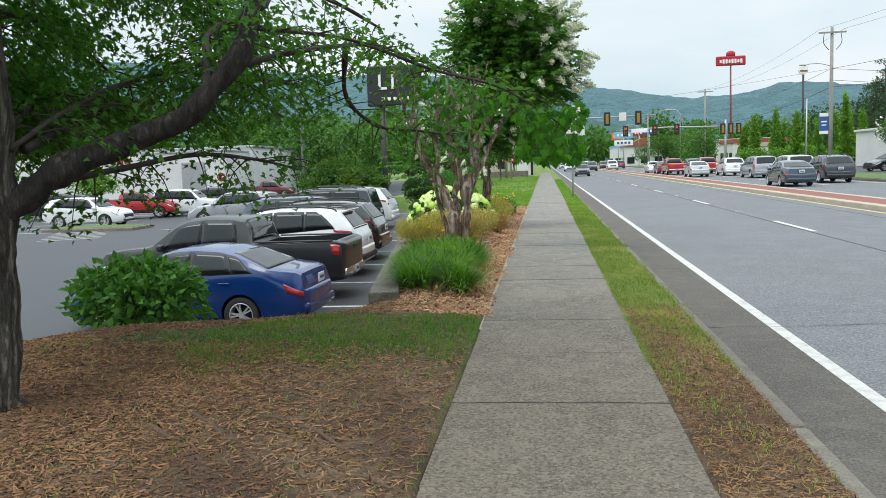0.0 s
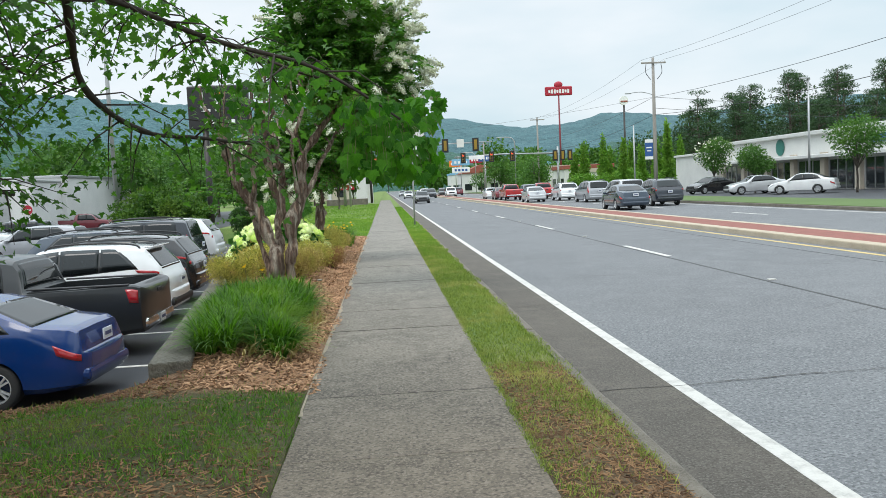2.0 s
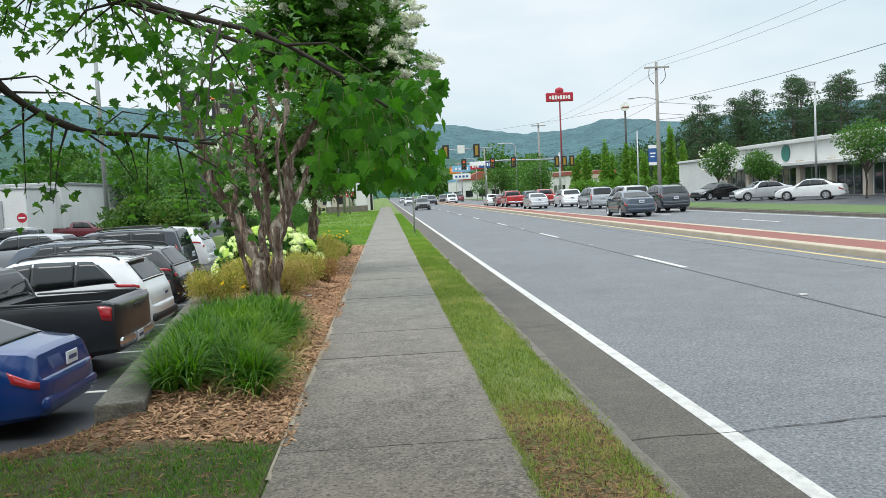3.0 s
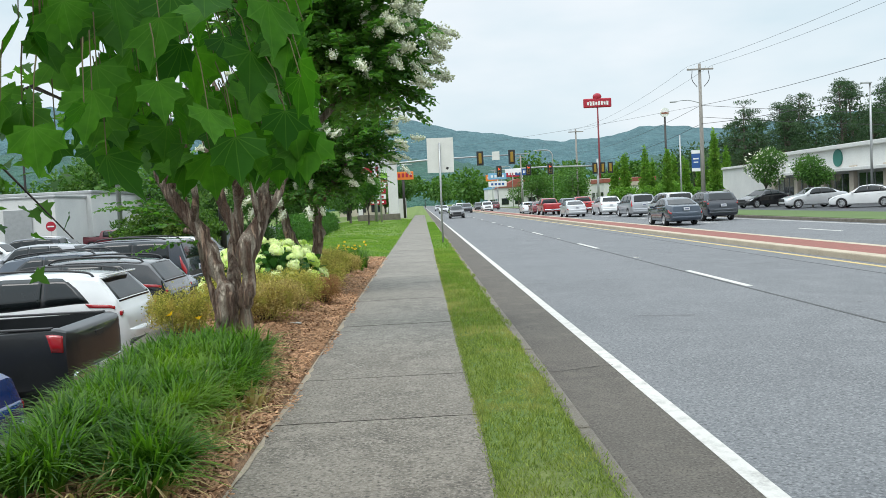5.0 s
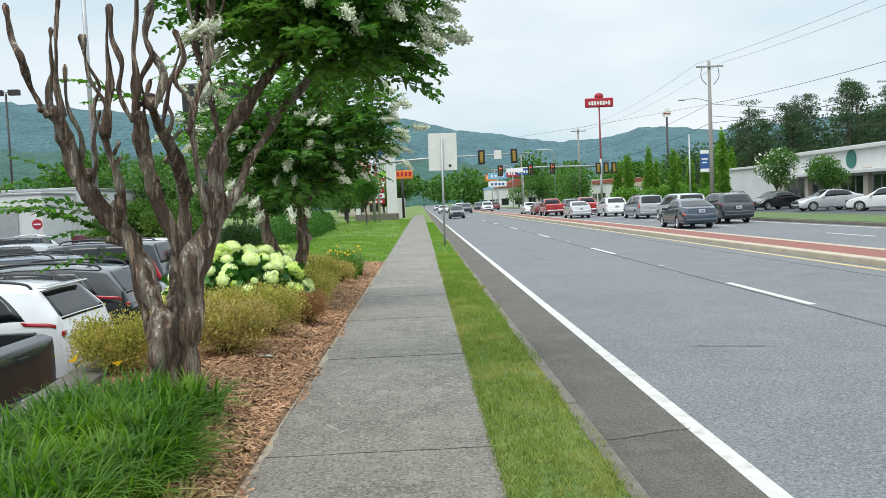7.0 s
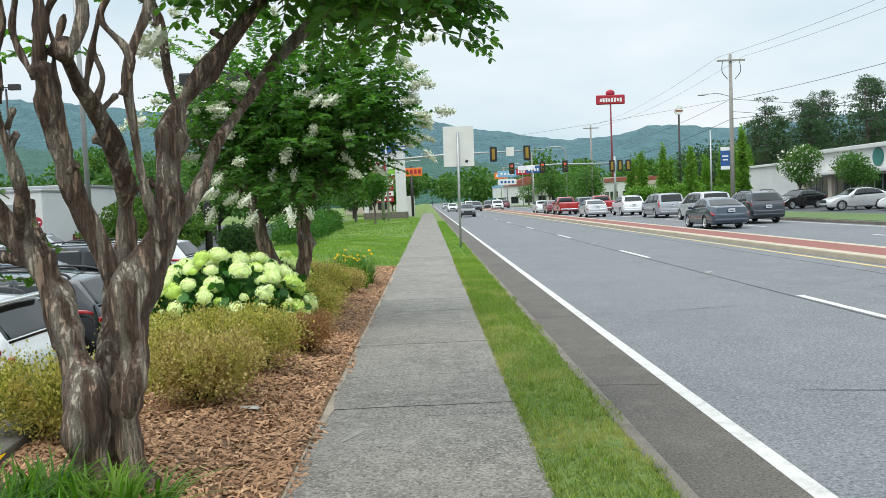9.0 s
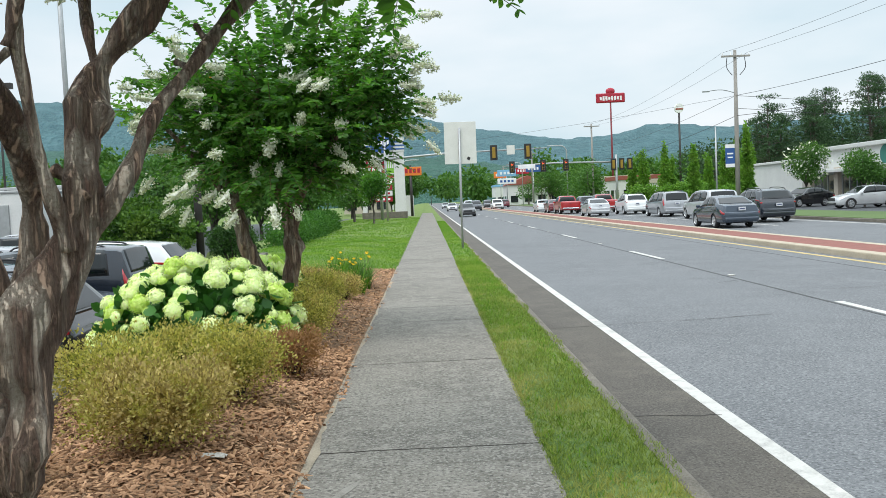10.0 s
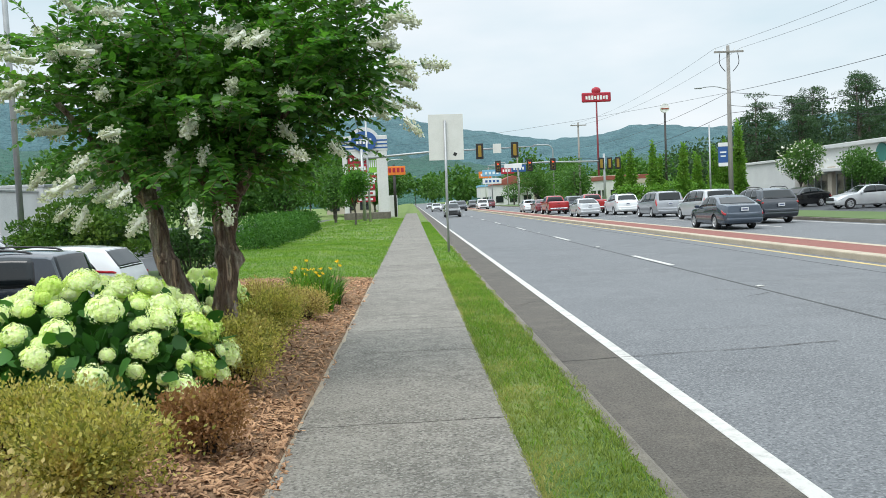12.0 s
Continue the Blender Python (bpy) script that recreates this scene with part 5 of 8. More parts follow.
def broad_tree(at, high, wide, material, label, count, leaf, stem=0.35, group="", trunk_r=.14, lumps=9, narrow=False):
    """A broadleaf tree: tapered trunk, limbs, and a crown of leaves on many uneven lumps."""
    ob = thing("tree", at, label, "tree", group)
    base = high * stem
    v, f = [], []
    tube(bend([(0, 0, -.2), (.05, .03, base * .6), (-.04, .05, base * 1.2), (.02, 0, high * .8)], 3), [trunk_r * (1 - .08 * i) for i in range(10)], 8, v, f)
    link_mesh("trunk", v, f, maple_bark, ob, True)
    v, f = [], []
    blobs = []
    for k in range(lumps):
        a = k * 2.4 + rng.uniform(-.3, .3)
        q = rng.uniform(.25, .62)
        z = base + (high - base) * rng.uniform(.25, .82)
        c = (wide * q * math.cos(a), wide * q * math.sin(a), z)
        s = rng.uniform(.38, .6)
        blobs.append((c, (wide * s, wide * s, (high - base) * s * .5)))
        tube([(0, 0, base * .9), (c[0] * .5, c[1] * .5, (base + z) / 2), c], [trunk_r * .5, trunk_r * .3, trunk_r * .1], 5, v, f, False)
    blobs.append(((0, 0, base + (high - base) * .55), (wide * .6, wide * .6, (high - base) * .44)))
    link_mesh("branchwork", v, f, maple_bark, ob, True)
    foliage_blob("crown", blobs, count, leaf, material, ob, shell=.5)
    return ob


FAR = "trees round the car park"
for x, y, z, h, w, m, lab, n, lf in (
    (-10.5, 60, -.9, 6.2, 3.4, broad_leaf, "leafy green tree behind the car park", 5000, .3),
    (-15, 66, -1, 6.6, 3.4, broad_leaf, "leafy green tree at the car park's edge", 4500, .3),
    (-8.8, 71, -.2, 5.4, 2.6, broad_leaf, "dark green tree behind the hedge", 4500, .24),
    (-7.4, 58, -.1, 4.4, 2.1, broad_leaf, "small leafy tree behind the hedge", 4000, .2),
    (-6.6, 82, 0, 5.0, 2.3, broad_leaf, "green tree near a pylon sign", 3500, .24),
    (-20, 84, -1, 7.5, 4, broad_leaf, "tall green tree past the car park", 4500, .34),
    (-28, 96, -1, 9, 5, broad_leaf, "tall green tree past the car park", 4500, .4),
    (-17, 100, -1, 8.5, 4.5, bright_leaf, "pale green tree past the car park", 4000, .4),
    (-38, 62, -1, 3.6, 2.2, bright_leaf, "small flowering tree before a white warehouse", 3000, .2),
    (-2.6, 128, 0, 6.5, 2.2, broad_leaf, "green tree beside the far pavement", 3000, .3),
    (-3.5, 145, 0, 7.5, 2.8, broad_leaf, "green tree beside the far pavement", 2500, .3),
    (-8, 118, -.5, 7, 3, broad_leaf, "green tree beyond the pylon sign", 3000, .32),
    (21.5, 150, -.1, 6.2, 2.6, broad_leaf, "dark green tree beside the far highway", 3000, .3),
    (25.0, 132, -.1, 6.0, 2.4, broad_leaf, "dark green tree beyond the far signal", 3000, .3),
    (30.5, 160, -.1, 7.0, 3.0, broad_leaf, "dark green tree among the far shops", 3000, .32),
):
    broad_tree((x, y, z), h, w, m, lab, n, lf, .28, FAR)

# small crape myrtles on the lawn and across the highway
for x, y, z, h, w, lab in ((-4.1, 71, .05, 4.2, 1.35, "small crape myrtle on the lawn"), (-3.9, 98, .05, 4.0, 1.3, "small crape myrtle on the far lawn"), (30.6, 73.5, 0, 4.9, 1.9, "white-flowering crape myrtle by the shops"), (29.6, 63.0, 0, 3.9, 1.7, "rounded green tree by the shops"), (31.5, 52, 0, 5.2, 2.4, "leafy green tree by the shops")):
    ob = broad_tree((x, y, z), h, w, myrtle_leaf if x < 0 else broad_leaf, lab, 4200, .17, .34, "small trees along the road", .09)
    if "white" in lab:
        foliage_blob("blossom", [((0, 0, h * .72), (w * .95, w * .95, h * .3))], 190, .24, white_petal, ob, shell=.12, label="white blossom")


def columnar(at, high, wide, lab, count=1500):
    ob = thing("columnar_tree", at, lab, "tree", "narrow upright trees")
    v, f = tube([(0, 0, -.2), (0, 0, high * .5), (0, 0, high * .9)], [.12, .08, .02], 6)
    link_mesh("trunk", v, f, maple_bark, ob, True)
    blobs = [((rng.normal() * wide * .15, rng.normal() * wide * .15, high * u), (wide * (1.05 - u) * .8 + .1, wide * (1.05 - u) * .8 + .1, high * .1)) for u in np.linspace(.14, .95, 13)]
    foliage_blob("crown", blobs, int(count * 1.5), .36, bright_leaf, ob, hang=-.6, shell=.5)
    return ob


for k in range(10):
    columnar((29.0 + 1.75 * k + rng.normal() * .4, 119 + rng.uniform(-7, 7), 0), rng.uniform(5.6, 8.4), rng.uniform(.95, 1.35), "narrow upright bright green tree in a row")
for k in range(12):
    clipped("roadside_shrub", (27.5 + 1.7 * k, 112 + rng.uniform(-3, 3), -.1), (1.5, 1.4, rng.uniform(1.0, 1.7)), bright_leaf, "bushy green roadside shrub", "shrub", 900, .3, "roadside shrubs")
for x, y, h in ((29.6, 83, 7.2), (27.6, 92, 6.0)):
    columnar((x, y, 0), h, .6, "slim upright green tree near a utility pole", 1300)


def pine(at, high, wide, lab):
    ob = thing("pine_tree", at, lab, "tree", "tall pines")
    v, f = tube([(0, 0, -.5), (rng.normal() * .2, 0, high * .5), (rng.normal() * .4, 0, high * .97)], [.28, .2, .05], 7)
    blobs = []
    for k in range(70):
        u = rng.uniform(.3, 1.0)
        a = rng.uniform(0, 6.28)
        q = wide * (1.15 - u) * rng.uniform(.3, 1.1) + .3
        c = (q * math.cos(a), q * math.sin(a), high * u)
        tube([(0, 0, high * u - .7), c], [.06, .02], 4, v, f, False)
        s = rng.uniform(.4, 1.0)
        blobs.append((c, (s * 1.15, s * 1.15, s * .36)))
    link_mesh("trunk", v, f, maple_bark, ob, True)
    foliage_blob("crown", blobs, 5600, .3, pine_leaf, ob, [(x * .6, y, z) for x, y, z in LEAF_V], LEAF_F, shell=.7, hang=-.3, ragged=.5)


for x, y, h in ((52, 131, 15.5), (56, 136, 13), (60, 133, 14.5), (64, 138, 17), (68, 132, 18), (72, 136, 18.5), (76, 131, 19), (80, 136, 18), (84, 130, 19.5), (88, 134, 19), (92, 129, 20), (97, 132, 19), (70, 126, 13), (78, 124, 14), (86, 122, 15), (94, 121, 16), (66, 145, 17), (82, 143, 19), (101, 126, 19), (105, 120, 18), (58, 129, 12), (62, 140, 16), (74, 142, 20), (90, 140, 21), (98, 138, 20), (108, 132, 19), (112, 126, 18), (54, 140, 13)):
    pine((x, y, -.3), h, 5.4, "tall dark pine with open layered crown")


def wood(name, spots, count, leaf, material, label):
    ob = thing(name, (0, 0, 0), label, "woodland", kind="stuff")
    blobs = []
    for x, y, h, r in spots:
        for k in range(4):
            blobs.append(((x + rng.normal() * r * .4, y + rng.normal() * r * .4, h * rng.uniform(.35, .8)), (r * .7, r * .7, h * .3)))
    foliage_blob("canopy", blobs, count, leaf, material, ob, shell=.5)
    v, f = [], []
    for x, y, h, r in spots:
        tube([(x, y, -1.5), (x, y, h * .7)], [.25, .1], 5, v, f, False)
    link_mesh("trunk_growth", v, f, maple_bark, ob)


wood("woodland", [(x + rng.normal() * 3, 128 + rng.normal() * 8, rng.uniform(7, 12), 4.5) for x in range(-150, -12, 5)], 44000, .8, broad_leaf, "belt of leafy trees behind the warehouse")
wood("woodland", [(x + rng.normal() * 3, 235 + rng.normal() * 12, rng.uniform(10, 17), 6) for x in range(-60, -8, 7)] + [(x + rng.normal() * 3, 240 + rng.normal() * 12, rng.uniform(9, 15), 6) for x in range(32, 200, 7)], 36000, 1.2, broad_leaf, "far belt of mixed green trees")
wood("woodland", [(x + rng.normal() * 3, 143 + rng.normal() * 5, 8 + rng.uniform(0, 4) + 6 * smooth01(52, 80, x), 5) for x in range(44, 160, 5)], 34000, .6, pine_leaf, "dark trees behind the pines")
wood("woodland", [(x + rng.normal() * 4, 520 + rng.normal() * 40, rng.uniform(14, 24), 12) for x in range(-260, 300, 13)], 40000, 2.6, broad_leaf, "distant tree line below the hills")
wood("roadside_trees", [(22 + rng.uniform(0, 10), 128 + 16 * k, rng.uniform(5, 8), 2.6) for k in range(6)] + [(-8 - rng.uniform(0, 8), 160 + 20 * k, rng.uniform(6, 10), 3.5) for k in range(6)], 15000, .4, broad_leaf, "roadside trees along the far highway")

# ---- street furniture ----
wood_pole = surf("weathered_pole_wood", (0.3, 0.28, 0.25), (0.2, 0.185, 0.165), (0.38, 0.36, 0.33), rough=0.9, big=2, fine=20, stretch=(1, 1, .15))
galv = surf("galvanised_steel", (0.42, 0.43, 0.43), (0.34, 0.35, 0.35), rough=0.45, metal=0.6, big=3, fine=30, bump=0.1)
dark_steel = surf("dark_bronze_steel", (0.05, 0.045, 0.042), (0.035, 0.032, 0.03), rough=0.5, metal=0.4, big=3, fine=30, bump=0.1)
wire_black = surf("cable_black", (0.03, 0.03, 0.032), rough=0.7, big=3, bump=0)
signal_yellow = surf("signal_housing_yellow", (0.3, 0.19, 0.02), (0.24, 0.15, 0.02), rough=0.5, big=3, bump=0)
signal_black = surf("signal_black", (0.02, 0.02, 0.02), rough=0.5, big=3, bump=0)
sign_grey = surf("sign_back_aluminium", (0.68, 0.68, 0.63), (0.6, 0.6, 0.55), (0.74, 0.74, 0.69), rough=0.6, metal=0.0, big=2.5, fine=40, bump=0.1)
sign_red = surf("sign_red", (0.4, 0.014, 0.035), (0.34, 0.014, 0.03), rough=0.4, big=1, bump=0)
pole_red = surf("faded_red_pole", (0.22, 0.03, 0.04), (0.16, 0.025, 0.03), rough=0.6, big=1, bump=0)
sign_white = surf("sign_white", (0.8, 0.8, 0.79), (0.7, 0.7, 0.7), rough=0.5, big=1, bump=0)
sign_blue = surf("sign_blue", (0.03, 0.1, 0.3), (0.025, 0.08, 0.25), rough=0.45, big=1, bump=0)
sign_green = surf("sign_green", (0.25, 0.55, 0.06), (0.2, 0.45, 0.05), rough=0.45, big=1, bump=0)
sign_orange = surf("sign_orange", (0.8, 0.22, 0.03), (0.7, 0.18, 0.03), rough=0.45, big=1, bump=0)
sign_teal = surf("sign_teal", (0.03, 0.16, 0.13), (0.025, 0.12, 0.1), rough=0.5, big=1, bump=0)
roof_red = surf("faded_red_roof", (0.3, 0.09, 0.06), (0.24, 0.07, 0.05), rough=0.8, big=0.6, fine=6, bump=0.2)
sky_blue_sign = surf("sign_pale_blue", (0.2, 0.42, 0.62), (0.16, 0.36, 0.55), rough=0.45, big=1, bump=0)
stucco_white = surf("white_stucco", (0.66, 0.66, 0.63), (0.56, 0.56, 0.54), (0.72, 0.72, 0.7), rough=0.85, big=0.4, fine=8, bump=0.2)
stucco_tan = surf("tan_stucco", (0.5, 0.44, 0.36), (0.42, 0.37, 0.3), rough=0.85, big=0.4, fine=8, bump=0.2)
shop_glass = glossy("dark_shop_glass", (0.02, 0.025, 0.028), 0.06)
signal_lit, sn, sl, sp = node_mat("lit_red_signal")
sp.inputs["Base Color"].default_value, sp.inputs["Emission Color"].default_value, sp.inputs["Emission Strength"].default_value = (0.8, 0.03, 0.02, 1), (1, 0.1, 0.05, 1), 1.2


def tube_part(name, pts, radii, material, parent, sides=8, label=""):
    v, f = tube(pts, radii if isinstance(radii, list) else [radii] * len(pts), sides)
    return link_mesh(name, v, f, material, parent, True, label)


sign = thing("road_sign", (0, 0, 0), "large blank grey back of a road sign on a steel post", "sign")
tube_part("post", [(1.2, 35.9, -.2), (1.22, 35.9, 2.0), (1.25, 35.92, 4.05)], .04, galv, sign)
part("panel", box_bm((1.07, .012, 1.4), (1.27, 35.97, 3.55), .004, turn=Matrix.Rotation(radians(0.6), 4, "Y")), sign_grey, sign, "weathered aluminium sign back")
part("sticker", box_bm((.1, .006, .1), (1.53, 35.96, 3.02), turn=Matrix.Rotation(.5, 4, "Y")), signal_black, sign, "small black sticker")

pole = thing("utility_pole", (25.1, 73.6, 0), "weathered wooden utility pole with crossarm and street lamp", "utility pole")
tube_part("pole_shaft", [(0, 0, -.5), (0, 0, 6), (0, 0, 12.6)], [.19, .17, .12], wood_pole, pole, 10)
part("crossarm", box_bm((2.3, .12, .14), (0, -.15, 12.1), .01), wood_pole, pole)
for x in (-1.05, -.4, .45, 1.05):
    part("insulator", cyl_bm(.05, .22, (x, -.15, 12.28), 8, .03), sign_white, pole)
for sx in (-1, 1):
    tube_part("arrester", bend([(sx * .7, -.15, 12.0), (sx * .75, -.2, 11.2), (sx * .3, -.15, 10.6)], 4), .03, wire_black, pole, 5)
tube_part("lamp_arm", bend([(0, 0, 9.2), (-1.1, 0, 9.5), (-2.2, 0, 9.45)], 4), .035, galv, pole)
part("lamp_head", box_bm((.6, .22, .12), (-2.4, 0, 9.42), .05), galv, pole)
banner = part("banner", box_bm((.75, .02, 1.75), (-.6, -.05, 4.2), .004), sign_blue, pole, "blue and white street banner")
part("banner_band", box_bm((.75, .03, .3), (-.6, -.06, 5.0)), sign_white, banner)
part("banner_band", box_bm((.75, .03, .28), (-.6, -.06, 3.45)), sign_white, banner)
part("banner_bar", box_bm((.5, .03, .12), (-.6, -.07, 4.4)), sign_white, banner)
part("banner_bar", box_bm((.4, .03, .1), (-.6, -.07, 4.1)), sign_white, banner)
far_pole = thing("utility_pole", (24.6, 128, 0), "distant wooden utility pole", "utility pole")
tube_part("pole_shaft", [(0, 0, -.5), (0, 0, 12)], [.18, .12], wood_pole, far_pole, 8)
part("crossarm", box_bm((2.3, .12, .14), (0, -.15, 11.6)), wood_pole, far_pole)
near_pole = thing("utility_pole", (27.5, 8, 0), "wooden utility pole beside the highway", "utility pole")
tube_part("pole_shaft", [(0, 0, -.5), (0, 0, 13.5)], [.19, .12], wood_pole, near_pole, 8)
part("crossarm", box_bm((2.3, .12, .14), (0, 0, 13.0)), wood_pole, near_pole)
cables = thing("overhead_cables", (0, 0, 0), "black overhead power cables strung between poles", "cable")
for x0, z0, x1, z1, sag, r in ((-1.05, 12.4, -1.05, 13.2, 1.2, .01), (1.05, 12.4, 1.05, 13.2, 1.1, .01), (0, 9.0, 0, 9.6, 1.0, .016), (0, 7.4, 0, 8.0, 1.2, .02)):
    tube_part("cable", [(25.1 + x0 + (2.4 + x1 - x0) * u, 73.6 - 65.6 * u, z0 + (z1 - z0) * u - sag * 4 * u * (1 - u)) for u in np.linspace(0, 1, 14)], r, wire_black, cables, 5)
    tube_part("cable", [(25.1 + x0 - .5 * u, 73.6 + 54.4 * u, z0 - .6 * u - sag * 3 * u * (1 - u)) for u in np.linspace(0, 1, 10)], r, wire_black, cables, 5)
for z0, z1, sag in ((9.0, 9, 1.5), (8.0, 7.5, 1.5)):
    tube_part("cable", [(25.1 + 75 * u, 73.6 + 14 * u, z0 + (z1 - z0) * u - sag * 4 * u * (1 - u)) for u in np.linspace(0, 1, 12)], .018, wire_black, cables, 5)
tube_part("cable", [(25.1 - 60 * u, 73.6 + 90 * u, 9.0 + 4 * u - 8 * u * (1 - u)) for u in np.linspace(0, 1, 14)], .011, wire_black, cables, 5)


def signal_head(parent, x, y, z, facing):
    h = part("signal_head", box_bm((.3, .24, 1.02), (x, y, z), .03), signal_yellow, parent, "yellow traffic signal head")
    part("backplate", box_bm((.68, .03, 1.42), (x, y + .02, z), .01), signal_black, h)
    for k in range(3):
        lit = k == 0 and facing < 0
        part("lens", cyl_bm(.13, .06, (x, y + facing * .13, z + .34 - .34 * k), 14, turn=Matrix.Rotation(math.pi / 2, 4, "X")), signal_lit if lit else signal_black, h)
        tube_part("visor", [(x, y + facing * .12, z + .4 - .34 * k), (x, y + facing * .32, z + .42 - .34 * k)], .1, signal_black, h, 8)


mast = thing("traffic_signal", (0, 0, 0), "traffic signal mast arm seen from behind over the near lanes", "traffic signal")
tube_part("mast", [(-4.2, 85, -.2), (-4.2, 85, 6.6)], [.16, .13], galv, mast, 10)
tube_part("mast_arm", [(-4.2, 85, 5.75), (2, 85, 6.1), (11.5, 85, 6.2)], [.12, .09, .05], galv, mast, 8)
signal_head(mast, 6.5, 84.85, 5.95, 1)
signal_head(mast, 9.7, 84.85, 5.95, 1)
part("lane_sign", box_bm((.75, .03, .85), (8.1, 84.9, 6.15), .01), sign_grey, mast, "pale grey sign back")
mast = thing("traffic_signal", (0, 0, 0), "traffic signal mast arm with red lights over the far lanes", "traffic signal")
tube_part("mast", [(23.4, 108, -.2), (23.4, 108, 6.4)], [.17, .13], galv, mast, 10)
tube_part("mast_arm", [(23.4, 108, 5.5), (16, 108, 5.7), (9.4, 108, 5.55)], [.12, .09, .05], galv, mast, 8)
for x in (10.6, 14.4, 17.2):
    signal_head(mast, x, 107.85, 5.4, -1)
for x in (23.0, 24.0, 25.0):
    signal_head(mast, x, 107.7, 5.2, 1)
part("street_sign", box_bm((2.1, .03, .5), (12.4, 107.9, 5.4), .01), sign_white, mast, "white street name board")
for x, y, z, sx in ((21.5, 132, 9.3, -1), (-4.0, 150, 9.0, 1), (21.5, 190, 9.5, -1)):
    lamp = thing("street_lamp", (x, y, 0), "slim grey street lamp with a curved arm", "street lamp", "street lamps")
    tube_part("lamp_post", [(0, 0, -.2), (0, 0, z - 1), *bend([(0, 0, z - .8), (sx * .6, 0, z - .1), (sx * 2.4, 0, z)], 4)], .09, galv, lamp)
    part("lamp_head", box_bm((.7, .25, .14), (sx * 2.6, 0, z - .02), .05), galv, lamp)
for k, (x, y, z) in enumerate(((20.5, 165, 10.5), (21.0, 210, 10.5), (-4.5, 190, 9.5), (-4.2, 240, 10), (23, 250, 11))):
    up = thing("utility_pole", (x, y, 0), "far wooden utility pole along the highway", "utility pole", "far utility poles")
    tube_part("pole_shaft", [(0, 0, -.5), (0, 0, z)], .14, wood_pole, up, 6)
    part("crossarm", box_bm((2.0, .12, .12), (0, 0, z - .5)), wood_pole, up)

lamp = thing("street_lamp", (34.4, 63.5, -.02), "slim grey steel lamp before the shops", "street lamp", "street lamps")
tube_part("lamp_post", [(0, 0, -.1), (0, 0, 4.5), (0, 0, 9.0)], [.11, .09, .07], galv, lamp)
part("lamp_head", box_bm((.8, .3, .14), (-.3, 0, 9.05), .05), galv, lamp)
lamp = thing("street_lamp", (21.2, 67.5, 0), "plain slim steel pole on the far verge", "pole")
tube_part("lamp_post", [(0, 0, -.1), (0, 0, 6.1)], [.07, .055], galv, lamp, 8)

# lot lamps
lamp = thing("lot_lamp", (-11.8, 36.2, LOT_Z + .1), "tall grey steel car park lamp post", "street lamp", "car park lamps")
tube_part("lamp_post", [(0, 0, .5), (0, 0, 14.6)], [.1, .07], galv, lamp, 10)
part("base", cyl_bm(.28, .7, (0, 0, .35), 14), concrete_kerb, lamp)
part("lamp_head", box_bm((.9, .35, .16), (0, 0, 14.62), .03), dark_steel, lamp)
lamp = thing("lot_lamp", (-36.5, 80, LOT_Z), "dark twin-headed car park lamp", "street lamp", "car park lamps")
tube_part("lamp_post", [(0, 0, -.1), (0, 0, 14.2)], [.12, .09], dark_steel, lamp, 10)
for sx in (-1, 1):
    part("lamp_head", box_bm((.95, .5, .5), (sx * .75, 0, 14.3), .03), dark_steel, lamp)
part("cross_bar", box_bm((1.3, .08, .08), (0, 0, 14.3)), dark_steel, lamp)
lamp = thing("street_lamp", (-3.45, 80, 0), "plain pale steel pole on the lawn", "pole")
tube_part("lamp_post", [(0, 0, -.2), (0, 0, 8.8)], [.1, .08], galv, lamp, 8)

# ---- signs on poles ----
tall = thing("pole_sign", (43.2, 196, 0), "tall red roadside sign on a red pole", "sign")
tube_part("sign_pole", [(0, 0, -.5), (0, 0, 12), (0, 0, 23)], [.27, .22, .18], pole_red, tall, 10)
tp = part("panel", box_bm((6.7, .6, 2.2), (0, 0, 23.6), .25), sign_red, tall, "red sign panel with pale lettering band")
for k in range(8):
    part("letter_bar", box_bm((.45, .05, .95 if k % 3 else .7), (-2.3 + .66 * k, -.33, 23.5)), sign_white, tp)
bm = bmesh.new()
bmesh.ops.create_icosphere(bm, subdivisions=2, radius=1.0, matrix=Matrix.Translation((0, 0, 25.1)) @ Matrix.Diagonal((1.1, .35, .85, 1)))
part("round_emblem", bm, sign_red, tall, "round red emblem", True)
tall = thing("pole_sign", (66.5, 220, 0), "small round pale sign on a tall blue pole", "sign")
tube_part("sign_pole", [(0, 0, -.5), (0, 0, 22)], [.32, .26], dark_steel, tall, 8)
part("panel", cyl_bm(1.2, .5, (0, 0, 23.0), 20, turn=Matrix.Rotation(math.pi / 2, 4, "X")), sign_white, tall)
part("panel_stripe", box_bm((1.9, .1, .35), (0, -.3, 22.8)), roof_red, tall)

pylon = thing("pylon_sign", (-4.3, 92, 0), "white shopping centre pylon sign with coloured tenant panels", "sign")
part("pillar", box_bm((1.05, .9, 7.0), (1.65, 0, 3.5), .03), stucco_white, pylon)
part("pillar", box_bm((.45, .9, 7.0), (-2.0, 0, 3.5), .03), stucco_white, pylon)
part("header", box_bm((4.5, .95, 1.5), (0, 0, 7.6), .05), stucco_white, pylon)
part("arch", cyl_bm(1.6, .9, (0, 0, 7.6), 28, turn=Matrix.Rotation(math.pi / 2, 4, "X")), stucco_white, pylon)
for k in range(3):
    part("blue_stripe", box_bm((4.54, 1.0, .14), (0, 0, 7.15 + .36 * k)), sign_blue, pylon)
bm = cyl_bm(1.0, .2, (0, 0, 0), 32, turn=Matrix.Rotation(math.pi / 2, 4, "X"))
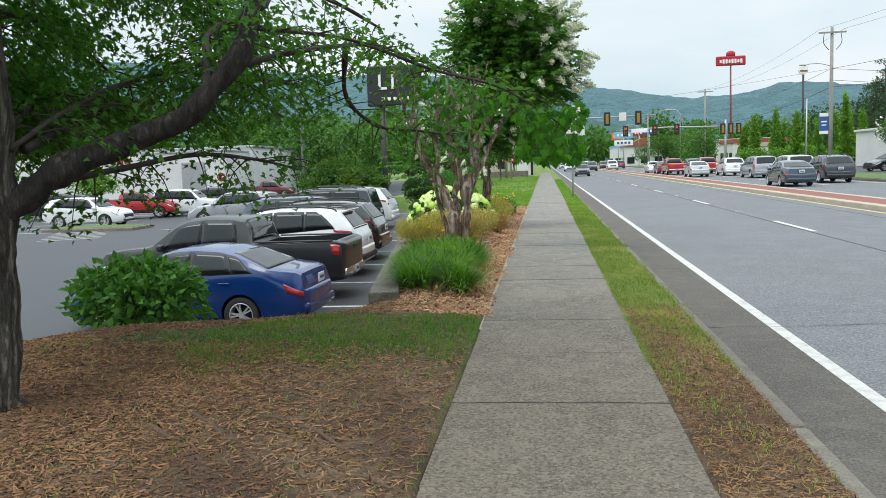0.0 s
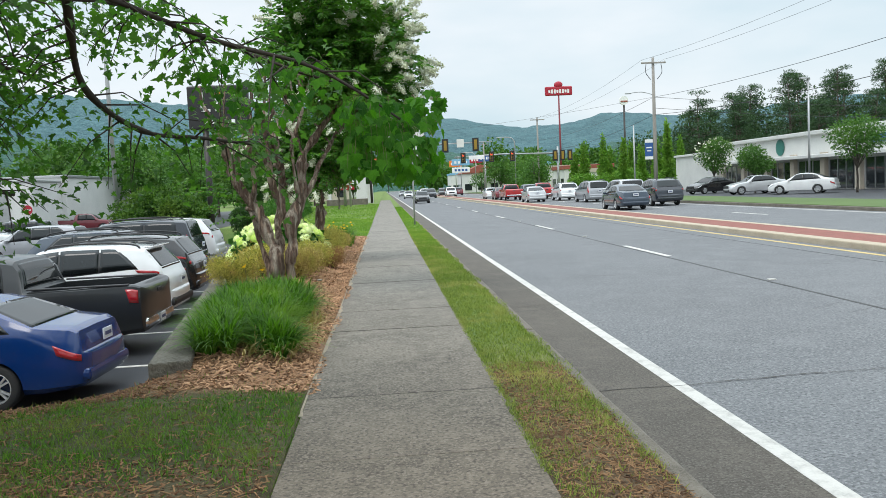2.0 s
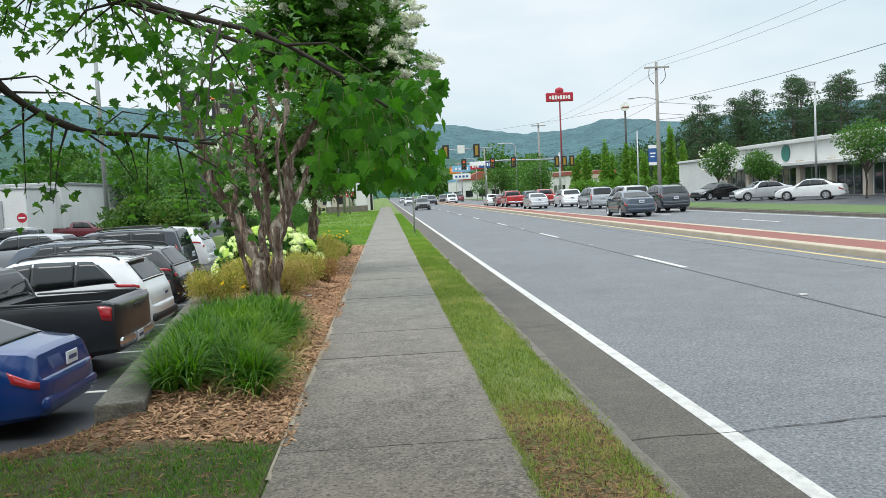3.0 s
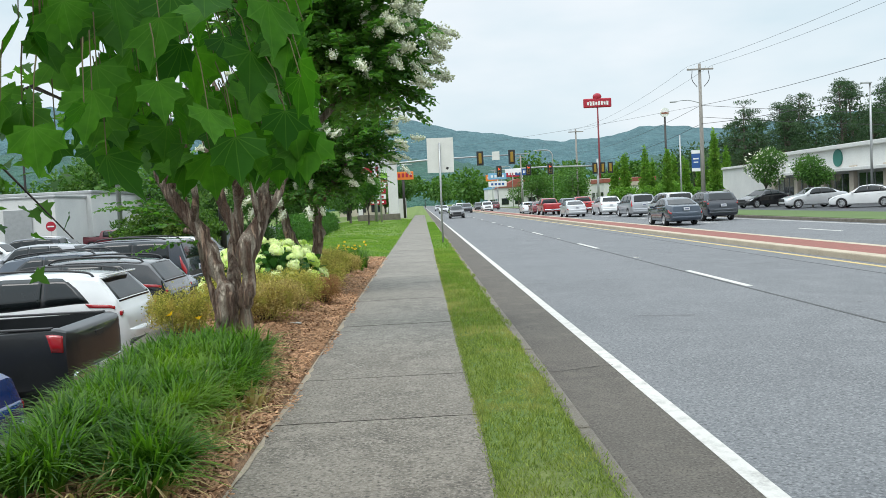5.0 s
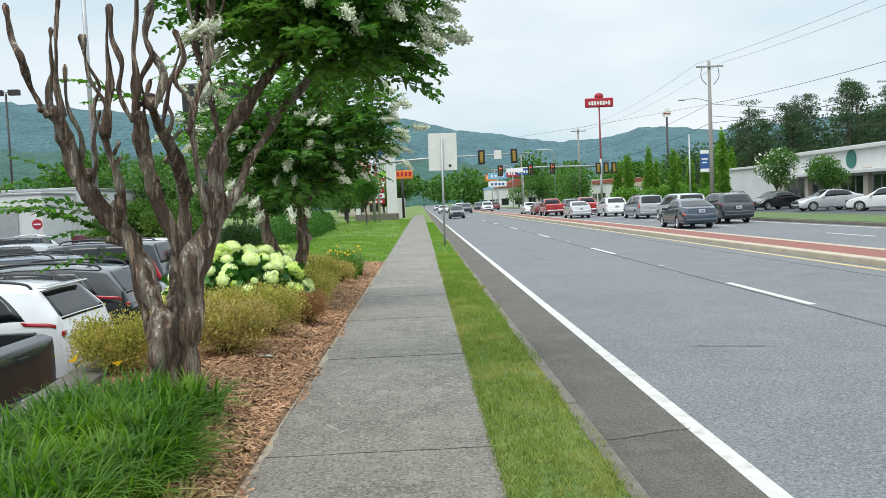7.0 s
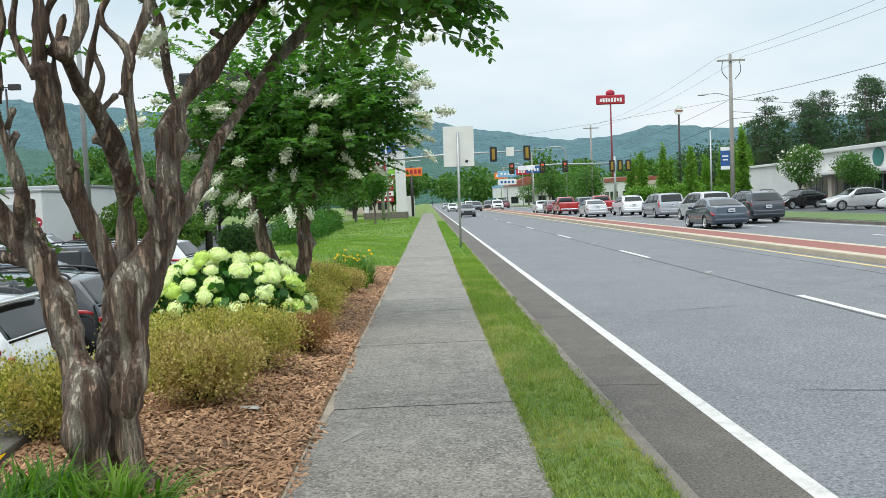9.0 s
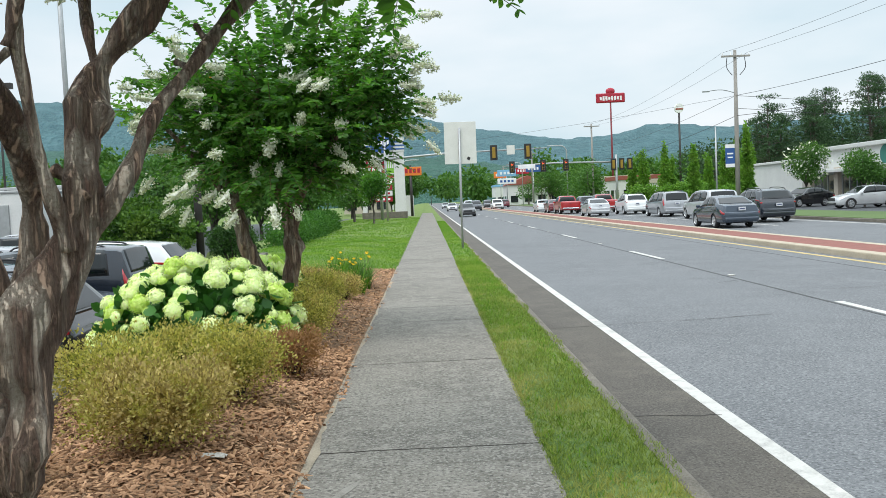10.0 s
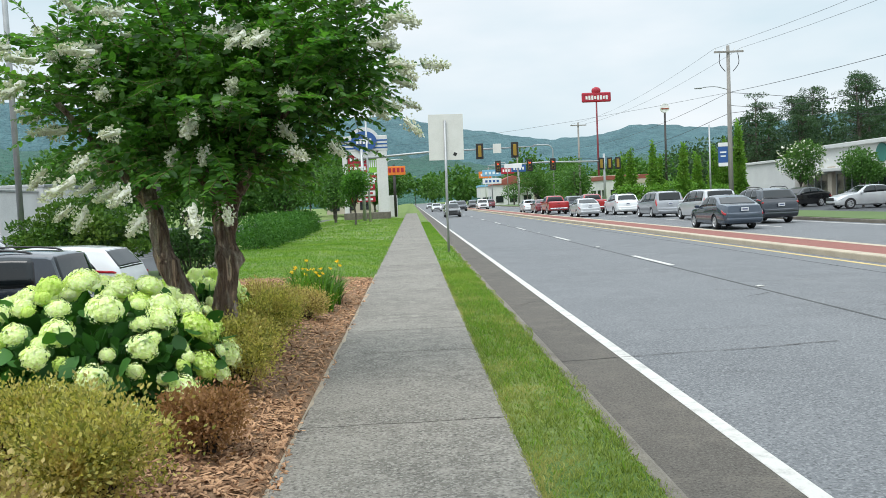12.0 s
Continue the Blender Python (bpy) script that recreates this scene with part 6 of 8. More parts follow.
bmesh.ops.scale(bm, vec=(1.25, 1, 1.0), verts=bm.verts)
emb = part("oval_emblem", bm, sign_blue, pylon, "blue oval emblem")
emb.location = (0, -.55, 7.8)
for k in range(5):
    part("emblem_bar", box_bm((.22, .06, .5), (-.64 + .32 * k, -.13, 0)), sign_white, emb)
for x, z, w, h, m in ((-.75, 6.1, 1.9, .85, sign_red), (-.75, 5.2, 1.9, .85, sign_red), (.7, 5.6, .95, 1.75, sign_green), (-.4, 3.9, 2.5, .5, sign_white), (-.4, 3.3, 2.5, .5, sign_red), (-.4, 2.7, 2.5, .5, sign_white), (-.4, 2.1, 2.5, .5, sign_red)):
    tp = part("tenant_panel", box_bm((w, .3, h), (x, 0, z), .02), m, pylon)
    for k in range(4):
        part("letter_bar", box_bm((w * .14, .04, h * .4), (x - w * .33 + w * .22 * k, -.17, z)), sign_white if m is not sign_white else sign_red, tp)
part("base", box_bm((4.6, 1.3, .9), (0, 0, .35), .05), stone_grey, pylon)
orange = thing("orange_sign", (-1.75, 104, 0), "orange restaurant sign on a dark pole", "sign")
tube_part("sign_pole", [(0, 0, -.3), (0, 0, 6)], .16, dark_steel, orange, 8)
tp = part("panel", box_bm((2.6, .35, 1.0), (0, 0, 5.3), .04), sign_orange, orange)
for k in range(5):
    part("letter_bar", box_bm((.3, .05, .5), (-.95 + .48 * k, -.19, 5.35)), sign_red, tp)
part("side_box", box_bm((2.2, 1.4, 2.6), (-.9, 1.4, 1.2), .05), stucco_white, orange)

dark_sign = thing("dark_pylon_sign", (-7.7, 37.4, LOT_Z), "dark pylon sign with large white letter strokes", "sign")
tube_part("sign_pole", [(-.3, 0, -.1), (-.3, 0, 6.2)], .14, dark_steel, dark_sign, 10)
tp = part("panel", box_bm((2.7, .4, 1.95), (.35, 0, 6.75), .06), signal_black, dark_sign, "matt black cabinet")
part("letter_stroke", box_bm((.12, .05, .85), (-.35, -.22, 7.0)), sign_white, tp)
part("letter_stroke", box_bm((.42, .05, .12), (-.2, -.22, 6.62)), sign_white, tp)
part("letter_stroke", box_bm((.12, .05, .85), (.3, -.22, 7.0)), sign_white, tp)
part("letter_stroke", box_bm((.35, .05, .12), (.42, -.22, 7.35)), sign_orange, tp)
for k in range(5):
    part("letter_bar", box_bm((.16, .05, .16), (-.2 + .3 * k, -.22, 6.1)), sign_white, tp)

# ---- buildings ----
shops = thing("shop_building", (0, 0, 0), "long low white shop building with a stepped parapet", "building")
part("wall", box_bm((24, 12, 3.9), (47.6, 91, 1.95), .03), stucco_white, shops, "pale grey side wall")
part("wall", box_bm((23, 36, 4.6), (47.9, 66.8, 2.3), .03), stucco_white, shops)
part("parapet", box_bm((.5, 36.4, .35), (36.35, 66.8, 4.75), .05), stucco_white, shops)
part("parapet", box_bm((.4, 12.2, .25), (35.6, 91.1, 4.0), .04), stucco_white, shops)
for k in range(7):
    y = 82 - 5 * k
    w = part("window", box_bm((.12, 3.6, 2.3), (36.36, y, 1.25), .01), shop_glass, shops)
    for d in (-1.8, -.6, .6, 1.8):
        part("mullion", box_bm((.1, .06, 2.3), (36.3, y + d, 1.25)), galv, w)
    part("pier", box_bm((.35, .7, 3.1), (36.2, y + 2.5, 1.5), .02), stucco_tan, shops)
part("canopy", box_bm((1.2, 35, .3), (35.9, 66.8, 2.75), .04), stucco_white, shops)
for y, z, n, m in ((58, 3.8, 5, sign_blue), (70, 3.8, 0, sign_green)):
    for k in range(n):
        part("letter_bar", box_bm((.08, .35, .6), (36.34, y - .55 * k, z)), m, shops)
bm = cyl_bm(.75, .1, (36.34, 72.2, 3.8), 20, turn=Matrix.Rotation(math.pi / 2, 4, "Y"))
part("round_emblem", bm, sign_teal, shops, "round teal emblem")

ware = thing("warehouse", (0, 0, LOT_Z), "pale grey warehouse with a flat roof and loading door", "building")
part("wall", box_bm((46, 20, 5.4), (-53.5, 90, 2.7), .05), stucco_white, ware)
part("wall", box_bm((8.4, 8, 4.9), (-35.2, 77.5, 2.45), .05), stucco_white, ware)
part("roof_edge", box_bm((46.3, 20.3, .25), (-53.5, 90, 5.45), .04), galv, ware)
part("roof_edge", box_bm((8.6, 8.2, .2), (-35.2, 77.5, 4.95), .04), galv, ware)
part("loading_door", box_bm((2.4, .15, 3.9), (-34.2, 73.45, 2.0), .03), galv, ware)
for k in range(4):
    part("letter_bar", box_bm((.6, .1, .5), (-47 + .85 * k, 79.9, 4.4)), sign_red, ware)
dne = thing("no_entry_sign", (-31.0, 72.5, LOT_Z), "round red and white no entry sign", "sign")
tube_part("post", [(0, 0, -.1), (0, 0, 2.6)], .035, galv, dne, 6)
part("disc", cyl_bm(.42, .03, (0, -.06, 2.4), 20, turn=Matrix.Rotation(math.pi / 2, 4, "X")), sign_red, dne)
part("bar", box_bm((.56, .03, .12), (0, -.085, 2.4)), sign_white, dne)

def far_shop(x, y, w, d, h, wall, roof, lab, roofline="flat"):
    ob = thing("far_shop", (x, y, -.1), lab, "building", "shops far along the highway")
    part("wall", box_bm((w, d, h), (0, 0, h / 2), .05), wall, ob)
    if roofline == "gable":
        v = [(-w / 2 - .4, -d / 2 - .4, h), (w / 2 + .4, -d / 2 - .4, h), (w / 2 + .4, d / 2 + .4, h), (-w / 2 - .4, d / 2 + .4, h), (0, -d / 2 - .4, h + w * .22), (0, d / 2 + .4, h + w * .22)]
        link_mesh("roof", v, [(0, 1, 4), (3, 5, 2), (0, 4, 5, 3), (1, 2, 5, 4), (0, 3, 2, 1)], roof, ob)
    else:
        part("roof", box_bm((w + .4, d + .4, .7), (0, 0, h + .3), .05), roof, ob)
    for k in range(max(2, int(w / 3))):
        part("window", box_bm((1.8, .12, 1.6), (-w / 2 + 1.6 + k * (w - 3.2) / max(1, int(w / 3) - 1), -d / 2 - .05, 1.5)), shop_glass, ob)
        part("window", box_bm((.12, 1.8, 1.6), (-w / 2 - .05, -d / 2 + 1.6 + k * (d - 3.2) / max(1, int(w / 3) - 1), 1.5)), shop_glass, ob)
    part("fascia", box_bm((w * .5, .15, .7), (0, -d / 2 - .1, h - .4)), stucco_tan, ob)


for a in ((37, 150, 9, 10, 4, stucco_white, roof_red, "white shop with a red roof band"), (39, 172, 10, 12, 4.5, stucco_white, stucco_tan, "white shop with a tan roof band"), (25, 215, 10, 12, 5.0, stucco_white, roof_red, "white restaurant with a red gable roof", "gable"),
          (30, 240, 14, 14, 5, stucco_tan, roof_red, "tan shop far along the highway", "gable"), (-14, 215, 12, 14, 5, stucco_white, sign_blue, "white shop with a blue roof band"), (-12, 175, 9, 10, 4.2, stucco_tan, roof_red, "tan shop beyond the signal"), (33, 300, 18, 16, 6, stucco_white, sky_blue_sign, "white shop far along the highway"), (-16, 280, 16, 16, 6, stucco_white, stucco_tan, "white shop far along the highway")):
    far_shop(*a)
for x, y, z, w, h, m in ((10.5 + 8.5, 200, 7.6, 4.4, 1.5, sky_blue_sign), (19, 200, 5.7, 4.4, 1.3, sign_white), (33.5, 168, 4.8, 2.9, 2.4, sky_blue_sign), (22, 175, 7.5, 3.0, 1.4, sign_blue), (24.5, 215, 8.5, 3.4, 1.6, sign_red), (23, 260, 9, 4, 2, sign_orange), (-6.5, 170, 6.5, 2.6, 1.6, sign_red), (-8, 230, 9, 3.4, 2.2, sign_white), (26, 138, 3.6, 1.6, 1.1, sign_white)):
    ob = thing("roadside_sign", (x, y, 0), "coloured roadside shop sign on posts", "sign", "shop signs along the highway")
    tube_part("post", [(0, 0, -.2), (0, 0, z)], .12, galv, ob, 6)
    tp = part("panel", box_bm((w, .3, h), (0, 0, z), .05), m, ob)
    for k in range(4):
        part("letter_bar", box_bm((w * .12, .05, h * .4), (-w * .3 + w * .2 * k, -.17, z)), sign_white if m is not sign_white else sign_blue, tp)


# ---- vehicles ----
tyre_rubber = surf("tyre_rubber", (0.02, 0.02, 0.021), (0.03, 0.029, 0.028), rough=0.85, big=6, fine=80, bump=0.3)
rim_alloy = surf("alloy_rim", (0.68, 0.69, 0.7), (0.55, 0.56, 0.58), rough=0.35, metal=0.6, big=5, fine=60, bump=0.0)
rim_dark = surf("dark_rim", (0.05, 0.05, 0.055), (0.035, 0.035, 0.04), rough=0.35, metal=0.7, big=5, fine=60, bump=0.0)
black_plastic = surf("black_plastic_trim", (0.022, 0.022, 0.024), (0.035, 0.035, 0.036), rough=0.55, big=4, fine=150, bump=0.2, bdist=0.001)
chrome = surf("chrome_trim", (0.75, 0.76, 0.78), (0.62, 0.63, 0.65), rough=0.12, metal=1.0, big=4, fine=60, bump=0.0)
plate_white = surf("number_plate_white", (0.62, 0.63, 0.64), (0.5, 0.52, 0.55), rough=0.5, big=20, fine=80, bump=0.0)
plate_ink = surf("number_plate_ink", (0.06, 0.07, 0.16), rough=0.6, big=20, bump=0.0)
lamp_red = glossy("tail_lamp_red", (0.42, 0.012, 0.018), rough=0.12)
lamp_clear = glossy("head_lamp_clear", (0.62, 0.64, 0.66), rough=0.08)
car_glass = glossy("tinted_car_glass", (0.008, 0.011, 0.012), rough=0.05, coat=0.0)
car_glass.node_tree.nodes["Principled BSDF"].inputs["Specular IOR Level"].default_value = 0.5

STYLES = {  # length, width, wheelbase, wheel radius, underside, silhouette, waist line, tumblehome
    "sedan": dict(L=4.45, W=1.76, base=2.52, front=0.185, r=0.315, under=0.2, tum=0.36,
                  top=[(0, .52), (.012, .62), (.05, .74), (.14, .86), (.255, .95), (.285, .98), (.42, 1.38), (.47, 1.445), (.56, 1.47), (.66, 1.43), (.73, 1.35), (.86, 1.09), (.9, 1.07), (.965, 1.05), (.985, 1.0), (1, .72)],
                  waist=[(0, .5), (.12, .8), (.28, .92), (.6, .98), (.85, 1.03), (1, .7)],
                  wind=(.29, .425), rear=(.715, .862), sides=[((.335, .545), (.425, .545)), ((.553, .715), (.553, .69)), ((.72, .80), (.695, .735))],
                  lamp=((.925, .999), 4.75, 5.85), head=((.03, .115), 5.1, 6.15)),
    "suv": dict(L=4.65, W=1.86, base=2.7, front=0.195, r=0.36, under=0.24, tum=0.3,
                top=[(0, .62), (.012, .78), (.05, .92), (.14, 1.02), (.24, 1.08), (.265, 1.1), (.39, 1.54), (.44, 1.64), (.55, 1.69), (.75, 1.67), (.875, 1.6), (.9, 1.57), (.965, 1.2), (.975, 1.08), (.99, .98), (1, .7)],
                waist=[(0, .6), (.12, .92), (.28, 1.02), (.6, 1.08), (.85, 1.17), (.96, 1.13), (1, .7)],
                wind=(.27, .40), rear=(.897, .968), sides=[((.32, .525), (.405, .525)), ((.533, .70), (.533, .70)), ((.708, .868), (.708, .77))],
                lamp=((.86, .962), 5.55, 5.98), head=((.03, .12), 5.2, 6.1)),
    "boxy_suv": dict(L=4.9, W=1.93, base=2.85, front=0.18, r=0.375, under=0.26, tum=0.2,
                     top=[(0, .7), (.012, .9), (.03, 1.02), (.14, 1.1), (.25, 1.14), (.27, 1.16), (.37, 1.6), (.42, 1.73), (.55, 1.79), (.8, 1.78), (.925, 1.73), (.945, 1.69), (.975, 1.22), (.985, 1.1), (.993, .9), (1, .7)],
                     waist=[(0, .65), (.12, 1.0), (.28, 1.08), (.6, 1.12), (.95, 1.14), (1, .7)],
                     wind=(.275, .385), rear=(.942, .977), sides=[((.31, .50), (.385, .50)), ((.51, .68), (.51, .68)), ((.69, .89), (.69, .875))],
                     lamp=((.95, .988), 5.0, 6.6), head=((.015, .09), 5.2, 6.1)),
    "minivan": dict(L=5.1, W=1.98, base=3.05, front=0.18, r=0.34, under=0.2, tum=0.24,
                    top=[(0, .6), (.012, .74), (.05, .88), (.13, 1.0), (.2, 1.07), (.22, 1.1), (.35, 1.58), (.41, 1.69), (.55, 1.75), (.8, 1.74), (.92, 1.69), (.94, 1.65), (.975, 1.15), (.985, 1.05), (.993, .9), (1, .66)],
                    waist=[(0, .58), (.12, .9), (.25, 1.0), (.6, 1.05), (.95, 1.1), (1, .68)],
                    wind=(.225, .365), rear=(.938, .976), sides=[((.275, .45), (.365, .45)), ((.46, .69), (.46, .69)), ((.70, .905), (.70, .885))],
                    lamp=((.945, .988), 5.2, 6.9), head=((.03, .12), 5.1, 6.1)),
    "pickup": dict(L=5.4, W=1.92, base=3.25, front=0.175, r=0.385, under=0.34, tum=0.27,
                   top=[(0, .72), (.01, .95), (.03, 1.06), (.12, 1.13), (.215, 1.17), (.235, 1.19), (.33, 1.62), (.375, 1.74), (.45, 1.79), (.56, 1.77), (.61, 1.72), (.632, 1.55), (.645, 1.22), (.65, 1.185), (.8, 1.2), (.975, 1.23), (.985, 1.22), (1, 1.19)],
                   waist=[(0, .68), (.12, 1.03), (.25, 1.1), (.6, 1.15), (.65, 1.165), (.97, 1.21), (1, 1.17)],
                   wind=(.24, .34), rear=(.616, .644), sides=[((.275, .44), (.35, .44)), ((.45, .585), (.45, .57))],
                   lamp=((.955, .994), 4.3, 5.6), head=((.012, .08), 5.1, 6.05)),
}


def interp(table, u):
    return float(np.interp(u, [p[0] for p in table], [p[1] for p in table]))


def plan_width(s, u, style):
    blunt = style in ("pickup", "boxy_suv")
    return interp([(0, .74 if not blunt else .86), (.012, .82 if not blunt else .9), (.04, .9 if not blunt else .95), (.1, .965), (.2, 1), (.85, 1), (.93, .985), (.97, .965 if not blunt else .985), (.99, .93 if not blunt else .975), (1, .87 if not blunt else .965)], u)


def section(style, u):
    """Half of a cross-section at u (0 nose, 1 tail), from the keel's middle to the roof's middle."""
    s = STYLES[style]
    w = s["W"] / 2 * plan_width(s, u, style)
    top = interp(s["top"], u)
    zb = s["under"] + 0.07 * max(0, (u - 0.88) / 0.12) + 0.05 * max(0, (0.06 - u) / 0.06)
    waist = min(interp(s["waist"], u), top - 0.025)
    g = top - waist
    t = s["tum"] * g
    k = min(1.0, g / 0.3)
    lo = waist - zb
    return [(0, zb), (.86 * w, zb), (.955 * w, zb + .1 * lo), (.985 * w, zb + .3 * lo), (w, zb + .58 * lo), (.99 * w, zb + .86 * lo), (.972 * w, waist),
            (.955 * w - .55 * t, waist + .52 * g), (.945 * w - .95 * t, waist + .87 * g), (.93 * w - t - .07 * k, waist + .965 * g), (.5 * w - .3 * t, top - .008 * k), (0, top)]


def shell_point(style, u, s):
    """A point of the body's skin: u along the length, s round the half section 0..11, past 11 on the other flank."""
    sec = section(style, u)
    flip = 1
    if s > 11:
        s, flip = 22 - s, -1
    i = min(int(s), 10)
    f = s - i
    y = sec[i][0] * (1 - f) + sec[i + 1][0] * f
    z = sec[i][1] * (1 - f) + sec[i + 1][1] * f
    length = STYLES[style]["L"]
    return Vector((length / 2 - u * length, -flip * y, z))


def shell_patch(style, low, high, s0, s1, nu=8, ns=4, lift=0.006, mirror=False):
    """A thin panel that follows the skin between low and high u-ranges, raised a little from it."""
    verts, faces = [], []
    for layer in (0, 1):
        for j in range(ns + 1):
            for i in range(nu + 1):
                a, b = j / ns, i / nu
                u = (low[0] * (1 - b) + low[1] * b) * (1 - a) + (high[0] * (1 - b) + high[1] * b) * a
                s = s0 * (1 - a) + s1 * a
                p = shell_point(style, u, s)
                du = shell_point(style, min(u + .01, 1), s) - shell_point(style, max(u - .01, 0), s)
                ds = shell_point(style, u, s + .1) - shell_point(style, u, s - .1)
                nrm = du.cross(ds).normalized()
                if nrm.dot(Vector((p.x * 0.15, p.y, p.z - 0.75))) < 0:
                    nrm = -nrm
                q = p + nrm * (lift if layer else -0.004)
                verts.append(Vector((q.x, -q.y, q.z)) if mirror else q)
    w, half = nu + 1, (nu + 1) * (ns + 1)
    for j in range(ns):
        for i in range(nu):
            a = half + j * w + i
            faces.append((a, a + 1, a + w + 1, a + w))
    rim = [i for i in range(w)] + [j * w + nu for j in range(1, ns + 1)] + [ns * w + i for i in range(nu - 1, -1, -1)] + [j * w for j in range(ns - 1, 0, -1)]
    for a, b in zip(rim, rim[1:] + rim[:1]):
        faces.append((a, b, b + half, a + half))
    bm = bmesh.new()
    vs = [bm.verts.new(v) for v in verts]
    for f in faces:
        bm.faces.new([vs[i] for i in f])
    loose = [v for v in bm.verts if not v.link_faces]
    bmesh.ops.delete(bm, geom=loose, context="VERTS")
    return bm


def body_mesh(style):
    s = STYLES[style]
    us = sorted({*np.linspace(0, 1, 25).round(4), *[p[0] for p in s["top"]], .006, .02, .95, .98, .995})
    verts, faces = [], []
    n = 22
    for u in us:
        for k in range(n):
            verts.append(shell_point(style, u, k if k <= 11 else k))
    for i in range(len(us) - 1):
        for k in range(n):
            a, b = i * n + k, i * n + (k + 1) % n
            faces.append((a, b, b + n, a + n))
    # rounded ends: rings that close in over nose and tail
    for end, sign in ((0, 1), (len(us) - 1, -1)):
        ring = [end * n + k for k in range(n)]
        mid = sum((verts[k] for k in ring), Vector()) / n
        for shrink, out in ((.93, .03), (.75, .055), (.45, .068), (.15, .072)):
            first = len(verts)
            for k in range(n):
                p = mid + (verts[end * n + k] - mid) * shrink
                verts.append(Vector((verts[end * n].x + sign * out, p.y, p.z)))
            for k in range(n):
                a, b = ring[k], ring[(k + 1) % n]
                faces.append((a, b, first + (k + 1) % n, first + k))
            ring = [first + k for k in range(n)]
        faces.append(tuple(ring))
    bm = bmesh.new()
    vs = [bm.verts.new(v) for v in verts]
    for f in faces:
        bm.faces.new([vs[i] for i in f])
    bmesh.ops.recalc_face_normals(bm, faces=bm.faces)
    raw = bpy.data.meshes.new("body")
    bm.to_mesh(raw)
    bm.free()
    ob = new("body_blank", raw)
    cut = bmesh.new()
    for wx in wheel_xs(style):
        for sy in (-1, 1):
            cyl_bm(s["r"] * 1.13, 0.5, (wx, sy * (s["W"] / 2 - 0.09), s["r"] * 1.02), 28, turn=Matrix.Rotation(math.pi / 2, 4, "X"), bm=cut)
    if style == "pickup":
        box_bm((s["L"] * 0.322, s["W"] * 0.83, 0.9), (s["L"] * (0.5 - 0.815), 0, 1.2), bm=cut)
    cm = bpy.data.meshes.new("cutter")
    cut.to_mesh(cm)
    cut.free()
    co = new("cutter", cm)
    mod = ob.modifiers.new("wells", "BOOLEAN")
    mod.operation, mod.object, mod.solver = "DIFFERENCE", co, "EXACT"
    bpy.context.view_layer.update()
    me = bpy.data.meshes.new_from_object(ob.evaluated_get(bpy.context.evaluated_depsgraph_get()))
    me.name = "body"
    bpy.data.objects.remove(ob)
    bpy.data.objects.remove(co)
    bpy.data.meshes.remove(cm)
    me.polygons.foreach_set("use_smooth", [True] * len(me.polygons))
    me.set_sharp_from_angle(angle=radians(32))
    return me


def wheel_xs(style):
    s = STYLES[style]
    fx = s["L"] / 2 - s["front"] * s["L"]
    return fx, fx - s["base"]


def lathe(profile, sides=28):
    bm = bmesh.new()
    rings = []
    for r, y in profile:
        rings.append([bm.verts.new((r * math.cos(2 * math.pi * k / sides), y, r * math.sin(2 * math.pi * k / sides))) for k in range(sides)])
    for a, b in zip(rings, rings[1:]):
        for k in range(sides):
            bm.faces.new((a[k], a[(k + 1) % sides], b[(k + 1) % sides], b[k]))
    return bm


def rim_bm(r):
    bm = lathe([(r * .66, -.1), (r * .68, .1), (r * .64, .105), (r * .6, .06), (r * .6, -.05)], 24)
    cyl_bm(r * .16, .06, (0, .07, 0), 12, turn=Matrix.Rotation(math.pi / 2, 4, "X"), bm=bm)
    for k in range(10):
        a = 2 * math.pi * (k // 2) / 5 + (0.17 if k % 2 else -0.17)
        turn = Matrix.Rotation(-a, 4, "Y")
        box_bm((r * .52, .035, r * .085), turn @ Vector((r * .37, .075, 0)), bm=bm, turn=turn)
    return bm


CAR_CACHE = {}


def w_rear(s):
    return s["W"] * .5 * .7


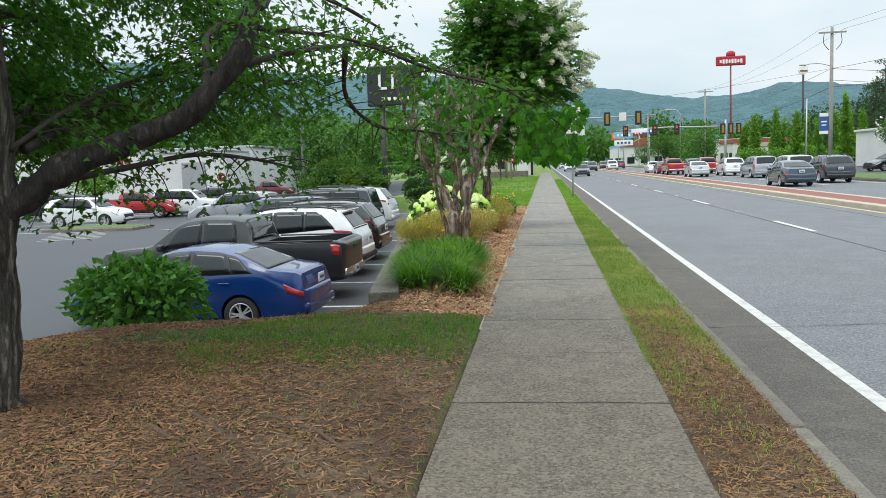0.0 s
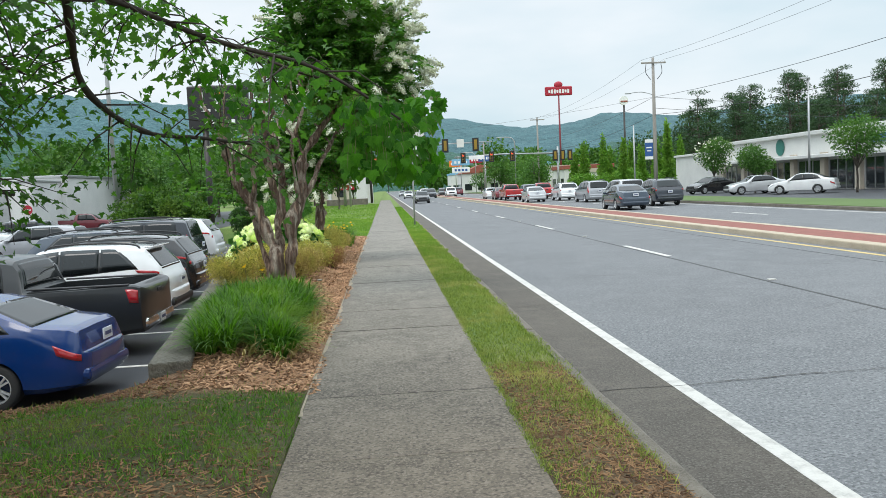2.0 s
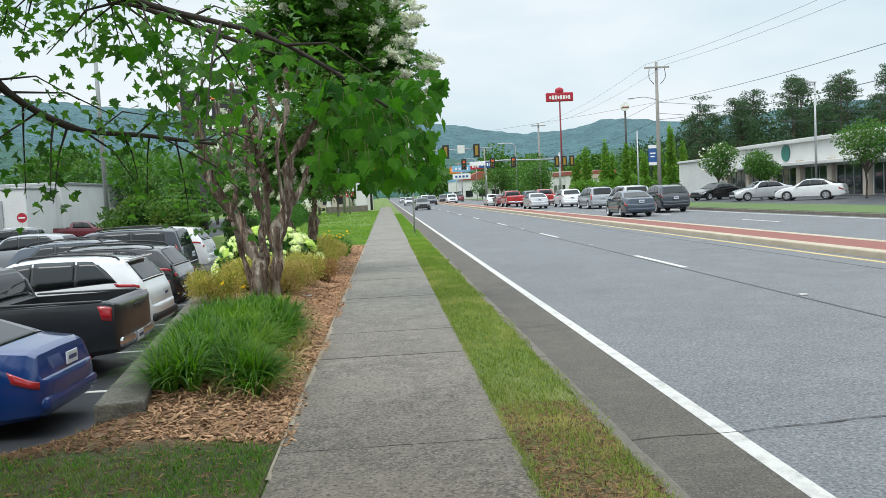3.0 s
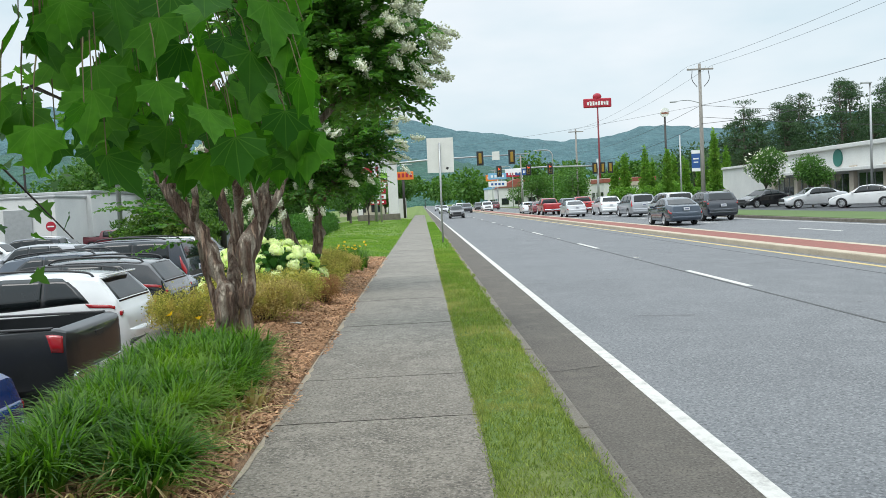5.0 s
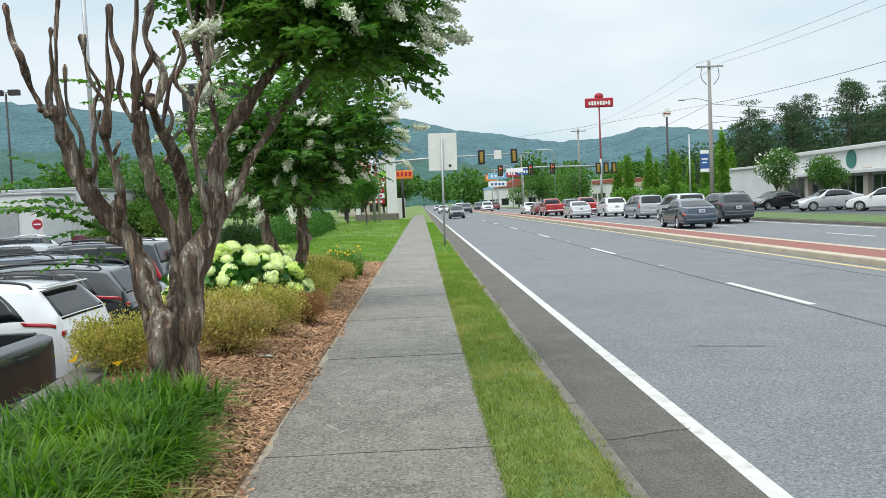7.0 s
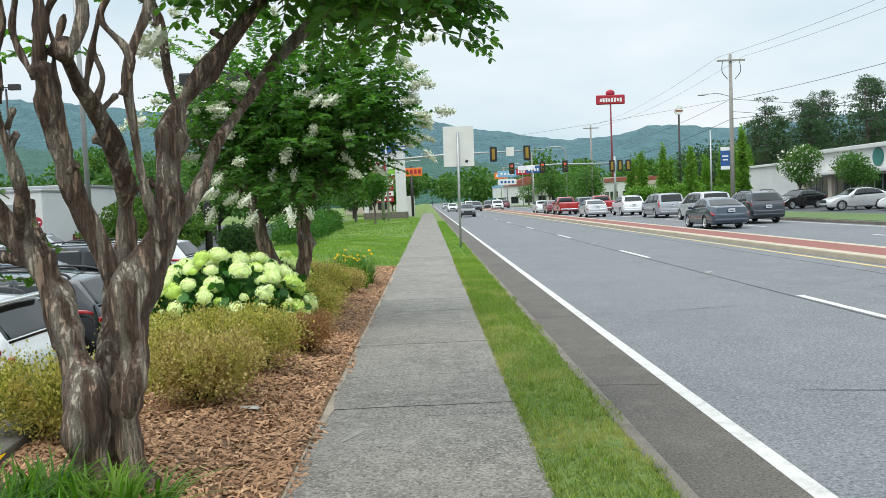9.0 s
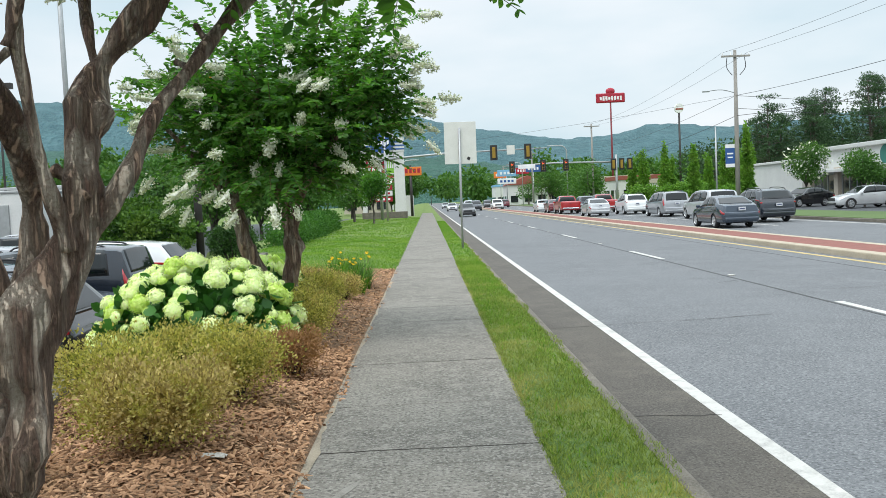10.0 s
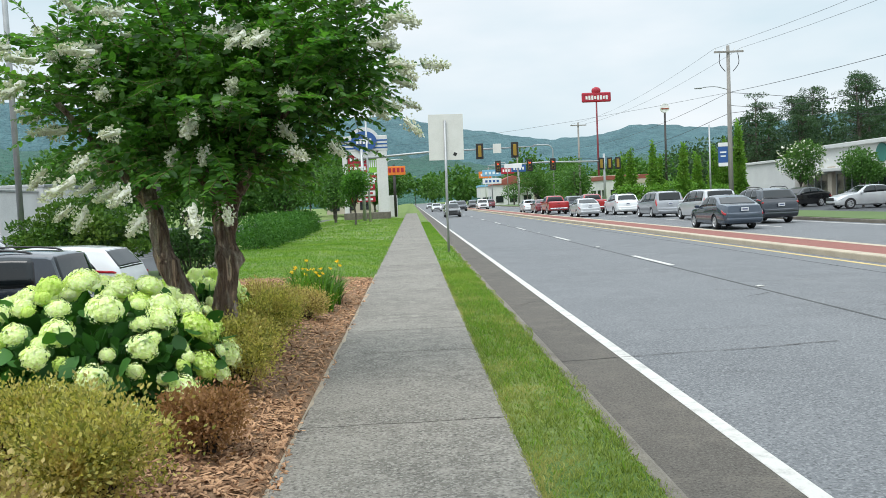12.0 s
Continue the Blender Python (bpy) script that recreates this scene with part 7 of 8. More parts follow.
def build_car(name, style, paint, label, category, group, rims=None, cladding=False, rails=False, spoiler=False):
    s = STYLES[style]
    car = tagged(new(name), label, category, group)
    key = "body", style
    if key not in CAR_CACHE:
        CAR_CACHE[key] = body_mesh(style)
    me = CAR_CACHE[key].copy()
    me.materials.clear()
    me.materials.append(paint)
    body = new("body", me)
    body.parent = car
    (a0, _), (b0, _) = s["sides"][0]
    (_, a1), (_, b1) = s["sides"][-1]
    for mirror in (False, True):
        part("window_surround", shell_patch(style, (a0 - .006, a1 + .006), (b0 - .004, b1 + .004), 6.06, 8.14, 12, 4, .003, mirror), black_plastic, car, "black window surround and pillars", True)
    for a, b in s["sides"]:
        for mirror in (False, True):
            part("side_window", shell_patch(style, a, b, 6.12, 8.05, 8, 4, .005, mirror), car_glass, car, smooth=True)
    bl, br = s["wind"]
    part("windscreen", sheet_patch(style, bl, br), car_glass, car, smooth=True)
    bl, br = s["rear"]
    part("rear_window", sheet_patch(style, bl, br), car_glass, car, smooth=True)
    (a, b), s0, s1 = s["lamp"]
    for mirror in (False, True):
        part("tail_light", shell_patch(style, (a + .012, b), (a, b), s0, s1, 5, 3, .012, mirror), lamp_red, car, "red tail light", True)
    if style == "suv":
        for sy in (-1, 1):
            part("tail_light", box_bm((.05, .46, .085), (shell_point(style, .968, 11).x - .035, sy * w_rear(s), interp(s["waist"], .968) - .06), .02, turn=Matrix.Rotation(sy * radians(7), 4, "Z")), lamp_red, car, "slim red tail light across the hatch")
    (a, b), s0, s1 = s["head"]
    for mirror in (False, True):
        part("headlight", shell_patch(style, (a, b - .02), (a, b), s0, s1, 5, 3, .01, mirror), lamp_clear, car, "clear headlight", True)
    half, w = s["L"] / 2, s["W"]
    grille_z = .6 if style in ("sedan", "suv") else .78
    part("grille", box_bm((.05, w * .52, .22), (half + .045, 0, grille_z), .02), black_plastic, car, "black grille")
    part("front_bumper", box_bm((.1, w * .66, .14), (half + .02, 0, s["under"] + .14), .04), black_plastic, car)
    rear = part("rear_bumper", box_bm((.16, w * .86, .17), (-half - .01, 0, s["under"] + .22), .06), chrome if style == "pickup" else (black_plastic if cladding else paint), car)
    px = -half - (.072 if style != "pickup" else .1)
    pz = {"sedan": .86, "pickup": .56, "suv": .88}.get(style, .92)
    plate = part("number_plate", box_bm((.02, .31, .155), (px, 0, pz), .004), plate_white, car, "pale rear number plate")
    part("plate_bar", box_bm((.006, .22, .05), (px - .011, 0, pz)), plate_ink, plate)
    hz = interp(s["waist"], .5) - .1
    for u in ((.52, .69) if style != "pickup" else (.43, .56)):
        for sy in (-1, 1):
            part("door_handle", box_bm((.2, .03, .03), (half - u * s["L"], sy * (w / 2 - .003), hz), .01), paint, car)
    for sy in (-1, 1):
        part("door_mirror", box_bm((.13, .2, .14), (half - (s["wind"][0] + .045) * s["L"], sy * (w / 2 + .06), interp(s["waist"], .3) + .06), .04), paint if style != "boxy_suv" else black_plastic, car)
    if cladding:
        for mirror in (False, True):
            part("sill_trim", shell_patch(style, (.27, .78), (.27, .78), 1.6, 3.0, 8, 2, .012, mirror), black_plastic, car, "black plastic sill trim")
    if rails:
        for sy in (-1, 1):
            zt = interp(s["top"], .6)
            v, f = tube(bend([(half - .45 * s["L"], sy * w * .325, zt - .1), (half - .5 * s["L"], sy * w * .325, zt + .035), (half - .7 * s["L"], sy * w * .325, zt + .045), (half - .84 * s["L"], sy * w * .325, zt - .01), (half - .87 * s["L"], sy * w * .325, zt - .1)], 4), [.02] * 17, 6)
            link_mesh("roof_rail", v, f, black_plastic if paint is not None else chrome, car, True)
    if spoiler:
        part("spoiler", box_bm((.16, w * .72, .03), (-half + .11 if style == "sedan" else -half + .42, 0, interp(s["top"], .97 if style == "sedan" else .89) + (.012 if style == "sedan" else .03)), .013), paint, car)
    if style == "pickup":
        part("bed_floor", box_bm((s["L"] * .318, w * .82, .03), (s["L"] * (.5 - .815), 0, .78)), black_plastic, car, "black bed liner")
        part("tailgate_handle", box_bm((.02, .26, .07), (-half - .066, 0, 1.05), .006), black_plastic, car)
        for sy in (-1, 1):
            part("bed_rail", box_bm((s["L"] * .31, .09, .03), (s["L"] * (.5 - .81), sy * (w / 2 - .095), 1.23), .01), black_plastic, car, "black bed rail cap")
    if ("wheel", style) not in CAR_CACHE:
        r = s["r"]
        t = lathe([(r * .64, -.1), (r * .9, -.115), (r * .985, -.09), (r, -.05), (r, .05), (r * .985, .09), (r * .9, .112), (r * .66, .1)], 30)
        tm, rm = bpy.data.meshes.new("tyre"), bpy.data.meshes.new("rim")
        t.to_mesh(tm)
        t.free()
        rb = rim_bm(r)
        bmesh.ops.recalc_face_normals(rb, faces=rb.faces)
        rb.to_mesh(rm)
        rb.free()
        tm.polygons.foreach_set("use_smooth", [True] * len(tm.polygons))
        tm.materials.append(tyre_rubber)
        CAR_CACHE["wheel", style] = tm, rm
    tm, rm = CAR_CACHE["wheel", style]
    rim_key = "rim", style, (rims or rim_alloy).name
    if rim_key not in CAR_CACHE:
        CAR_CACHE[rim_key] = rm.copy()
        CAR_CACHE[rim_key].materials.append(rims or rim_alloy)
    for wx in wheel_xs(style):
        for sy in (-1, 1):
            wheel = new("wheel", tm)
            wheel.parent = car
            wheel.matrix_basis = pose(wx, sy * (w / 2 - .125), s["r"], 0, 0, 0 if sy > 0 else 180)
            rim = new("rim", CAR_CACHE[rim_key])
            rim.parent = wheel
    return car


def sheet_patch(style, u0, u1):
    """A windscreen or rear window: it spans the roof's slope from flank to flank."""
    verts = []
    nu, ns = 8, 10
    for layer in (0, 1):
        for i in range(nu + 1):
            u = u0 + (u1 - u0) * i / nu
            for j in range(ns + 1):
                s = 9.1 + (22 - 18.2) * j / ns
                p = shell_point(style, u, s)
                du = shell_point(style, min(u + .008, 1), s) - shell_point(style, u - .008, s)
                nrm = Vector((0, 1, 0)).cross(du).normalized()
                if nrm.z < 0:
                    nrm = -nrm
                verts.append(p + nrm * (.005 if layer else -.006))
    w, half = ns + 1, (ns + 1) * (nu + 1)
    faces = [(half + i * w + j, half + i * w + j + 1, half + (i + 1) * w + j + 1, half + (i + 1) * w + j) for i in range(nu) for j in range(ns)]
    bm = bmesh.new()
    vs = [bm.verts.new(v) for v in verts]
    for f in faces:
        bm.faces.new([vs[i] for i in f])
    rim = [i for i in range(w)] + [i * w + ns for i in range(1, nu + 1)] + [nu * w + j for j in range(ns - 1, -1, -1)] + [i * w for i in range(nu - 1, 0, -1)]
    for a, b in zip(rim, rim[1:] + rim[:1]):
        bm.faces.new((vs[a], vs[b], vs[b + half], vs[a + half]))
    bmesh.ops.delete(bm, geom=[v for v in bm.verts if not v.link_faces], context="VERTS")
    return bm


blue_paint = glossy("blue_metallic_paint", (0.0, 0.028, 0.15), 0.22, 0.0, 0.8)
charcoal_paint = glossy("charcoal_metallic_paint", (0.016, 0.018, 0.02), 0.35, 0.0, 0.5)
white_paint = glossy("white_car_paint", (0.78, 0.79, 0.79), 0.35)
black_paint = glossy("black_car_paint", (0.008, 0.0085, 0.01), 0.2, 0.0, 1.0)
slate_paint = glossy("slate_blue_paint", (0.04, 0.058, 0.085), 0.25, 0.1, 1.0)
silver_paint = glossy("silver_metallic_paint", (0.58, 0.59, 0.6), 0.35, 0.3)
grey_paint = glossy("grey_metallic_paint", (0.34, 0.35, 0.37), 0.33, 0.3)
red_paint = glossy("red_car_paint", (0.42, 0.012, 0.014), 0.3)
maroon_paint = glossy("maroon_car_paint", (0.16, 0.015, 0.025), 0.3)
navy_paint = glossy("navy_car_paint", (0.012, 0.017, 0.027), 0.25, 0.0, 1.0)

LOT_CARS = "cars in the car park"
# name, style, paint, label, x of the middle, y, heading in degrees (0: nose towards +x)
for name, style, paint, label, cat, x, y, head, kw in (
    ("sedan", "sedan", blue_paint, "glossy blue sedan parked nose-in by the mulch bank", "car", -6.35, 11.35, 178, dict()),
    ("pickup_truck", "pickup", charcoal_paint, "dark charcoal crew-cab pickup truck with an empty bed", "pickup truck", -6.95, 14.45, 180, dict(rims=rim_dark, cladding=True)),
    ("sport_utility_car", "suv", white_paint, "clean white crossover with dark tinted windows", "car", -6.9, 17.45, 180, dict(rails=True, cladding=True, spoiler=True)),
    ("sport_utility_car", "suv", black_paint, "black crossover with long roof rails", "car", -7.05, 20.35, 180, dict(rails=True)),
    ("sport_utility_car", "suv", slate_paint, "slate blue crossover backed into its stall", "car", -7.7, 23.3, 2, dict(rails=True, cladding=True)),
    ("sport_utility_car", "boxy_suv", navy_paint, "boxy dark navy sport utility car", "car", -8.55, 26.5, 180, dict(rails=True)),
    ("sport_utility_car", "suv", white_paint, "white crossover beside a dark one", "car", -8.4, 29.4, 180, dict()),
    ("sedan", "sedan", maroon_paint, "maroon sedan among parked cars", "car", -10.0, 32.3, 180, dict()),
    ("sport_utility_car", "suv", grey_paint, "grey crossover parked near a traffic island", "car", -15.5, 36.6, 180, dict()),
    ("sport_utility_car", "suv", white_paint, "white crossover across the aisle", "car", -25.5, 40.0, 0, dict(rails=True)),
    ("sport_utility_car", "boxy_suv", white_paint, "large white sport utility car across the aisle", "car", -24.0, 49.5, 5, dict()),
    ("sport_utility_car", "boxy_suv", navy_paint, "dark navy sport utility car across the aisle", "car", -24.5, 54.5, 185, dict()),
    ("sport_utility_car", "suv", grey_paint, "grey crossover across the aisle", "car", -24.5, 59.5, 4, dict()),
    ("pickup_truck", "pickup", red_paint, "bright red pickup truck across the aisle", "pickup truck", -27.0, 48.0, 12, dict(cladding=True)),
    ("off_road_car", "boxy_suv", black_paint, "black boxy off-road car with wide tyres", "car", -33.0, 50.0, 8, dict(rims=rim_dark)),
    ("pickup_truck", "pickup", maroon_paint, "dark red pickup truck at the far edge of the car park", "pickup truck", -29.0, 80.0, 10, dict()),
    ("sport_utility_car", "suv", silver_paint, "silver crossover at the far side of the car park", "car", -30.0, 68.0, 184, dict()),
    ("sedan", "sedan", white_paint, "white sedan at the far side of the car park", "car", -32.0, 62.0, 5, dict()),
    ("sedan", "sedan", black_paint, "black sedan in the far row", "car", -37.0, 58.0, 184, dict()),
):
    build_car(name, style, paint, label, cat, LOT_CARS, **kw).matrix_basis = pose(x, y, float(lot_h(x, y)), 0, 0, head)

QUEUE = "cars waiting in the far lanes"
for name, style, paint, label, cat, x, y, head, kw in (
    ("pickup_truck", "pickup", red_paint, "bright red pickup truck waiting at the signal", "pickup truck", 13.9, 89.5, 90, dict()),
    ("pickup_truck", "pickup", red_paint, "bright red pickup truck beside another at the signal", "pickup truck", 17.2, 88.0, 90, dict()),
    ("sedan", "sedan", silver_paint, "silver sedan behind a red pickup truck", "car", 13.9, 75.6, 90, dict()),
    ("sport_utility_car", "suv", white_paint, "white crossover waiting behind a red pickup truck", "car", 17.2, 77.0, 90, dict(rails=True)),
    ("minivan", "minivan", grey_paint, "grey minivan waiting in the queue", "minivan", 17.2, 66.6, 90, dict(rails=True)),
    ("sport_utility_car", "minivan", silver_paint, "silver people carrier waiting in the queue", "minivan", 17.2, 57.7, 90, dict()),
    ("sedan", "sedan", slate_paint, "slate blue-grey sedan at the end of the queue", "car", 13.9, 46.4, 90, dict()),
    ("sport_utility_car", "suv", navy_paint, "dark navy crossover at the end of the queue", "car", 17.3, 50.5, 90, dict(rails=True)),
    ("sedan", "sedan", maroon_paint, "maroon sedan in the queue near the signal", "car", 13.9, 97.5, 90, dict()),
    ("sedan", "sedan", white_paint, "white sedan at the front of the queue", "car", 13.7, 105.0, 90, dict()),
    ("sport_utility_car", "suv", navy_paint, "dark crossover at the front of the queue", "car", 17.2, 97.0, 90, dict()),
    ("sedan", "sedan", black_paint, "glossy black sedan driving in the near lane", "car", 4.4, 98.0, 270, dict(rims=rim_dark)),
    ("sedan", "sedan", silver_paint, "silver sedan far off on the highway", "car", 4.3, 150.0, 270, dict()),
    ("sport_utility_car", "suv", navy_paint, "dark crossover far off on the highway", "car", 8.0, 142.0, 270, dict()),
    ("sport_utility_car", "boxy_suv", white_paint, "white sport utility car far off on the highway", "car", 12.0, 148.0, 270, dict()),
    ("sedan", "sedan", white_paint, "white sedan far off on the highway", "car", 7.8, 182.0, 270, dict()),
    ("sport_utility_car", "suv", black_paint, "black crossover far off on the highway", "car", 11.9, 168.0, 270, dict()),
    ("sedan", "sedan", grey_paint, "grey sedan far off on the highway", "car", 4.4, 205.0, 270, dict()),
    ("sport_utility_car", "suv", maroon_paint, "maroon crossover far off on the highway", "car", 15.5, 172.0, 90, dict()),
    ("delivery_van", "minivan", white_paint, "white van far off on the highway", "van", 8.0, 165.0, 270, dict()),
):
    build_car(name, style, paint, label, cat, QUEUE, **kw).matrix_basis = pose(x, y, ROAD_Z, 0, 0, head)
for x, y, paint, label, head in ((28.6, 60.9, silver_paint, "pale green-silver sedan parked by the shops", 178), (28.6, 69.5, black_paint, "black sedan parked by the shops", 200), (29.6, 55.5, white_paint, "white sedan parked by the shops", 140)):
    build_car("sedan", "sedan", paint, label, "car", "cars parked by the shops").matrix_basis = pose(x, y, -0.015, 0, 0, head)


# ---- loose cover of the ground: bark chips, straw, turf; countless small pieces ----
def on_ground(n, x0, x1, y0, y1, keep=None):
    x, y = rng.uniform(x0, x1, n), rng.uniform(y0, y1, n)
    if keep is not None:
        k = keep(x, y)
        x, y = x[k], y[k]
    return np.stack([x, y, ground_h(x, y)], 1)


def flat_turns(n, tilt):
    f = np.stack([rng.normal(size=n), rng.normal(size=n), rng.normal(size=n) * tilt], 1)
    return frames_of(f, rng.normal(size=n) * tilt)


def edge_wave(y):
    return 0.05 * np.sin(y * 2.1) + 0.03 * np.sin(y * 5.3)


in_bed = lambda x, y: (x > wall_x(y) + 0.3) & (x < -0.74 + edge_wave(y)) & (y > 6.22 + 0.08 * np.sin(x * 3))
p = on_ground(50000, -4.2, -0.7, 6.1, 17.5, in_bed)
q = on_ground(16000, -4.6, -0.7, 17.5, 28.5, in_bed)
p = np.concatenate([p, q])
p[:, 2] += rng.uniform(-.004, .02, len(p))
s = np.stack([rng.uniform(.01, .027, len(p)), rng.uniform(.03, .09, len(p)), rng.uniform(.006, .014, len(p))], 1)
tagged(scatter("bark_mulch", CHIP_V, CHIP_F, p, flat_turns(len(p), .36), s, chip_wood), "loose reddish-brown bark mulch covering the bed", "mulch", kind="stuff")

slant_y = lambda x, y: y + np.maximum(0, -.7 * x - 1.54)
bank = lambda x, y: (y < 8.4) & ((x < -2.1) | (y < 6.4)) & (rng.random(len(x)) < np.clip(np.where(y < 4.6, 1.0, np.where((slant_y(x, y) > 6.05) & (x < -1.8), 1.0, .2)) * (1 - .5 * ((x > -2.2) & (y < 4.6))), 0, 1))
p = on_ground(60000, -7.5, -0.8, -.6, 8.4, bank)
p[:, 2] += rng.uniform(-.003, .01, len(p))
s = np.stack([rng.uniform(.004, .013, len(p)), rng.uniform(.03, .1, len(p)), rng.uniform(.003, .008, len(p))], 1)
tagged(scatter("pine_straw_litter", CHIP_V, CHIP_F, p, flat_turns(len(p), .2), s, straw_chip), "dry brown straw and leaf litter over bare earth", "leaf litter", kind="stuff")
p = on_ground(8500, .79, 1.42, -.8, 6.8)
p[:, 2] += .003
s = np.stack([rng.uniform(.004, .009, len(p)), rng.uniform(.03, .08, len(p)), rng.uniform(.003, .006, len(p))], 1)
tagged(scatter("dry_grass_litter", CHIP_V, CHIP_F, p, flat_turns(len(p), .2), s, straw_chip), "dry grass and straw on the bare verge", "leaf litter", kind="stuff")


def turf(name, p, high, material, label, wide=.004):
    n = len(p)
    f = np.stack([rng.normal(size=n) * .55, rng.normal(size=n) * .55, np.ones(n)], 1)
    t = frames_of(f, rng.uniform(0, 6.28, n))
    tuft = .75 + .5 * np.sin(p[:, 0] * 21 + 3 * np.sin(p[:, 1] * 7)) * np.sin(p[:, 1] * 17 + 2 * np.sin(p[:, 0] * 9))
    h = high * rng.uniform(.5, 1.35, n) * tuft
    tagged(scatter(name, BLADE_V, BLADE_F, p, t, np.stack([np.full(n, wide) * rng.uniform(.7, 1.5, n), h, h], 1), material), label, "grass", kind="stuff")


patchy = lambda x, y: rng.random(len(x)) < smooth01(2.0, 8.5, y + 1.6 * np.sin(x * 9 + y * 1.7)) * .95 + .04
fade = lambda x, y: smooth01(10.0, 40.0, y + 2.5 * np.sin(x * 7 + y))
turf("verge_grass", on_ground(95000, .765, 1.43, -.8, 32, lambda x, y: patchy(x, y) & (rng.random(len(x)) > fade(x, y))), .046, turf_blade, "short yellow-green verge grass, bare near its start", .006)
turf("verge_grass", on_ground(62000, .765, 1.43, 6, 30, lambda x, y: rng.random(len(x)) < fade(x, y)), .05, lawn_blade, "short bright green verge grass", .008)
turf("verge_grass", on_ground(16000, .765, 1.43, 30, 75), .05, lawn_blade, "short bright green verge grass", .013)
lawn_keep = lambda x, y: (x > wall_x(y) + .4)
turf("lawn_grass", on_ground(60000, -6.2, -.76, 28.3, 46, lawn_keep), .05, lawn_blade, "bright green mown lawn beside the pavement", .012)
turf("lawn_grass", on_ground(26000, -8.2, -.76, 46, 95, lawn_keep), .07, lawn_blade, "bright green mown lawn beside the pavement", .03)
thin = lambda x, y: rng.random(len(x)) < np.clip(smooth01(3.5, 4.7, y + .5 * np.sin(x * 1.9) + .25 * np.sin(x * 5.3 + y * 3)) * (1 - smooth01(5.9, 6.25, slant_y(x, y) - .15 * np.sin(x * 4))) + .04, 0, 1) * np.where(x < -3.4, .45, 1)
turf("thin_grass", on_ground(120000, -6.5, -.77, .5, 7.4, thin), .05, shade_blade, "thin patchy grass at the top of the bank", .005)
turf("edge_grass", on_ground(1500, -.8, -.74, -.5, 6.5), .03, shade_blade, "short grass along the pavement's edge")

red_chip = leafy("red_bark_chip", (0.075, 0.034, 0.017), (0.33, 0.18, 0.095), (0.14, 0.07, 0.04), rough=0.9, trans=0.0, big=1.3)
p = on_ground(34000, -7.0, -1.2, -.6, 7.6, lambda x, y: rng.random(len(x)) < np.where(y < 4.4, smooth01(-1.4, -3.0, x) * .8 + .2, np.where((slant_y(x, y) > 6.05) & (x < -1.8), 1.0, .03)))
p[:, 2] += rng.uniform(0, .012, len(p))
s = np.stack([rng.uniform(.006, .016, len(p)), rng.uniform(.025, .075, len(p)), rng.uniform(.005, .012, len(p))], 1)
tagged(scatter("bark_mulch", CHIP_V, CHIP_F, p, flat_turns(len(p), .25), s, red_chip), "coarse bark chips strewn round the maple and bank", "mulch", kind="stuff")
y = rng.uniform(4, 40, 9000)
p = np.stack([1.44 + .05 * np.sin(y * 3.1) * np.sin(y * 1.3) + rng.uniform(-.05, .03, 9000), y, np.full(9000, -.008)], 1)
turf("edge_grass", p, .035, turf_blade, "grass creeping over the worn kerb")
p = np.stack([rng.uniform(.735, .79, 9000), rng.uniform(4, 30, 9000), np.full(9000, .002)], 1)
turf("edge_grass", p, .03, turf_blade, "grass creeping over the pavement's edge")
clod_earth = leafy("earth_clod", (0.03, 0.017, 0.01), (0.24, 0.15, 0.085), (0.06, 0.034, 0.02), rough=0.95, trans=0.0, big=2.2)
p = np.concatenate([on_ground(11000, -3.4, -.82, -.4, 4.6), on_ground(2200, .8, 1.4, -.6, 5.0)])
p[:, 2] -= .003
s = np.stack([rng.uniform(.005, .018, len(p)), rng.uniform(.008, .03, len(p)), rng.uniform(.006, .018, len(p))], 1)
tagged(scatter("earth_clod_cover", CHIP_V, CHIP_F, p, flat_turns(len(p), .3), s, clod_earth), "crumbly brown earth clods on trodden ground", "soil", kind="stuff")
root_bark = surf("root_bark", (0.1, 0.062, 0.038), (0.055, 0.034, 0.022), (0.17, 0.115, 0.075), rough=0.9, big=5, fine=40)
roots = thing("surface_roots", (0, 0, 0), "bare tree roots showing in trodden earth", "root")
for k in range(26):
    x, y, a = rng.uniform(-2.9, -1.2), rng.uniform(1.2, 4.0), rng.normal() * .4 - .1
    ln = rng.uniform(.05, .16)
    pts = []
    for i in range(7):
        xx, yy = x + ln * i * math.cos(a), y + ln * i * math.sin(a) + .05 * math.sin(i * 1.3 + k)
        xx = min(xx, -.86)
        pts.append((xx, yy, float(ground_h(xx, yy)) - .008 + .014 * math.sin(i * .9 + k)))
    v, f = tube(bend(pts, 3), [(.3 + .7 * math.sin(math.pi * (i + 1) / 20)) * (.012 + .16 * ln * abs(noise.noise((i * .4, k, 3)))) for i in range(19)], 7)
    link_mesh("root", v, f, root_bark, roots, True)
sand = surf("washed_sand", (0.36, 0.3, 0.22), (0.22, 0.18, 0.13), (0.44, 0.38, 0.29), rough=0.95, big=6, fine=80, bump=0.4)
vs, fs = [], []
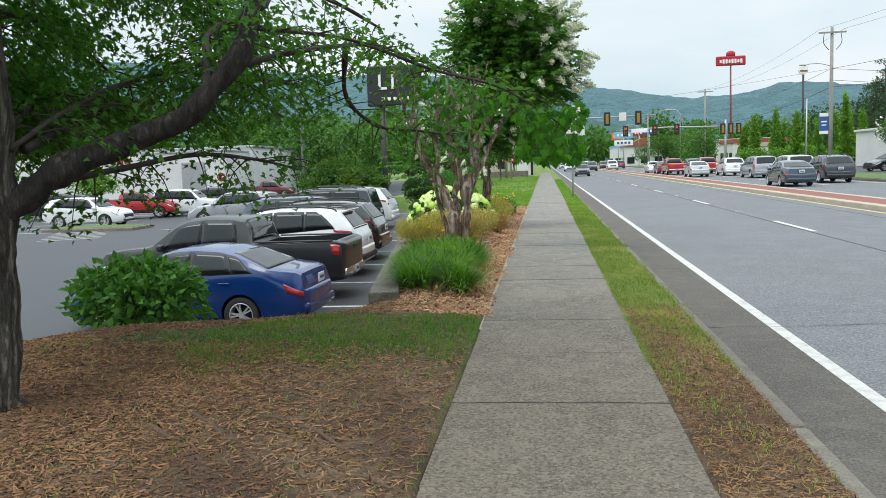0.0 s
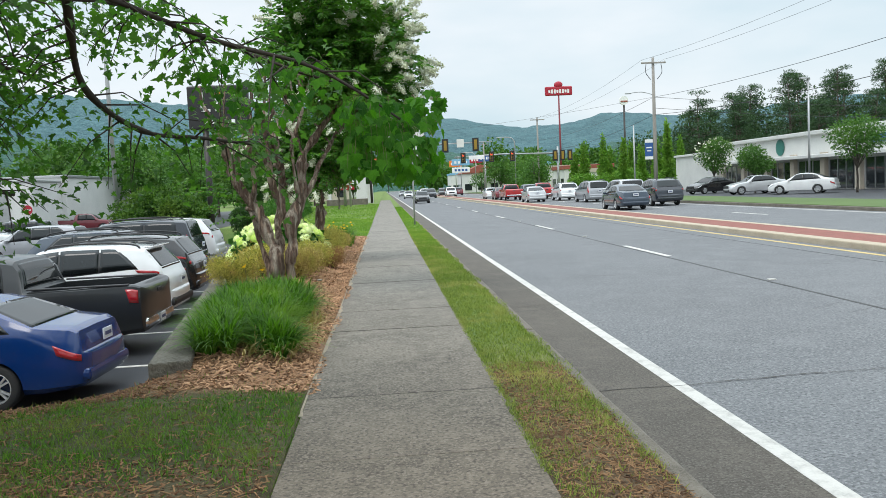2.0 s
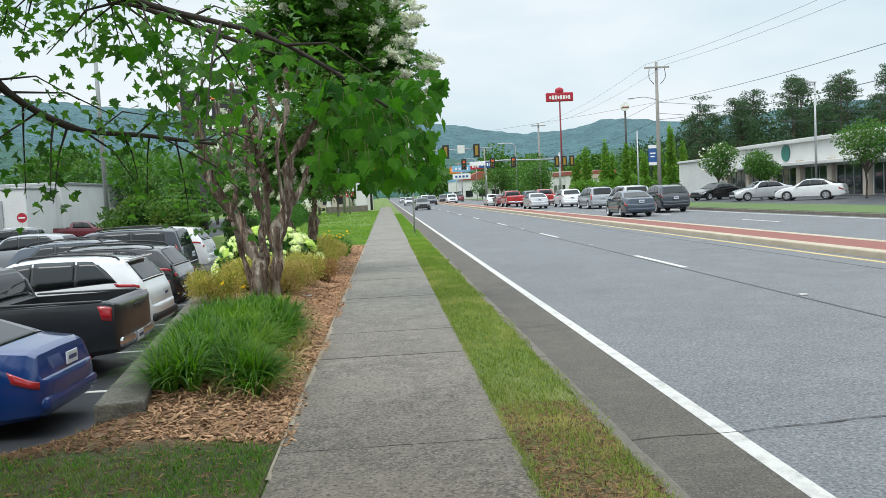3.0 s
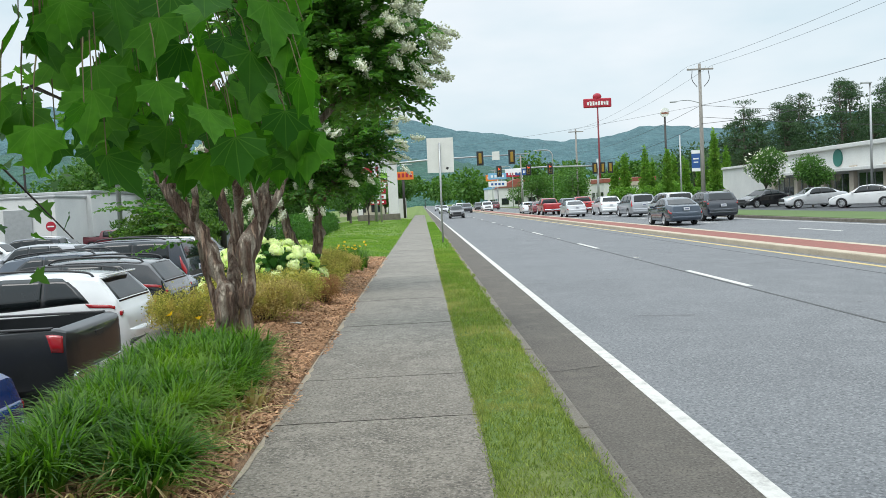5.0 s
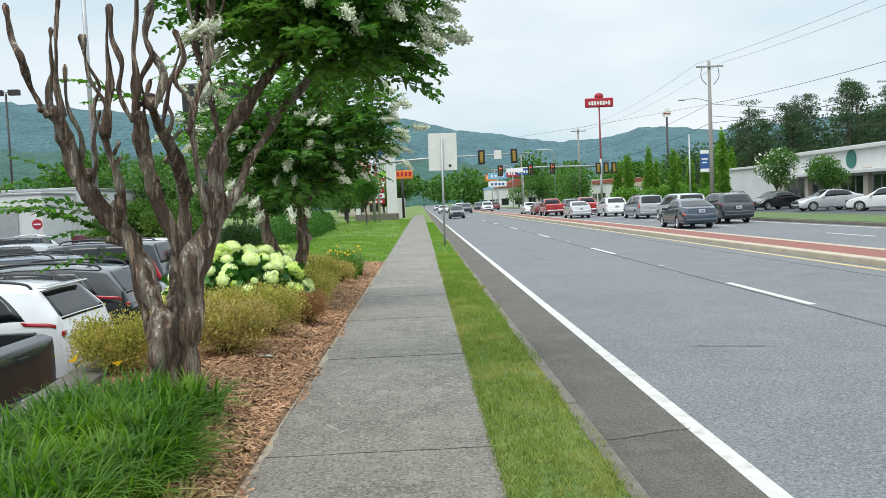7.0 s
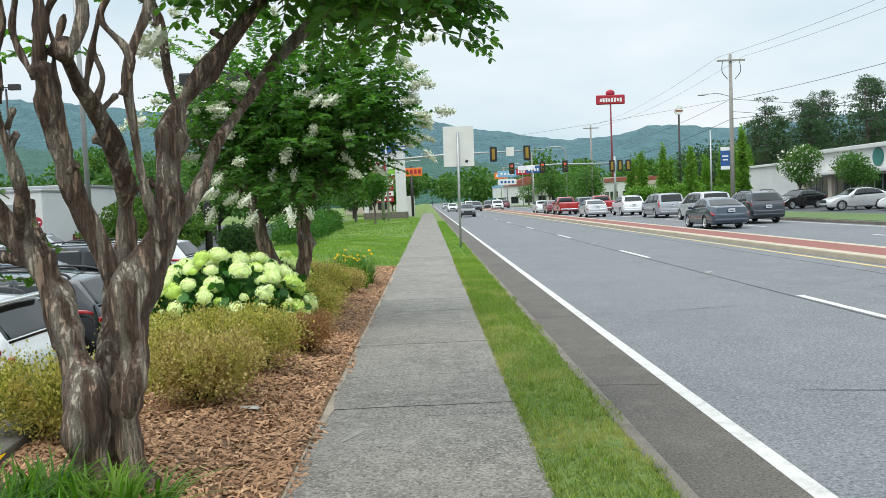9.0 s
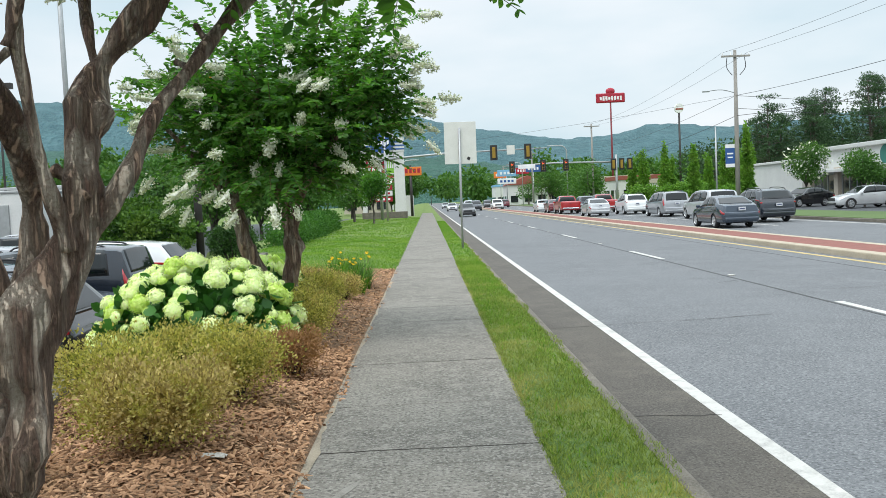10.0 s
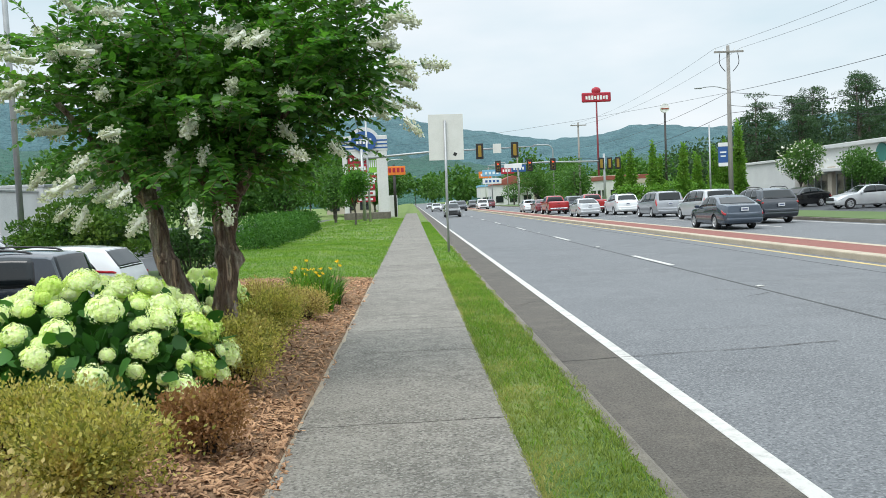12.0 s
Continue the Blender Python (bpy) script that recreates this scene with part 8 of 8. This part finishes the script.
for i in range(161):
    y = 5.5 + .15 * i
    w = max(.002, .01 + .11 * noise.noise((y * .9, 3, 0)) + .045 * noise.noise((y * 5, 1, 0)))
    vs += [(-.775, y, .0042), (-.76 + w, y, .0042)]
fs = [(2 * i, 2 * i + 1, 2 * i + 3, 2 * i + 2) for i in range(160)]
link_mesh("sand_edge", vs, fs, sand, pavement, label="pale washed sand along the slab edge")

litter = thing("paper_scrap", (-1.32, 13.5, .125), "crumpled white paper scrap on bark mulch", "litter")
bm = bmesh.new()
bmesh.ops.create_grid(bm, x_segments=7, y_segments=4, size=.5)
for v in bm.verts:
    v.co = (v.co.x * .22, v.co.y * .09, .03 * noise.noise((v.co.x * 5, v.co.y * 5, 1)) + .02)
bmesh.ops.solidify(bm, geom=bm.faces[:], thickness=.003)
part("scrap", bm, paint_white, litter)

# cracks and scuffs in the road
def road_crack(x0, y0, x1, y1, wide, seed):
    n = 18
    v, f = [], []
    dx, dy = x1 - x0, y1 - y0
    ln = math.hypot(dx, dy)
    for i in range(n + 1):
        u = i / n
        o = .05 * noise.noise((u * 6, seed * 3.1, 0)) * min(1, ln)
        w = wide * (.4 + abs(noise.noise((u * 9, seed, 3))))
        cx, cy = x0 + dx * u - dy / ln * o, y0 + dy * u + dx / ln * o
        v += [(cx - dy / ln * w, cy + dx / ln * w, ROAD_Z + .0085), (cx + dy / ln * w, cy - dx / ln * w, ROAD_Z + .0085)]
    f = [(2 * i, 2 * i + 1, 2 * i + 3, 2 * i + 2) for i in range(n)]
    ob = link_mesh("crack", v, f, crack_dark, ROAD_ROOT)
    ob["label"] = "dark crack in the asphalt"


for k in range(12):
    yy = 6.0 + 4.55 * k
    road_crack(1.56, yy + rng.normal() * .3, 2.3 + (2.5 if k % 3 == 0 else 0), yy + rng.normal() * .25, .012, k)
for k in range(46):
    xx, yy = rng.uniform(2.8, 8.8), rng.uniform(9, 44)
    road_crack(xx, yy, xx + rng.uniform(.3, 1.6), yy + rng.normal() * .25, .004 + .014 * rng.random() ** 2, k + 30)
